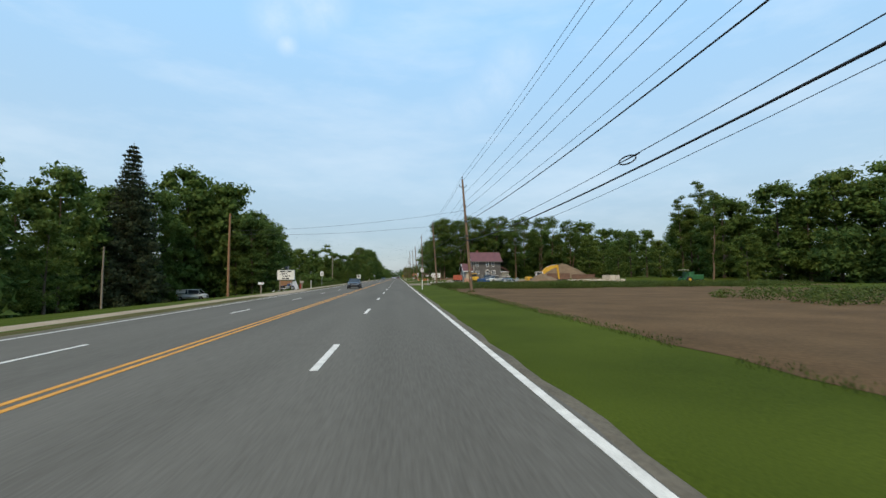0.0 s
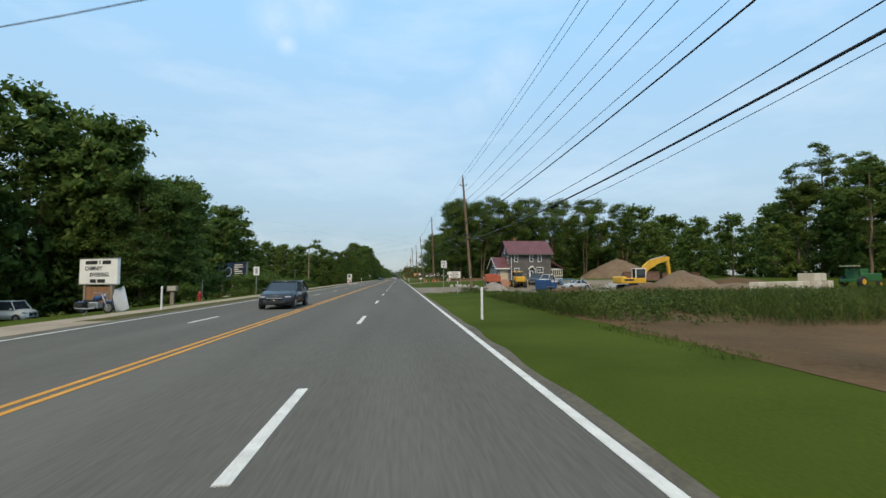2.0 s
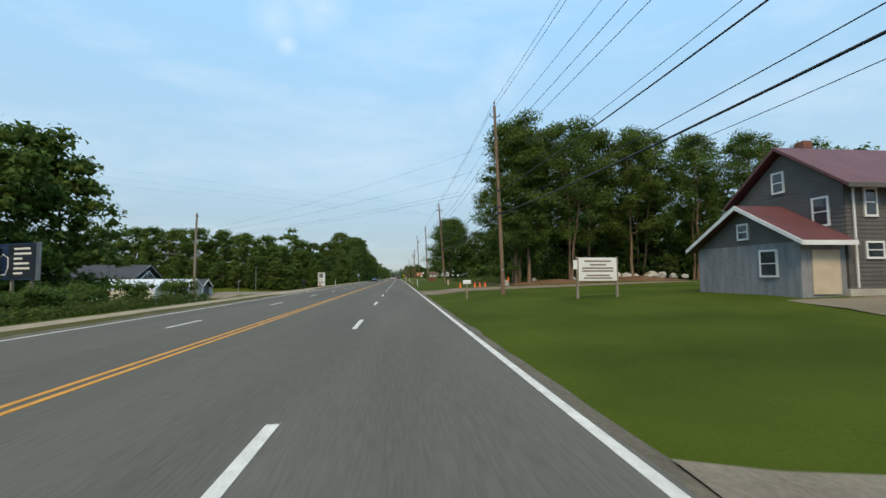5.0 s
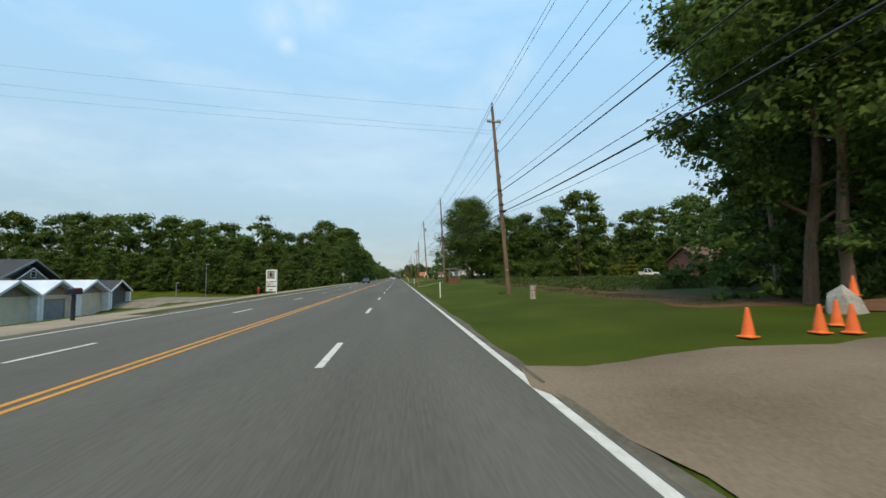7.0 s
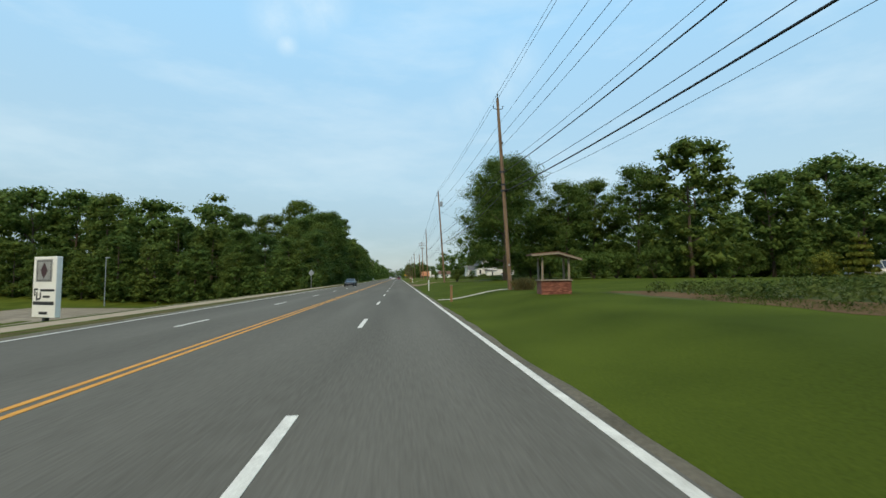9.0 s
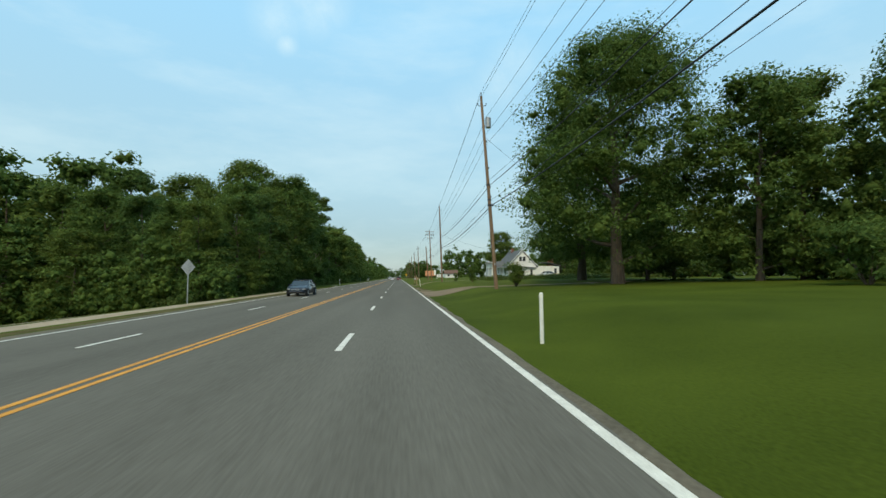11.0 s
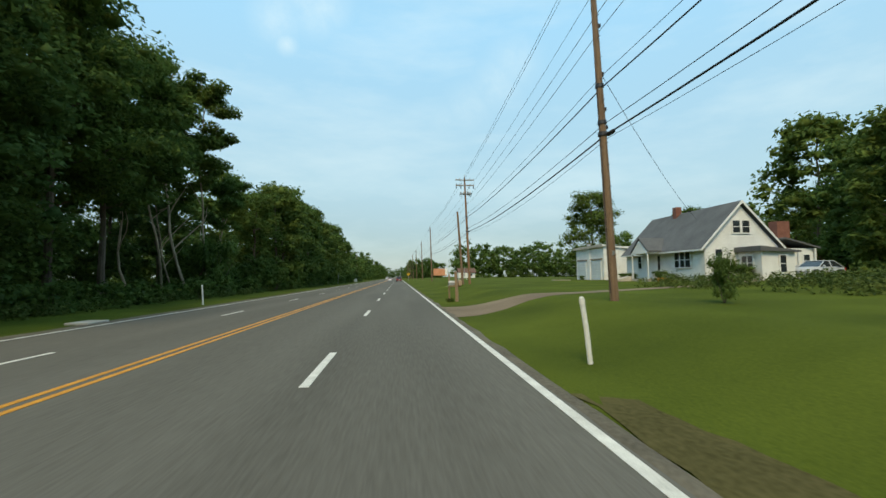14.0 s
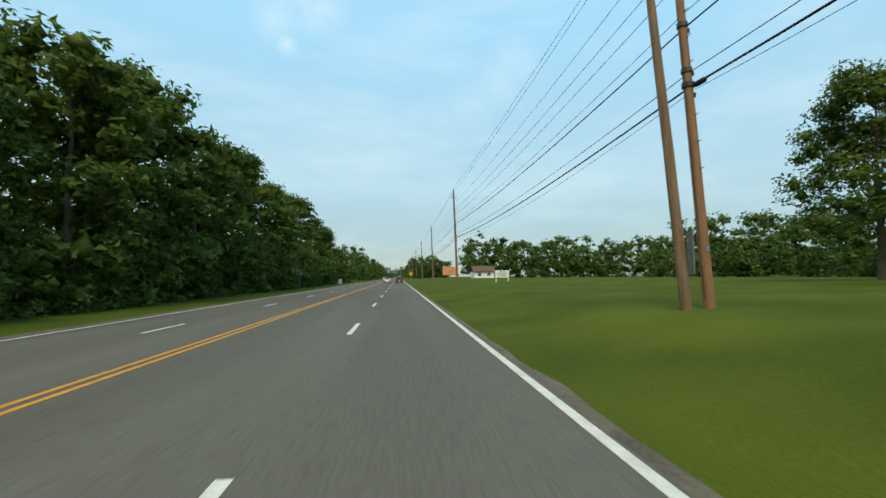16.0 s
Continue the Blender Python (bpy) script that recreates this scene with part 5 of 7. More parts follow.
def vehicle(name, label, m, body, length=4.7, width=1.8, kind="sedan"):
    """A car about its middle, front toward +y."""
    ob = thing(name, label, "car", m)
    h, w, base = length / 2, width, 0.24
    hip = {"sedan": 0.94, "wagon": 0.95, "suv": 1.08, "van": 1.2, "pickup": 1.02}[kind]
    hood = {"sedan": 0.84, "wagon": 0.86, "suv": 1.0, "van": 1.12, "pickup": 0.98}[kind]
    out = [(-h, base + 0.14), (-h - 0.01, hip - 0.34), (-h + 0.06, hip - 0.1), (-h + 0.25, hip - 0.01), (-h * 0.4, hip), (h - 1.55, hip - 0.01), (h - 1.0, (hip + hood) / 2 + 0.02), (h - 0.4, hood - 0.04),
           (h - 0.12, hood - 0.16), (h, hood - 0.36), (h + 0.01, base + 0.14), (h - 0.12, base), (-h + 0.12, base)]
    bm = prism(out, w, "x", -w / 2)
    bmesh.ops.bevel(bm, geom=bm.edges[:], offset=0.13, segments=4, affect="EDGES", clamp_overlap=True)
    for cut in (-0.36, -0.18, 0.0, 0.18, 0.36):      # round the nose and tail in plan, crown the hood, lean the sides in
        bmesh.ops.bisect_plane(bm, geom=bm.verts[:] + bm.edges[:] + bm.faces[:], plane_co=(cut * w, 0, 0), plane_no=(1, 0, 0))
    for v in bm.verts:
        side_, near_end = 2 * v.co.x / w, max(0.0, (abs(v.co.y) - (h - 0.9)) / 0.9)
        v.co.y -= math.copysign(0.34 * near_end * side_ ** 2, v.co.y)
        v.co.z += 0.045 * (1 - side_ ** 2) if v.co.z > hood - 0.3 else 0
        v.co.x *= 1 - 0.07 * max(0.0, v.co.z - 0.55) - 0.05 * near_end
    smooth(part("body", bm, body, ob))
    roof = {"sedan": 1.45, "wagon": 1.48, "suv": 1.75, "van": 2.05, "pickup": 1.8}[kind]
    y0, y1, y2, y3 = {"sedan": (-h + 0.45, h - 1.35, -h + 1.3, h - 2.15), "wagon": (-h + 0.12, h - 1.35, -h + 0.7, h - 2.1), "suv": (-h + 0.08, h - 1.25, -h + 0.35, h - 1.9), "van": (-h + 0.05, h - 1.0, -h + 0.12, h - 1.55), "pickup": (-0.55, h - 1.3, -0.35, h - 1.95)}[kind]
    part("window", glasshouse(bmesh.new(), y0, y1, hip - 0.05, y2, y3, roof - 0.03, w - 0.14, w - 0.5), GLASS, ob, "dark tinted car windows")
    bm = boxes((-(w - 0.46) / 2, (w - 0.46) / 2, y2 - 0.08, y3 + 0.08, roof - 0.07, roof), bevel=0.03)
    smooth(part("roof", bm, body, ob))
    for s in (-1, 1):
        for y in (-h + 0.85, h - 0.85):
            part("wheel_arch", tube([(s * (w / 2 - 0.12), y, 0.34), (s * (w / 2 + 0.004), y, 0.34)], 0.41 if kind != "pickup" else 0.46, 18), RUBBER, ob)
    for s in (-1, 1):
        for ya, yb in ((y0, y2), (y1, y3), ((y0 + y1) / 2, (y2 + y3) / 2)):
            part("pillar", tube([(s * (w - 0.14) / 2, ya, hip - 0.05), (s * (w - 0.48) / 2, yb, roof - 0.03)], 0.04, 6), body, ob)
        if kind == "van":
            part("side_panel", glasshouse(bmesh.new(), y0 + 0.02, y0 + 1.7, hip, y2 + 0.02, y2 + 1.7, roof - 0.05, 0.06, 0.06), body, ob).location.x = s * (w - 0.27) / 2
        for y in (-h + 0.85, h - 0.85):
            wheel(ob, s * (w / 2 - 0.09), y, 0.33 if kind != "pickup" else 0.38, 0.22)
        part("headlight", boxes((s * (w / 2 - 0.45), s * (w / 2 - 0.08), h - 0.42, h - 0.185, hood - 0.29, hood - 0.165), bevel=0.05), LAMP_GLASS, ob)
        part("tail_light", boxes((s * (w / 2 - 0.4), s * (w / 2 - 0.13), -h + 0.1, -h + 0.3, hip - 0.32, hip - 0.1), bevel=0.02), LAMP_RED, ob)
        part("mirror", boxes((s * w / 2, s * (w / 2 + 0.17), y1 - 0.35, y1 - 0.2, hip, hip + 0.14), bevel=0.03), body, ob)
        part("door_handle", boxes((s * w / 2, s * (w / 2 + 0.02), -0.35, -0.2, hip - 0.17, hip - 0.14)), METAL, ob)
    grille = part("grille", boxes((-0.42, 0.42, h - 0.09, h - 0.002, base + 0.27, hood - 0.22), bevel=0.02), RUBBER, ob)
    part("grille_bar", boxes((-0.4, 0.4, h - 0.02, h + 0.012, hood - 0.3, hood - 0.25), bevel=0.008), METAL, grille)
    part("air_intake", boxes((-0.55, 0.55, h - 0.06, h + 0.03, base + 0.06, base + 0.19), bevel=0.02), RUBBER, ob)
    part("bumper", boxes((-w / 2 + 0.34, w / 2 - 0.34, h - 0.14, h + 0.025, base + 0.04, base + 0.24), bevel=0.05), body if kind in ("sedan", "suv", "wagon") else METAL, ob)
    part("bumper", boxes((-w / 2 + 0.34, w / 2 - 0.34, -h - 0.03, -h + 0.14, base + 0.04, base + 0.28), bevel=0.05), body if kind in ("sedan", "suv", "wagon") else METAL, ob)
    part("plate", boxes((-0.16, 0.16, -h - 0.06, -h - 0.05, base + 0.32, base + 0.47)), SIGN_WHITE, ob)
    if kind == "pickup":
        for s in (-1, 1):
            part("bed_side", boxes((s * (w / 2 - 0.08), s * w / 2, -h + 0.05, -0.6, hip - 0.02, hip + 0.12), bevel=0.01), body, ob)
        part("tailgate", boxes((-w / 2 + 0.08, w / 2 - 0.08, -h, -h + 0.06, hip - 0.3, hip + 0.12), bevel=0.01), body, ob)
    return ob


def on_ground(x, y, turn=0.0, up=0.03):
    return pose(x, y, ground_z(x, y) + up, 0, 0, turn)


NAVY = paint("dark_blue_paint", (0.012, 0.016, 0.028))
vehicle("car", "dark blue sedan in the oncoming lane", pose(-9.1, 271.8, 0.005, 0, 0, 178), NAVY)
vehicle("car", "black station wagon in the oncoming lane", pose(-6.5, 66.8, 0.005, 0, 0, 180), paint("black_paint", (0.012, 0.012, 0.014)), 4.6, kind="wagon")
vehicle("car", "dark red sport utility vehicle ahead in the lane", pose(0.2, 452, 0.005, 0, 0, 0), paint("red_paint", (0.16, 0.02, 0.018)), 4.8, 1.9, "suv")
vehicle("car", "white car ahead in the inner lane", pose(-3.4, 470, 0.005, 0, 0, 0), paint("white_car_paint", (0.7, 0.7, 0.7)), 4.6, 1.8, "sedan")
vehicle("car", "white car coming the other way", pose(-6.8, 560, 0.005, 0, 0, 180), paint("white_car_paint", (0.7, 0.7, 0.7)), 4.6, 1.8, "suv")
vehicle("van", "old white cargo van parked before the dark woods", on_ground(-39.6, 89.4, -92), paint("white_van_paint", (0.62, 0.62, 0.58), 0.5), 5.6, 2.0, "van")
vehicle("pickup_truck", "white work pickup truck parked in the gravel yard", on_ground(25.6, 113.4, 125), paint("white_truck_paint", (0.6, 0.6, 0.57), 0.5), 5.3, 2.0, "pickup")
vehicle("pickup_truck", "dark blue pickup truck parked in the gravel yard", on_ground(24.0, 115.0, 150), NAVY, 5.2, 1.95, "pickup")
vehicle("car", "silver hatchback parked in the gravel yard", on_ground(27.1, 105.5, 100), paint("silver_paint", (0.45, 0.46, 0.46), 0.35), 4.4, 1.75, "sedan")
vehicle("pickup_truck", "white pickup truck parked beside the brick house", on_ground(50.0, 229.5, 235), paint("white_truck_paint", (0.6, 0.6, 0.57), 0.5), 5.0, 1.9, "pickup")
vehicle("car", "silver car parked beside the white house", on_ground(33.2, 325.4, 100), paint("silver_paint", (0.45, 0.46, 0.46), 0.35), 4.5, 1.8, "sedan")


def heap(name, label, x, y, r, h, material, seed, category="mound", squash=1.0):
    """A loose heap with an uneven surface, spread on the ground."""
    bm = bmesh.new()
    n, rings = 26, 9
    rows = []
    for k in range(rings + 1):
        u = k / rings
        row = []
        for j in range(n):
            a = 6.28318 * j / n
            rr = r * (1 - u) * (1 + 0.18 * noise.noise((math.cos(a) * 1.4, math.sin(a) * 1.4, seed)))
            z = h * (u ** 0.85 if u < 0.8 else 0.8 ** 0.85 + (u - 0.8) * 0.55) + 0.22 * h * u * noise.noise((math.cos(a) * rr * 0.7, math.sin(a) * rr * 0.7, seed + 5))
            row.append(bm.verts.new((math.cos(a) * rr, math.sin(a) * rr * squash, z - 0.12)))
        rows.append(row)
    for p, q in zip(rows, rows[1:]):
        for j in range(n):
            bm.faces.new((p[j], p[(j + 1) % n], q[(j + 1) % n], q[j]))
    bmesh.ops.remove_doubles(bm, verts=bm.verts[:], dist=0.01)
    return smooth(solid(name, bm, material, label, category, pose(x, y, ground_z(x, y))))


def rock(name, label, x, y, size, seed, z=None, material=None, group="", category="boulder"):
    bm = bmesh.new()
    bmesh.ops.create_icosphere(bm, subdivisions=2 if size[0] > 0.7 else 1, radius=1.0)
    for v in bm.verts:
        f = 1 + 0.55 * noise.noise(v.co * 1.3 + Vector((seed * 3.7, seed, 0)))
        v.co = Vector((v.co.x * size[0], v.co.y * size[1], max(-0.55, v.co.z) * size[2])) * f
    for f in bm.faces:
        f.smooth = False
    return solid(name, bm, material or STONE, label, category, pose(x, y, (ground_z(x, y) if z is None else z) + size[2] * 0.42, 0, 0, seed * 57 % 360), group)


MOUND = surface("mound_earth", (0.1, 0.066, 0.036), (0.215, 0.145, 0.082), 0.5, 0.95, 0.8, fine=4)
heap("dirt_mound", "big brown heap of excavated earth with weeds", 61, 157, 10.5, 5.8, MOUND, 3)
heap("dirt_mound", "brown heap of earth behind the weeds", 27.5, 80.5, 4.4, 2.9, MOUND, 7)
heap("dirt_mound", "low reddish spread of loose earth", 33, 86, 7, 1.3, RED_SOIL, 9)
heap("dirt_mound", "low reddish spread of loose earth", 42, 92, 8, 2.0, SOIL, 12)
heap("soil_bank", "long low bank of freshly dug reddish earth", 15.5, 79.5, 6.2, 1.15, RED_SOIL, 31, "mound", 0.55)
heap("soil_bank", "long low bank of freshly dug reddish earth", 24, 80.5, 7.5, 1.5, RED_SOIL, 37, "mound", 0.5)
heap("soil_bank", "high bank of freshly dug brown earth", 36, 84, 8, 1.5, MOUND, 33, "mound", 0.5)
heap("soil_bank", "low spill of loose brown earth", 14.5, 85.5, 3.4, 0.4, MOUND, 35, "mound", 0.6)
heap("gravel_heap", "grey cone of fine gravel in the yard", 37, 110, 3.6, 1.7, surface("fine_gravel", (0.2, 0.19, 0.17), (0.34, 0.325, 0.295), 0.8, 0.95, 0.6, fine=9), 15)
heap("gravel_heap", "grey-brown heap of gravel beside the road", 10.6, 88.8, 1.9, 1.2, surface("coarse_gravel", (0.17, 0.14, 0.11), (0.32, 0.28, 0.23), 0.8, 0.95, 0.8, fine=7), 17)
heap("gravel_heap", "low heap of pale crushed stone", 24.5, 95.0, 2.6, 0.7, GRAVEL, 19)
heap("soil_bank", "long bank of fresh reddish soil along the drive", 20.5, 158.8, 7.0, 0.75, RED_SOIL, 23, "mound", 0.25)
heap("soil_bank", "long bank of fresh reddish soil along the drive", 33, 161.0, 8.0, 0.85, RED_SOIL, 25, "mound", 0.25)
for k, (x, y, s) in enumerate(((8.2, 108.2, 0.55), (9.2, 108.4, 0.7), (10.2, 108.0, 0.5), (11.0, 108.3, 0.6), (9.7, 108.9, 0.55), (12.1, 108.4, 0.4))):
    rock("boulder", "pale rough stone in a heap at the yard's edge", x, y, (s * 0.75, s * 0.6, s * 0.5), k + 1, group="stones at the yard")
rock("boulder", "large pale angular boulder beside the drive", 13.4, 158.0, (0.55, 0.6, 0.62), 33, group="boulders along the drive")
for k, (x, y, s) in enumerate(((17.8, 159.6, 0.45), (23.6, 160.6, 0.5), (25.8, 161.3, 0.8), (27.8, 161.6, 0.75), (30.4, 162.2, 0.8), (32.2, 162.4, 0.75), (33.8, 162.8, 0.6), (36.4, 163.3, 0.9), (38.4, 163.8, 0.85), (40.4, 164.2, 0.7), (42.6, 164.8, 0.6))):
    rock("boulder", "pale boulder on the soil bank along the drive", x, y, (s, s * 0.85, s * 0.75), k + 40, z=ground_z(x, y) + 0.35, group="boulders along the drive")
rock("boulder", "pale tan boulder at the mouth of the yard", 8.9, 91.2, (0.5, 0.42, 0.4), 91, group="stones at the yard")
for k, (x, y, s) in enumerate(((40, 99, 0.5), (41.2, 99.6, 0.6), (26.2, 93.6, 0.3), (25.2, 93.1, 0.35), (23.6, 93.4, 0.3), (22.9, 94.2, 0.3), (24.3, 92.8, 0.28))):
    rock("stone", "grey broken stone in the yard rubble", x, y, (s, s * 0.8, s * 0.6), k + 70, group="yard rubble", category="stone")

# concrete block wall
BLOCK = surface("cast_block", (0.42, 0.37, 0.28), (0.6, 0.55, 0.44), 1.2, 0.9, 0.4, fine=10, each=0.5)
block_wall = thing("block_stack", "stacked cream concrete retaining blocks in the yard", "blocks", pose(30.6, 75.8, ground_z(36, 78), 0, 0, 23))
block_mesh = None
for row, count, skip in ((0, 12, 0), (1, 11, 0), (2, 3, 7)):
    for k in range(count):
        x = skip * 1.3 + k * 1.32 + (0.2 if row == 1 else 0)
        if block_mesh is None:
            first = part("block", boxes((0, 1.24, -0.42, 0.42, 0, 0.74), bevel=0.04), BLOCK, block_wall)
            block_mesh = first.data
            b = first
        else:
            b = new("block", block_mesh)
            b.parent = block_wall
        b.matrix_basis = pose(x, 0.06 * math.sin(k * 5 + row), row * 0.75 - 0.05, 0, 0, 2.5 * math.sin(k * 3.1 + row))

# excavator
exc = thing("excavator", "yellow crawler excavator with raised bent boom", "excavator", pose(31.2, 96.3, ground_z(31.2, 96.3) + 0.05, 0, 0, 0))
for y in (-1.1, 1.1):
    tr = part("track", prism([(math.cos(a) * 0.42 + (1.35 if math.cos(a) > 0 else -1.35), 0.45 + math.sin(a) * 0.42) for a in [k * math.pi / 8 + 0.01 for k in range(16)]], 0.55, "y", y - 0.27), RUBBER, exc)
    for k in range(5):
        part("roller", tube([(-1.2 + k * 0.6, y - 0.3, 0.35), (-1.2 + k * 0.6, y + 0.3, 0.35)], 0.18, 10), DARK_METAL, tr)
part("turntable", tube([(0, 0, 0.75), (0, 0, 1.05)], 0.6, 16), DARK_METAL, exc)
part("upper_body", boxes((-2.1, 1.1, -1.25, 1.25, 1.02, 1.75), bevel=0.08), YELLOW, exc)
part("counterweight", boxes((-2.35, -1.5, -1.2, 1.2, 1.0, 1.95), bevel=0.15), YELLOW, exc)
part("badge", boxes((-1.9, -0.6, -1.275, -1.25, 1.35, 1.6)), SIGN_BLACK, exc)
cab = part("cab", glasshouse(bmesh.new(), -1.22, -0.25, 1.7, -1.15, -0.3, 3.0, 0.01, 0.01), DARK_METAL, exc)
part("cab_frame", boxes((-0.35, -0.25, -1.25, -1.15, 1.7, 3.0), (1.0, 1.1, -1.25, -1.15, 1.7, 2.9), (-0.35, -0.25, -0.35, -0.25, 1.7, 3.0), (1.0, 1.1, -0.35, -0.25, 1.7, 2.9), (-0.4, 1.15, -1.3, -0.2, 2.9, 3.02)), WHITE, exc)
part("cab_glass", boxes((-0.3, 1.05, -1.22, -0.28, 1.75, 2.9)), GLASS, exc)
part("exhaust", tube([(-1.3, 0.6, 1.7), (-1.3, 0.6, 2.3)], 0.06, 8), DARK_METAL, exc)
part("boom", prism(((0.4, 1.55), (1.15, 1.35), (2.2, 2.75), (3.6, 3.6), (5.15, 4.1), (5.35, 4.4), (5.05, 4.62), (3.3, 4.4), (2.3, 3.95), (1.6, 3.3)), 0.46, "y", 0.03), YELLOW, exc)
part("stick", prism(((4.75, 4.6), (5.25, 4.5), (5.55, 1.3), (5.3, 1.25), (4.95, 3.6)), 0.34, "y", 0.09), YELLOW, exc)
for a, b in (((0.9, 0.26, 1.6), (2.3, 0.26, 3.5)), ((2.6, 0.26, 4.15), (4.9, 0.26, 4.75))):
    part("hydraulic_ram", tube([a, b], [0.09, 0.055], 8), METAL, exc)
part("bucket", prism(((5.25, 1.35), (5.7, 1.2), (5.75, 0.45), (5.3, -0.05), (4.75, 0.2), (5.15, 0.5)), 0.95, "y", -0.2), DARK_METAL, exc)

# dump truck, loader, trailer
truck = thing("dump_truck", "red-orange dump truck with white cab in the yard", "truck", on_ground(15.2, 110.8, -96))
RED_BED = surface("worn_red_paint", (0.26, 0.055, 0.025), (0.44, 0.1, 0.045), 0.9, 0.6, 0.15)
part("chassis", boxes((-2.3, 2.2, -0.45, 0.45, 0.55, 0.8)), DARK_METAL, truck)
part("cab", boxes((-2.5, -1.2, -1.0, 1.0, 0.7, 1.35), bevel=0.06), WHITE, truck)
part("cab_top", glasshouse(bmesh.new(), -0.95, 0.95, 1.35, -0.85, 0.85, 2.1, 0.9, 0.7), GLASS, truck).location.x = -1.6
part("cab_roof", boxes((-2.0, -1.2, -0.9, 0.9, 2.08, 2.16), bevel=0.03), WHITE, truck)
part("dump_bed", boxes((-1.0, 2.35, -1.1, -1.02, 0.95, 1.85), (-1.0, 2.35, 1.02, 1.1, 0.95, 1.85), (-1.0, -0.9, -1.1, 1.1, 0.95, 2.15), (-1.0, 2.35, -1.1, 1.1, 0.9, 1.0), bevel=0.02), RED_BED, truck)
part("tailgate", boxes((2.3, 2.38, -1.1, 1.1, 0.95, 1.85), bevel=0.02), RED_BED, truck)
for k in range(5):
    part("bed_rib", boxes((-0.8 + k * 0.7, -0.7 + k * 0.7, -1.15, -1.1, 0.95, 1.85)), RED_BED, truck)
part("load", boxes((-0.95, 2.2, -1.0, 1.0, 1.5, 1.8), bevel=0.2), BRICK, truck)
for x in (-1.85, 1.1, 1.75):
    for y in (-0.95, 0.95):
        ty = part("wheel", tube([(x, y - 0.15, 0.45), (x, y + 0.15, 0.45)], 0.45, 16), RUBBER, truck)
        part("rim", tube([(x, y - 0.17, 0.45), (x, y + 0.17, 0.45)], 0.24, 12), METAL, ty)
loader = thing("wheel_loader", "yellow wheel loader parked in the gravel yard", "loader", on_ground(19.6, 111.4, -88))
part("engine_cover", boxes((0.1, 1.7, -0.8, 0.8, 0.85, 1.75), bevel=0.1), YELLOW, loader)
part("front_frame", boxes((-1.3, 0.1, -0.6, 0.6, 0.7, 1.2), bevel=0.05), YELLOW, loader)
part("cab_glass", boxes((-0.6, 0.3, -0.6, 0.6, 1.3, 2.45)), GLASS, loader)
part("cab_roof", boxes((-0.75, 0.4, -0.75, 0.75, 2.45, 2.58), bevel=0.03), YELLOW, loader)
for x in (-0.65, 0.33):
    for y in (-0.65, 0.65):
        part("cab_post", boxes((x - 0.04, x + 0.04, y - 0.04, y + 0.04, 1.2, 2.5)), DARK_METAL, loader)
part("lift_arm", prism(((-0.6, 1.3), (-0.3, 1.2), (-1.9, 0.35), (-2.05, 0.5)), 1.1, "y", -0.55), YELLOW, loader)
part("bucket", prism(((-1.9, 0.75), (-2.5, 0.1), (-1.95, 0.1), (-1.75, 0.4)), 2.1, "y", -1.05), DARK_METAL, loader)
for x in (-0.9, 1.05):
    for y in (-0.85, 0.85):
        ty = part("wheel", tube([(x, y - 0.2, 0.6), (x, y + 0.2, 0.6)], 0.6, 18), RUBBER, loader)
        part("rim", tube([(x, y - 0.22, 0.6), (x, y + 0.22, 0.6)], 0.32, 12), YELLOW, ty)
trailer = thing("trailer", "blue enclosed two-axle trailer beside gravel heaps", "trailer", on_ground(18.9, 95.4, 32) @ Matrix.Diagonal((0.88, 0.88, 0.92, 1)))
BLUE = surface("worn_blue_paint", (0.012, 0.045, 0.13), (0.03, 0.09, 0.22), 1.0, 0.5, 0.1)
part("body", boxes((-1.5, 1.4, -0.85, 0.85, 0.45, 1.75), bevel=0.04), BLUE, trailer)
part("frame", boxes((-2.6, 1.4, -0.5, 0.5, 0.35, 0.46)), DARK_METAL, trailer)
part("fender", boxes((-0.9, 0.5, -1.05, -0.84, 0.72, 0.8), bevel=0.02), METAL, trailer)
for a in (0.1, 0.85):
    part("panel", boxes((a, a + 0.5, -0.87, -0.85, 1.4, 1.65)), SIGN_WHITE, trailer)
for x in (-0.65, 0.1):
    for y in (-0.92, 0.92):
        ty = part("wheel", tube([(x, y - 0.1, 0.33), (x, y + 0.1, 0.33)], 0.33, 16), RUBBER, trailer)
        part("rim", tube([(x, y - 0.115, 0.33), (x, y + 0.115, 0.33)], 0.19, 10), METAL, ty)
dump = thing("container", "rusty brown roll-off container at the yard's back", "container", on_ground(44.3, 117, -24))
RUST = surface("rusty_steel", (0.10, 0.055, 0.035), (0.2, 0.11, 0.075), 1.2, 0.8, 0.3)
part("box", boxes((-3, 3, -1.1, 1.1, 0.1, 1.7), bevel=0.03), RUST, dump)
for k in range(9):
    part("rib", boxes((-2.8 + k * 0.7, -2.68 + k * 0.7, -1.18, -1.1, 0.1, 1.7)), RUST, dump)
part("rim_bar", boxes((-3.05, 3.05, -1.2, -1.08, 1.62, 1.75)), RUST, dump)
copy_thing(dump, on_ground(50.2, 114.4, -24))
rack = thing("equipment_rack", "bright blue steel equipment frame in the yard", "equipment", on_ground(28.7, 113.8, 10))
SKY_BLUE = surface("bright_blue_paint", (0.03, 0.16, 0.3), (0.07, 0.28, 0.45), 1.5, 0.5)
for k in range(5):
    part("upright", boxes((-1.2 + k * 0.6, -1.12 + k * 0.6, -0.3, -0.22, 0, 0.9)), SKY_BLUE, rack)
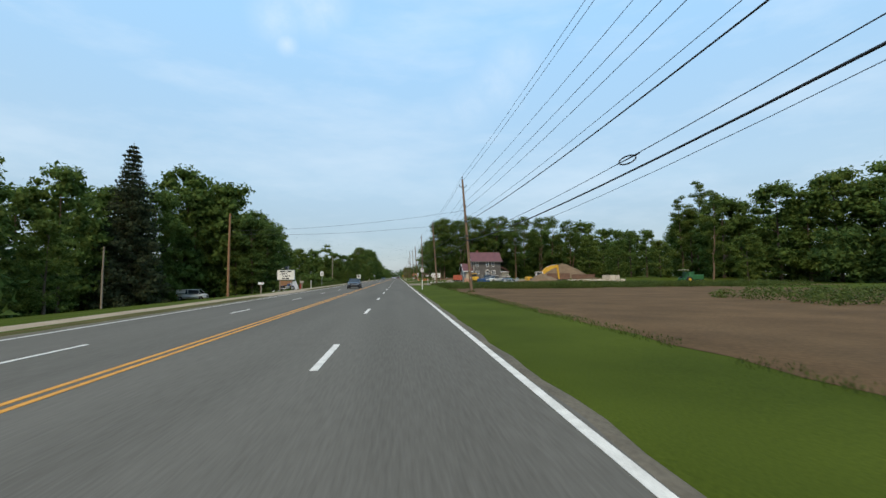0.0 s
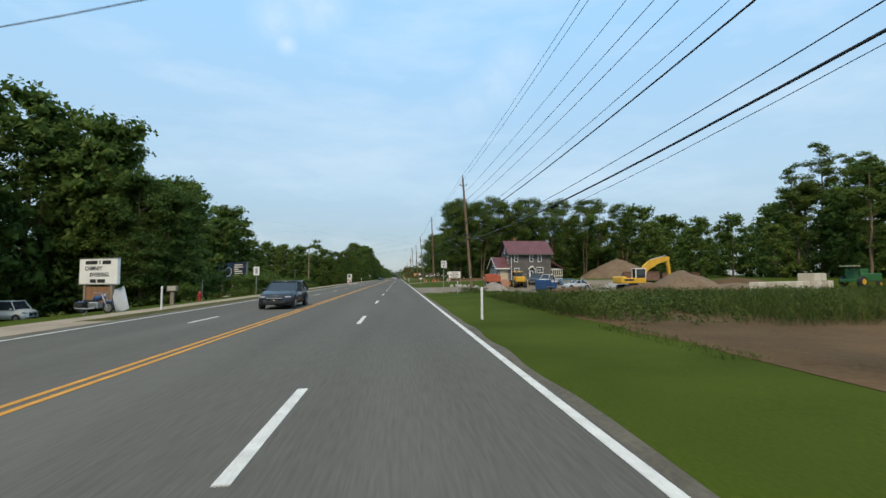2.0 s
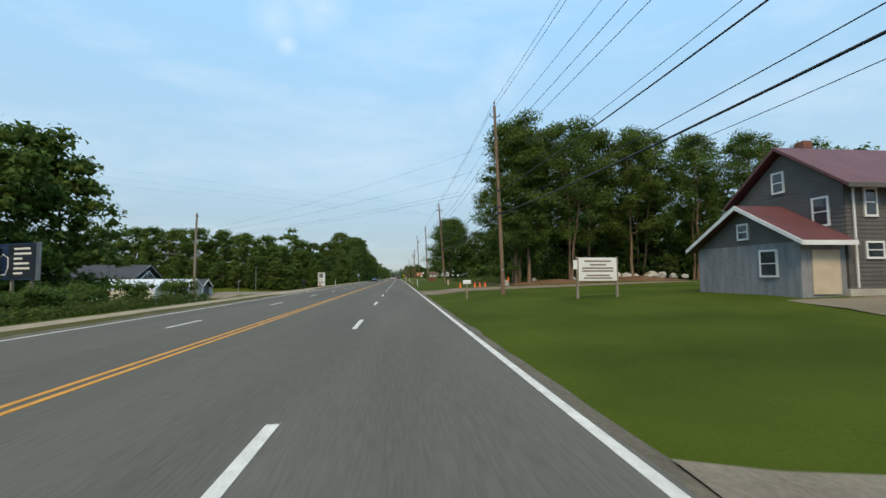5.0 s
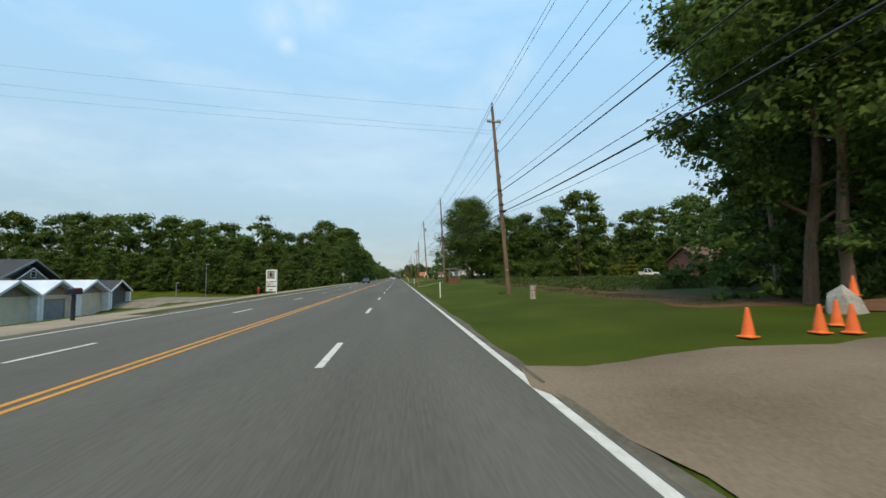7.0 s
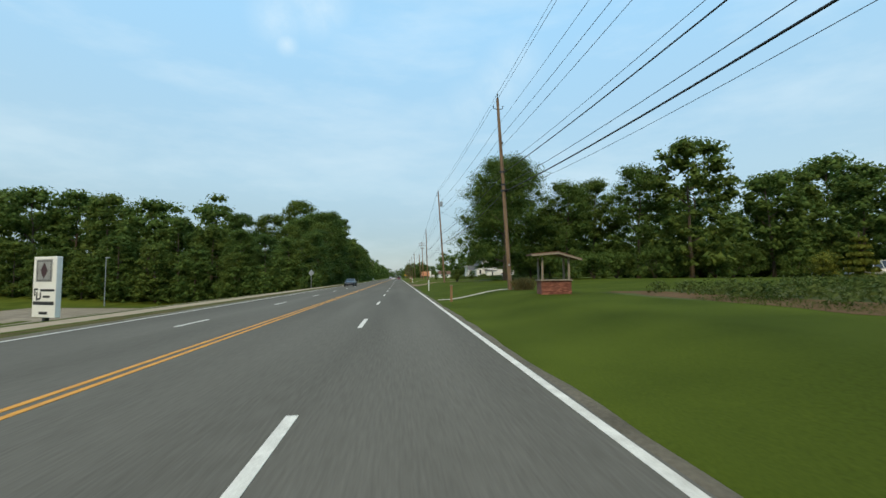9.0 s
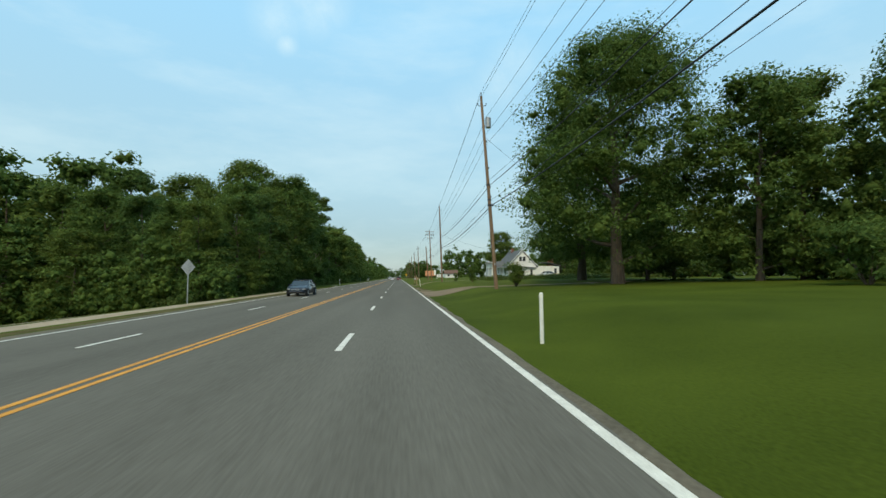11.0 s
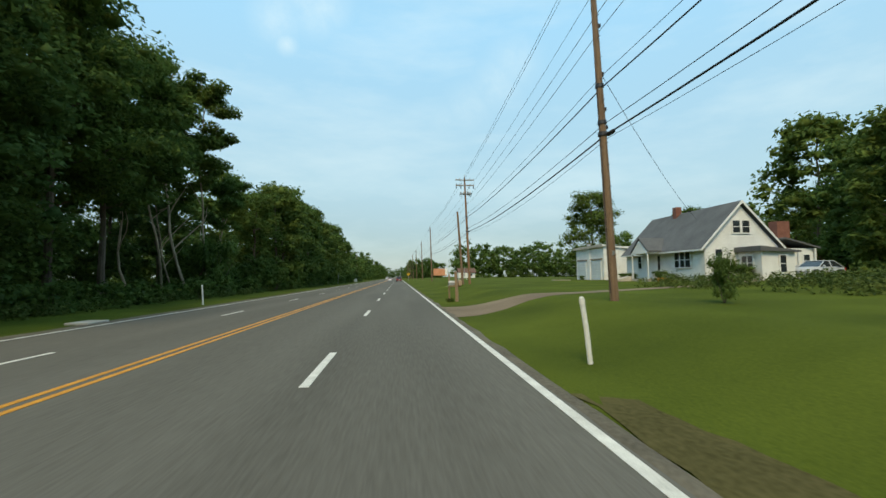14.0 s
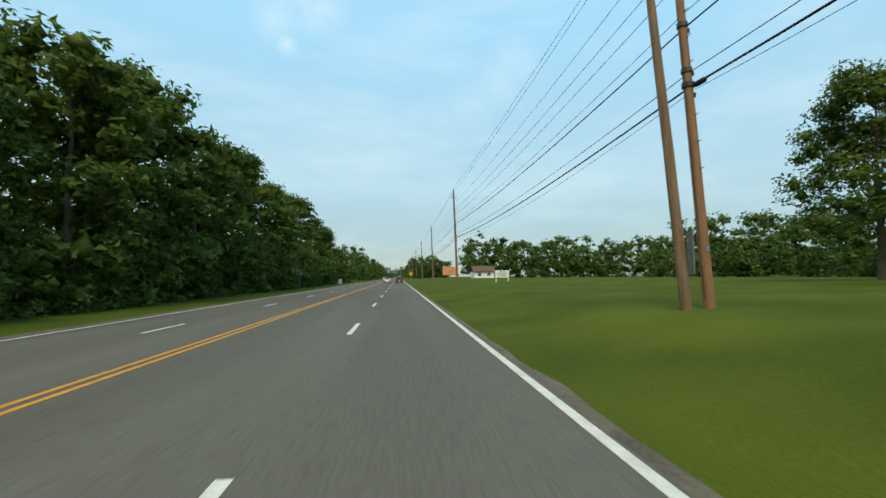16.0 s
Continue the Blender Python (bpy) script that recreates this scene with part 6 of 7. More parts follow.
part("rail", boxes((-1.3, 1.4, -0.32, -0.2, 0.82, 0.92), (-1.3, 1.4, -0.6, 0.4, 0.1, 0.2)), SKY_BLUE, rack)
reel = thing("hose_reel", "grey round cable reel standing in the yard", "reel", on_ground(31.3, 112.5, 20))
part("hoop", tube([(0.55 * math.cos(k * 0.3927), 0, 0.6 + 0.55 * math.sin(k * 0.3927)) for k in range(17)], 0.06, 6), METAL, reel)
part("hub", tube([(0, -0.25, 0.6), (0, 0.25, 0.6)], 0.2, 10), METAL, reel)
tractor = thing("combine", "green farm machine parked at the field's far edge", "tractor", on_ground(74, 104, 10))
GREEN = surface("machine_green", (0.02, 0.09, 0.03), (0.04, 0.15, 0.05), 1.5, 0.5)
part("body", boxes((-1.5, 3.2, -1.2, 1.2, 0.9, 2.2), bevel=0.12), GREEN, tractor)
part("hopper", boxes((-1.5, 0.3, -1.1, 1.1, 2.1, 2.9), bevel=0.1), GREEN, tractor)
part("canopy", boxes((-3.0, -1.4, -1.0, 1.0, 3.3, 3.42), bevel=0.03), surface("cream_canopy", (0.5, 0.46, 0.3), (0.62, 0.58, 0.42), 1, 0.6), tractor)
for x in (-2.9, -1.5):
    part("canopy_post", boxes((x - 0.04, x + 0.04, -0.9, -0.82, 1.2, 3.3)), DARK_METAL, tractor)
part("seat_deck", boxes((-3.0, -1.4, -1.0, 1.0, 0.8, 1.3), bevel=0.05), GREEN, tractor)
for x, r in ((-1.6, 0.85), (2.2, 0.5)):
    for y in (-1.3, 1.3):
        ty = part("wheel", tube([(x, y - 0.22, r), (x, y + 0.22, r)], r, 18), RUBBER, tractor)
        part("rim", tube([(x, y - 0.24, r), (x, y + 0.24, r)], r * 0.55, 12), YELLOW, ty)
for x, y, s in ((20.2, 112.4, 0), (33.5, 108.0, 30), (27.2, 97.0, 80)):
    pl = thing("pallet", "stacked weathered timber planks on the ground", "planks", on_ground(x, y, s))
    for k in range(6):
        part("plank", boxes((-1.3, 1.3, -0.45 + k * 0.16, -0.32 + k * 0.16, 0.08, 0.13), bevel=0.006), GREY_WOOD, pl)
    for k in (-1, 0, 1):
        part("bearer", boxes((k - 0.05, k + 0.05, -0.45, 0.48, 0, 0.08)), GREY_WOOD, pl)
ladder = thing("ladder", "aluminium stepladder standing by the grey house", "ladder", on_ground(23.6, 120.6, 0))
for s in (-1, 1):
    part("rail", tube([(s * 0.25, 0, 0), (s * 0.18, 0.25, 1.5)], 0.025, 5), METAL, ladder)
    part("rail", tube([(s * 0.25, 0.6, 0), (s * 0.18, 0.28, 1.5)], 0.02, 5), METAL, ladder)
for k in range(4):
    part("tread", boxes((-0.22, 0.22, 0.04 + k * 0.05, 0.12 + k * 0.05, 0.3 + k * 0.33, 0.33 + k * 0.33)), METAL, ladder)
sheet_stack = solid("board_stack", boxes((-0.45, 0.45, -0.04, 0.04, 0, 1.25), (0.52, 0.95, 0.0, 0.06, 0, 1.1), bevel=0.01), surface("pink_board", (0.4, 0.22, 0.16), (0.52, 0.32, 0.24), 1.5, 0.8), "pinkish boards leaning beside the dump truck", "boards", on_ground(17.6, 112.6, 8))
# ---------------------------------------------------------------- signs and posts on the right verge
speed = thing("speed_sign", "white speed limit sign on a galvanised post", "sign", pose(4.7, 86.8, ground_z(4.7, 86.8) + 0.36, 0, 1.5, 2))
part("post", boxes((-0.03, 0.03, 0.02, 0.05, -0.7, 3.0)), METAL, speed)
plate = part("plate", boxes((-0.3, 0.3, -0.008, 0.012, 2.22, 2.98), bevel=0.004), SIGN_WHITE, speed)
part("border", boxes((-0.275, 0.275, -0.012, -0.008, 2.94, 2.952), (-0.275, 0.275, -0.012, -0.008, 2.248, 2.26), (-0.275, -0.263, -0.012, -0.008, 2.26, 2.94), (0.263, 0.275, -0.012, -0.008, 2.26, 2.94)), SIGN_BLACK, plate)
lettering("SPEED", 0.155, Matrix.Translation((0, -0.012, 2.78)) @ FACE_S, SIGN_BLACK, plate)
lettering("LIMIT", 0.155, Matrix.Translation((0, -0.012, 2.62)) @ FACE_S, SIGN_BLACK, plate)
lettering("45", 0.36, Matrix.Translation((0, -0.012, 2.30)) @ FACE_S, SIGN_BLACK, plate)


def marker(x, y, label, h=1.25, r=0.05, material=None, lean=0.0):
    ob = thing("marker_post", label, "post", pose(x, y, ground_z(x, y)), "marker posts along the verges")
    part("post", tube([(0, 0, -0.2), (lean * 0.5, 0, h * 0.5), (lean, 0, h - 0.03), (lean, 0, h)], [r, r, r, r * 0.6], 8), material or WHITE, ob)
    part("cap_band", tube([(lean * 0.93, 0, h - 0.14), (lean * 0.97, 0, h - 0.06)], r * 1.08, 8), SIGN_WHITE, ob)
    return ob


for x, y, lean in ((3.2, 57.7, 0.0), (3.3, 180.3, -0.04), (3.55, 301.7, -0.16), (-12.25, 322.75, -0.1), (-12.73, 65.9, 0.0), (-12.7, 193.3, 0.02), (3.4, 240, 0)):
    marker(x, y, "white plastic utility marker post in the grass", lean=lean)
marker(5.6, 82.2, "grey-blue plastic marker pipe in the grass", 1.2, 0.055, surface("grey_plastic", (0.22, 0.26, 0.3), (0.36, 0.4, 0.44), 2, 0.5))
ped = thing("pedestal", "weathered white cable pedestal with red paint marks on the lawn", "utility box", pose(7.6, 170.2, ground_z(7.6, 170.2)))
part("box", boxes((-0.14, 0.14, -0.13, 0.13, -0.1, 0.78), bevel=0.02), CONCRETE, ped)
part("cap", boxes((-0.15, 0.15, -0.14, 0.14, 0.76, 0.81), bevel=0.01), DARK_METAL, ped)
part("band", boxes((-0.144, 0.144, -0.134, 0.134, 0.46, 0.485)), DARK_METAL, ped)
for x, z0, z1, m in ((-0.08, 0.04, 0.3, DARK_METAL), (0.04, 0.5, 0.74, LAMP_RED), (0.1, 0.1, 0.7, LAMP_RED)):
    part("painted_mark", boxes((x - 0.015, x + 0.015, -0.136, -0.13, z0, z1)), m, ped)

board = thing("yard_sign", "painted white company board on timber posts", "sign", pose(11.1, 127.0, ground_z(11.1, 127), 0, 0, 4))
for x in (-1.2, 1.2):
    part("post", boxes((x - 0.06, x + 0.06, -0.06, 0.06, -0.3, 2.3), bevel=0.008), GREY_WOOD, board)
pn = part("panel", boxes((-1.15, 1.15, -0.1, -0.062, 0.95, 2.25), bevel=0.006), SIGN_WHITE, board)
for z, w in ((2.05, 0.8), (1.85, 0.5), (1.66, 0.95), (1.5, 0.95), (1.25, 0.7), (1.1, 0.85)):
    part("text_bar", boxes((-w, w, -0.106, -0.1, z - 0.045, z + 0.045)), GREY_WOOD, pn)
part("side_panel", boxes((-1.45, -1.22, -0.08, -0.05, 1.6, 2.1), bevel=0.004), SIGN_WHITE, board)


def mailbox(x, y, turn, box_mat, post_mat, label, post_h=1.05):
    ob = thing("mailbox", label, "mailbox", pose(x, y, ground_z(x, y), 0, 0, turn))
    part("post", boxes((-0.06, 0.06, -0.06, 0.06, -0.3, post_h), bevel=0.01), post_mat, ob)
    arch = [(-0.11, 0), (0.11, 0), (0.11, 0.16)] + [(0.11 * math.cos(a), 0.16 + 0.1 * math.sin(a)) for a in (0.5, 1.0, 1.57, 2.14, 2.64)] + [(-0.11, 0.16)]
    bx = part("box", prism([(a, b + post_h) for a, b in arch], 0.52, "y", -0.26), box_mat, ob)
    part("door", prism([(a * 1.05, b * 1.03 + post_h) for a, b in arch], 0.02, "y", -0.285), box_mat, bx)
    part("flag", boxes((0.112, 0.125, 0.0, 0.16, post_h + 0.18, post_h + 0.24)), LAMP_RED, bx)
    return ob


mailbox(4.7, 133.5, 80, WHITE, GREY_WOOD, "white mailbox on a wooden post beside the lawn")
mailbox(-12.95, 165.0, -30, DARK_METAL, DARK_METAL, "dark metal mailbox on a wooden post beside the sidewalk", 1.05)
mailbox(-14.75, 49.1, -80, WHITE, GREY_WOOD, "white mailbox on a thick wooden post", 1.0)
tanbox = thing("mailbox", "tan boxed mailbox on a square post", "mailbox", pose(-15.5, 72.7, ground_z(-15.5, 72.7), 0, 0, 10))
part("post", boxes((-0.11, 0.11, -0.11, 0.11, -0.3, 0.95), bevel=0.01), GREY_WOOD, tanbox)
part("box", boxes((-0.3, 0.3, -0.2, 0.2, 0.92, 1.3), bevel=0.03), GREY_WOOD, tanbox)
part("door", boxes((-0.24, 0.24, -0.215, -0.2, 0.97, 1.25), bevel=0.004), CONCRETE, tanbox)
pair = thing("mailbox", "grey mailbox hung between two stout wooden posts", "mailbox", pose(3.75, 322.3, ground_z(3.75, 322.3)))
POST_WOOD = surface("split_post_wood", (0.17, 0.105, 0.06), (0.38, 0.265, 0.165), 2.5, 0.85, 0.6, fine=22, stretch_xyz=(4, 4, 0.4))
part("post", tube([(0.02, -0.33, -0.3), (0.01, -0.33, 0.4), (-0.03, -0.32, 1.2), (-0.06, -0.31, 1.9), (-0.065, -0.31, 1.96)], [0.115, 0.11, 0.1, 0.095, 0.07], 9), POST_WOOD, pair)
part("post", tube([(-0.43, 0.0, -0.3), (-0.45, 0.01, 0.8), (-0.46, 0.01, 1.76), (-0.46, 0.01, 1.8)], [0.06, 0.058, 0.055, 0.04], 8), POST_WOOD, pair)
part("arm", boxes((-0.5, 0.34, -0.2, -0.11, 0.96, 1.04), bevel=0.01), POST_WOOD, pair)
bx = part("box", prism([(-0.12, 1.06), (0.12, 1.06), (0.12, 1.24), (0.085, 1.31), (0.0, 1.345), (-0.085, 1.31), (-0.12, 1.24)], 0.6, "x", -0.5), METAL, pair, "dented grey metal box, door ajar")
# black plate on the closed end paints the shaded inside of the box
part("mouth", boxes((-0.505, -0.5, -0.1, 0.1, 1.08, 1.25)), SIGN_BLACK, bx)
part("door", prism([(-0.5, 1.05), (-0.68, 0.99), (-0.68, 0.975), (-0.5, 1.03)], 0.24, "y", -0.12), METAL, bx)
part("newspaper_box", boxes((0.12, 0.34, -0.3, 0.12, 1.02, 1.4), bevel=0.03), surface("tan_plastic", (0.3, 0.2, 0.13), (0.46, 0.33, 0.22), 2, 0.6), pair)
weeds("weeds", "tuft of weeds at the mailbox posts", 61, [(3.1, 3.6, 322.0, 322.7)], 260, 0.35)
weeds("ornamental_grass", "tawny clump of ornamental grass beside the pole", 63, [(7.9, 9.2, 217.8, 219.0)], 900, 1.0, leafy("straw_grass", (0.09, 0.08, 0.03), (0.24, 0.2, 0.09)))
weeds("weeds", "weeds round the utility poles", 64, [(7.0, 7.8, 175.8, 176.4), (7.2, 8.0, 44.4, 45.2)], 200, 0.3)

for x, y, z in ((7.24, 154.5, None), (9.0, 154.6, None), (9.55, 154.4, None), (10.4, 155.5, None), (13.95, 158.15, 1.0)):
    base = ground_z(x, y) + 0.03 if z is None else z
    cone = thing("traffic_cone", "orange traffic cone on the grass by the drive" if z is None else "orange traffic cone set on top of a boulder", "cone", pose(x, y, base, 0, 0, x * 40), "traffic cones by the drive")
    part("body", tube([(0, 0, 0.02), (0, 0, 0.06), (0, 0, 0.6), (0, 0, 0.62)], [0.15, 0.13, 0.035, 0.025], 14), ORANGE, cone)
    part("base", boxes((-0.16, 0.16, -0.16, 0.16, 0, 0.035), bevel=0.01), ORANGE, cone)

well = thing("well_house", "brick wishing well with a shingled lean-to roof", "well", pose(8.5, 212.3, ground_z(8.5, 212.3), 0, 0, -6) @ Matrix.Diagonal((0.86, 0.86, 0.86, 1)))
part("base", boxes((-0.95, 0.95, -0.7, 0.7, -0.1, 0.85)), BRICK, well)
BRICKS = surface("well_bricks", (0.16, 0.055, 0.035), (0.32, 0.125, 0.08), 3.0, 0.9, 0.3, each=0.6)
brick_mesh = None
for r in range(11):
    for k in range(9):
        x = -0.95 + k * 0.218 + (0.105 if r % 2 else 0)
        if x > 0.85:
            continue
        if brick_mesh is None:
            br = part("brick", boxes((0, 0.2, -0.02, 0.0, 0, 0.066), bevel=0.004), BRICKS, well)
            brick_mesh = br.data
        else:
            br = new("brick", brick_mesh)
            br.parent = well
        br.location = (x, -0.7, -0.03 + r * 0.08)
part("coping", boxes((-1.05, 1.05, -0.8, 0.8, 0.85, 0.93), bevel=0.015), GREY_WOOD, well)
for x in (-0.85, 0.85):
    for y in (-0.6, 0.6):
        part("post", boxes((x - 0.06, x + 0.06, y - 0.06, y + 0.06, 0.9, 2.35), bevel=0.008), GREY_WOOD, well)
part("roof", prism(((-1.6, 2.5), (0.1, 2.62), (1.6, 2.2), (1.6, 2.28), (0.1, 2.74), (-1.6, 2.6)), 1.9, "y", -0.95), ROOF_BROWN, well)
part("fascia", prism(((-1.6, 2.42), (0.1, 2.55), (1.6, 2.13), (1.6, 2.24), (0.1, 2.68), (-1.6, 2.55)), 0.05, "y", -1.0), GREY_WOOD, well)
patch("path", ((2.6, 219.3), (2.6, 220.1), (9.0, 220.7), (9.0, 219.9)), CONCRETE, "narrow concrete path across the lawn", 0.035, 0.8, 0.08)
wp = thing("wooden_post", "short square wooden post in the verge", "post", pose(3.3, 217.2, ground_z(3.3, 217.2)))
part("post", boxes((-0.07, 0.07, -0.07, 0.07, -0.2, 1.05), bevel=0.01), NEW_POLE, wp)
part("cap", boxes((-0.09, 0.09, -0.09, 0.09, 1.05, 1.1)), GREY_WOOD, wp)

# ---------------------------------------------------------------- brick house
BZ = ground_z(48, 218)
brick_house = thing("house", "single-storey brick house with brown shingle roof", "house", pose(10.3, 4.8, BZ + 0.3))
part("wall", boxes((44, 60, 214, 224, -0.4, 2.7)), BRICK, brick_house)
part("gable", prism(((214, 2.7), (224, 2.7), (219, 5.3)), 0.3, "x", 44.0), BRICK, brick_house)
part("roof", prism(((213.4, 2.5), (219, 5.35), (224.6, 2.5), (224.6, 2.68), (219, 5.55), (213.4, 2.68)), 17.2, "x", 43.4), ROOF_BROWN, brick_house)
part("fascia", boxes((43.4, 60.6, 213.34, 213.42, 2.42, 2.68)), GREY_WOOD, brick_house)
part("porch_gable", prism(((47.0, 2.6), (50.5, 4.9), (54.0, 2.6)), 2.2, "y", 211.8), BRICK, brick_house)
part("porch_roof", prism(((46.6, 2.35), (50.5, 4.95), (54.4, 2.35), (54.4, 2.5), (50.5, 5.12), (46.6, 2.5)), 4.8, "y", 211.4), ROOF_BROWN, brick_house)
part("porch_wall", boxes((47.2, 53.8, 211.9, 214, -0.3, 2.6)), BRICK, brick_house)
part("chimney", boxes((53, 53.9, 219, 219.8, 4.6, 6.2), bevel=0.02), CONCRETE, brick_house)
window(brick_house, "-y", 211.9, 49.6, 51.4, 0.9, 2.1, cols=2)
window(brick_house, "-y", 214.0, 56, 57.5, 0.9, 2.1, cols=2)
window(brick_house, "-x", 44.0, 217.5, 218.7, 0.9, 2.1, trim=GREY_WOOD)
GOLD_LEAF = leafy("golden_leaves", (0.07, 0.085, 0.012), (0.24, 0.25, 0.045))
yellow_cone = stand(conifer("cypress", "small yellow-green conical evergreen beside the drive", 71, 4.6, 1.3, 2600, GOLD_LEAF), 45.2, 227)
stand(bush("shrub", "yellow-green leafy garden shrub beside the drive", 78, 3.0, 1.7, 1500, 0.26, GOLD_LEAF), 42.7, 228.7)
again(shrub, 56.0, 216.0, 1.4, 80, 1.0, "dark shrub against the brick house")
again(shrub, 60.5, 215.0, 1.7, 120, 1.2, "dark shrub against the brick house")

# ---------------------------------------------------------------- white house, garage
WZ = ground_z(25, 330)
wh = thing("house", "small white clapboard house with grey shingle roof", "house", pose(0, 0, WZ))
X0, X1, Y0, Y1, EAVE, TOP = 24.9, 31.5, 327.0, 339.2, 2.85, 6.5
XM = (X0 + X1) / 2
part("foundation", boxes((X0 + 0.05, X1 - 0.05, Y0 + 0.05, Y1 - 0.05, -0.6, 0.3)), CONCRETE, wh)
part("wall", boxes((X0, X1, Y0, Y1, 0.2, EAVE)), WHITE, wh)
part("gable_wall", prism(((X0, EAVE), (X1, EAVE), (XM, TOP - 0.2)), Y1 - Y0, "y", Y0), WHITE, wh)
bm = bmesh.new()
slope = (X1 - X0) / 2 / (TOP - 0.2 - EAVE)
lap_siding(bm, lambda z: (X0, X1) if z < EAVE else (X0 + (z - EAVE) * slope, X1 - (z - EAVE) * slope), 0.25, TOP - 0.3, 0.2, "-y", Y0)
lap_siding(bm, lambda z: (Y0, Y1), 0.25, EAVE, 0.2, "-x", X0)
part("siding", bm, WHITE, wh, "white lapped boards")
part("roof", prism(((X0 - 0.45, EAVE - 0.3), (XM, TOP), (X1 + 0.45, EAVE - 0.3), (X1 + 0.45, EAVE - 0.15), (XM, TOP + 0.18), (X0 - 0.45, EAVE - 0.15)), Y1 - Y0 + 0.6, "y", Y0 - 0.3), ROOF_GREY, wh)
part("rake_board", prism(((X0 - 0.45, EAVE - 0.34), (XM, TOP - 0.05), (X1 + 0.45, EAVE - 0.34), (X1 + 0.45, EAVE - 0.14), (XM, TOP + 0.19), (X0 - 0.45, EAVE - 0.14)), 0.05, "y", Y0 - 0.35), WHITE, wh)
part("gutter", boxes((X0 - 0.52, X0 - 0.42, Y0 - 0.3, Y1 + 0.3, EAVE - 0.34, EAVE - 0.2)), WHITE, wh)
part("chimney", boxes((XM - 0.45, XM + 0.15, 334.6, 335.2, TOP - 0.5, TOP + 0.85), bevel=0.02), BRICK, wh)
window(wh, "-x", X0 - 0.03, 328.7, 330.8, 1.2, 2.5, cols=3)
window(wh, "-x", X0 - 0.03, 336.2, 336.8, 1.2, 2.45)
window(wh, "-x", X0 - 0.03, 333.0, 333.4, 1.0, 2.4)
window(wh, "-y", Y0 - 0.03, XM - 0.75, XM - 0.1, 4.0, 5.0)
window(wh, "-y", Y0 - 0.03, XM + 0.1, XM + 0.75, 4.0, 5.0)
window(wh, "-y", Y0 - 0.03, X0 + 0.9, X0 + 1.5, 1.4, 2.6)
part("door", boxes((X0 - 0.06, X0 + 0.02, 333.9, 334.8, 0.3, 2.3), bevel=0.01), WHITE, wh, "white front door")
part("porch_roof", prism(((332.3, 2.72), (333.85, 4.0), (335.4, 2.72), (335.4, 2.85), (333.85, 4.15), (332.3, 2.85)), 3.2, "x", X0 - 1.7), ROOF_GREY, wh)
part("porch_pediment", prism(((332.45, 2.7), (333.85, 3.9), (335.25, 2.7)), 0.06, "x", X0 - 1.65), WHITE, wh)
part("porch_beam", boxes((X0 - 1.68, X0 - 1.55, 332.4, 335.3, 2.58, 2.74), (X0 - 1.6, X0, 332.4, 332.5, 2.58, 2.72), (X0 - 1.6, X0, 335.2, 335.3, 2.58, 2.72)), WHITE, wh)
for y in (332.5, 335.2):
    part("porch_post", boxes((X0 - 1.66, X0 - 1.56, y - 0.05, y + 0.05, 0.1, 2.6), bevel=0.01), WHITE, wh)
part("porch_floor", boxes((X0 - 1.75, X0, 332.3, 335.4, -0.2, 0.18)), CONCRETE, wh)
part("entry_wing", boxes((27.8, 30.6, 324.6, Y0, -0.4, 2.35)), WHITE, wh)
part("entry_roof", prism(((27.5, 2.35), (30.9, 2.25), (30.9, 2.38), (27.5, 2.75)), 3.0, "y", 324.3), ROOF_GREY, wh)
window(wh, "-x", 27.78, 325.4, 326.5, 0.9, 2.0, cols=2)
window(wh, "-y", 324.57, 29.3, 29.8, 0.7, 2.0)
part("rear_wing", boxes((X1, 38.0, 330.0, 334.0, -0.4, 2.9)), WHITE, wh)
part("rear_roof", prism(((X1, 3.3), (34.9, 3.75), (38.35, 2.85), (38.35, 3.0), (34.9, 3.9), (X1, 3.45)), 4.6, "y", 329.7), ROOF_GREY, wh)
for x in (34.2, 36.2, 37.85):
    part("porch_post", boxes((x - 0.06, x + 0.06, 329.75, 329.87, -0.3, 2.9)), WHITE, wh)
window(wh, "-y", 329.97, 36.8, 37.4, 1.2, 2.3)
part("brick_stack", boxes((35.9, 37.2, 331.6, 332.6, 2.5, 5.6), bevel=0.02), BRICK, wh)
ramp = solid("ramp", prism(((0, 0), (1.9, 0), (1.9, 0.5), (0, 0.08)), 1.1, "y", 0), CONCRETE, "pale access ramp up to the porch", "ramp", pose(21.3, 335.3, ground_z(22, 335) + 0.02))
for k, (x, y, s) in enumerate(((23.9, 331.6, 0.42), (23.6, 335.9, 0.34), (24.0, 330.2, 0.3), (25.8, 326.2, 0.4), (26.8, 325.9, 0.55), (27.6, 325.6, 0.5), (24.2, 338.6, 0.35))):
    again(shrub, x, y, s, k * 60, 1.0, "rounded foundation shrub by the white house")
weeds("flowers", "bed of orange flowers before the white house", 65, [(23.3, 24.3, 327.8, 331.2)], 700, 0.5, leafy("orange_flowers", (0.3, 0.13, 0.01), (0.55, 0.26, 0.02), 0.2))

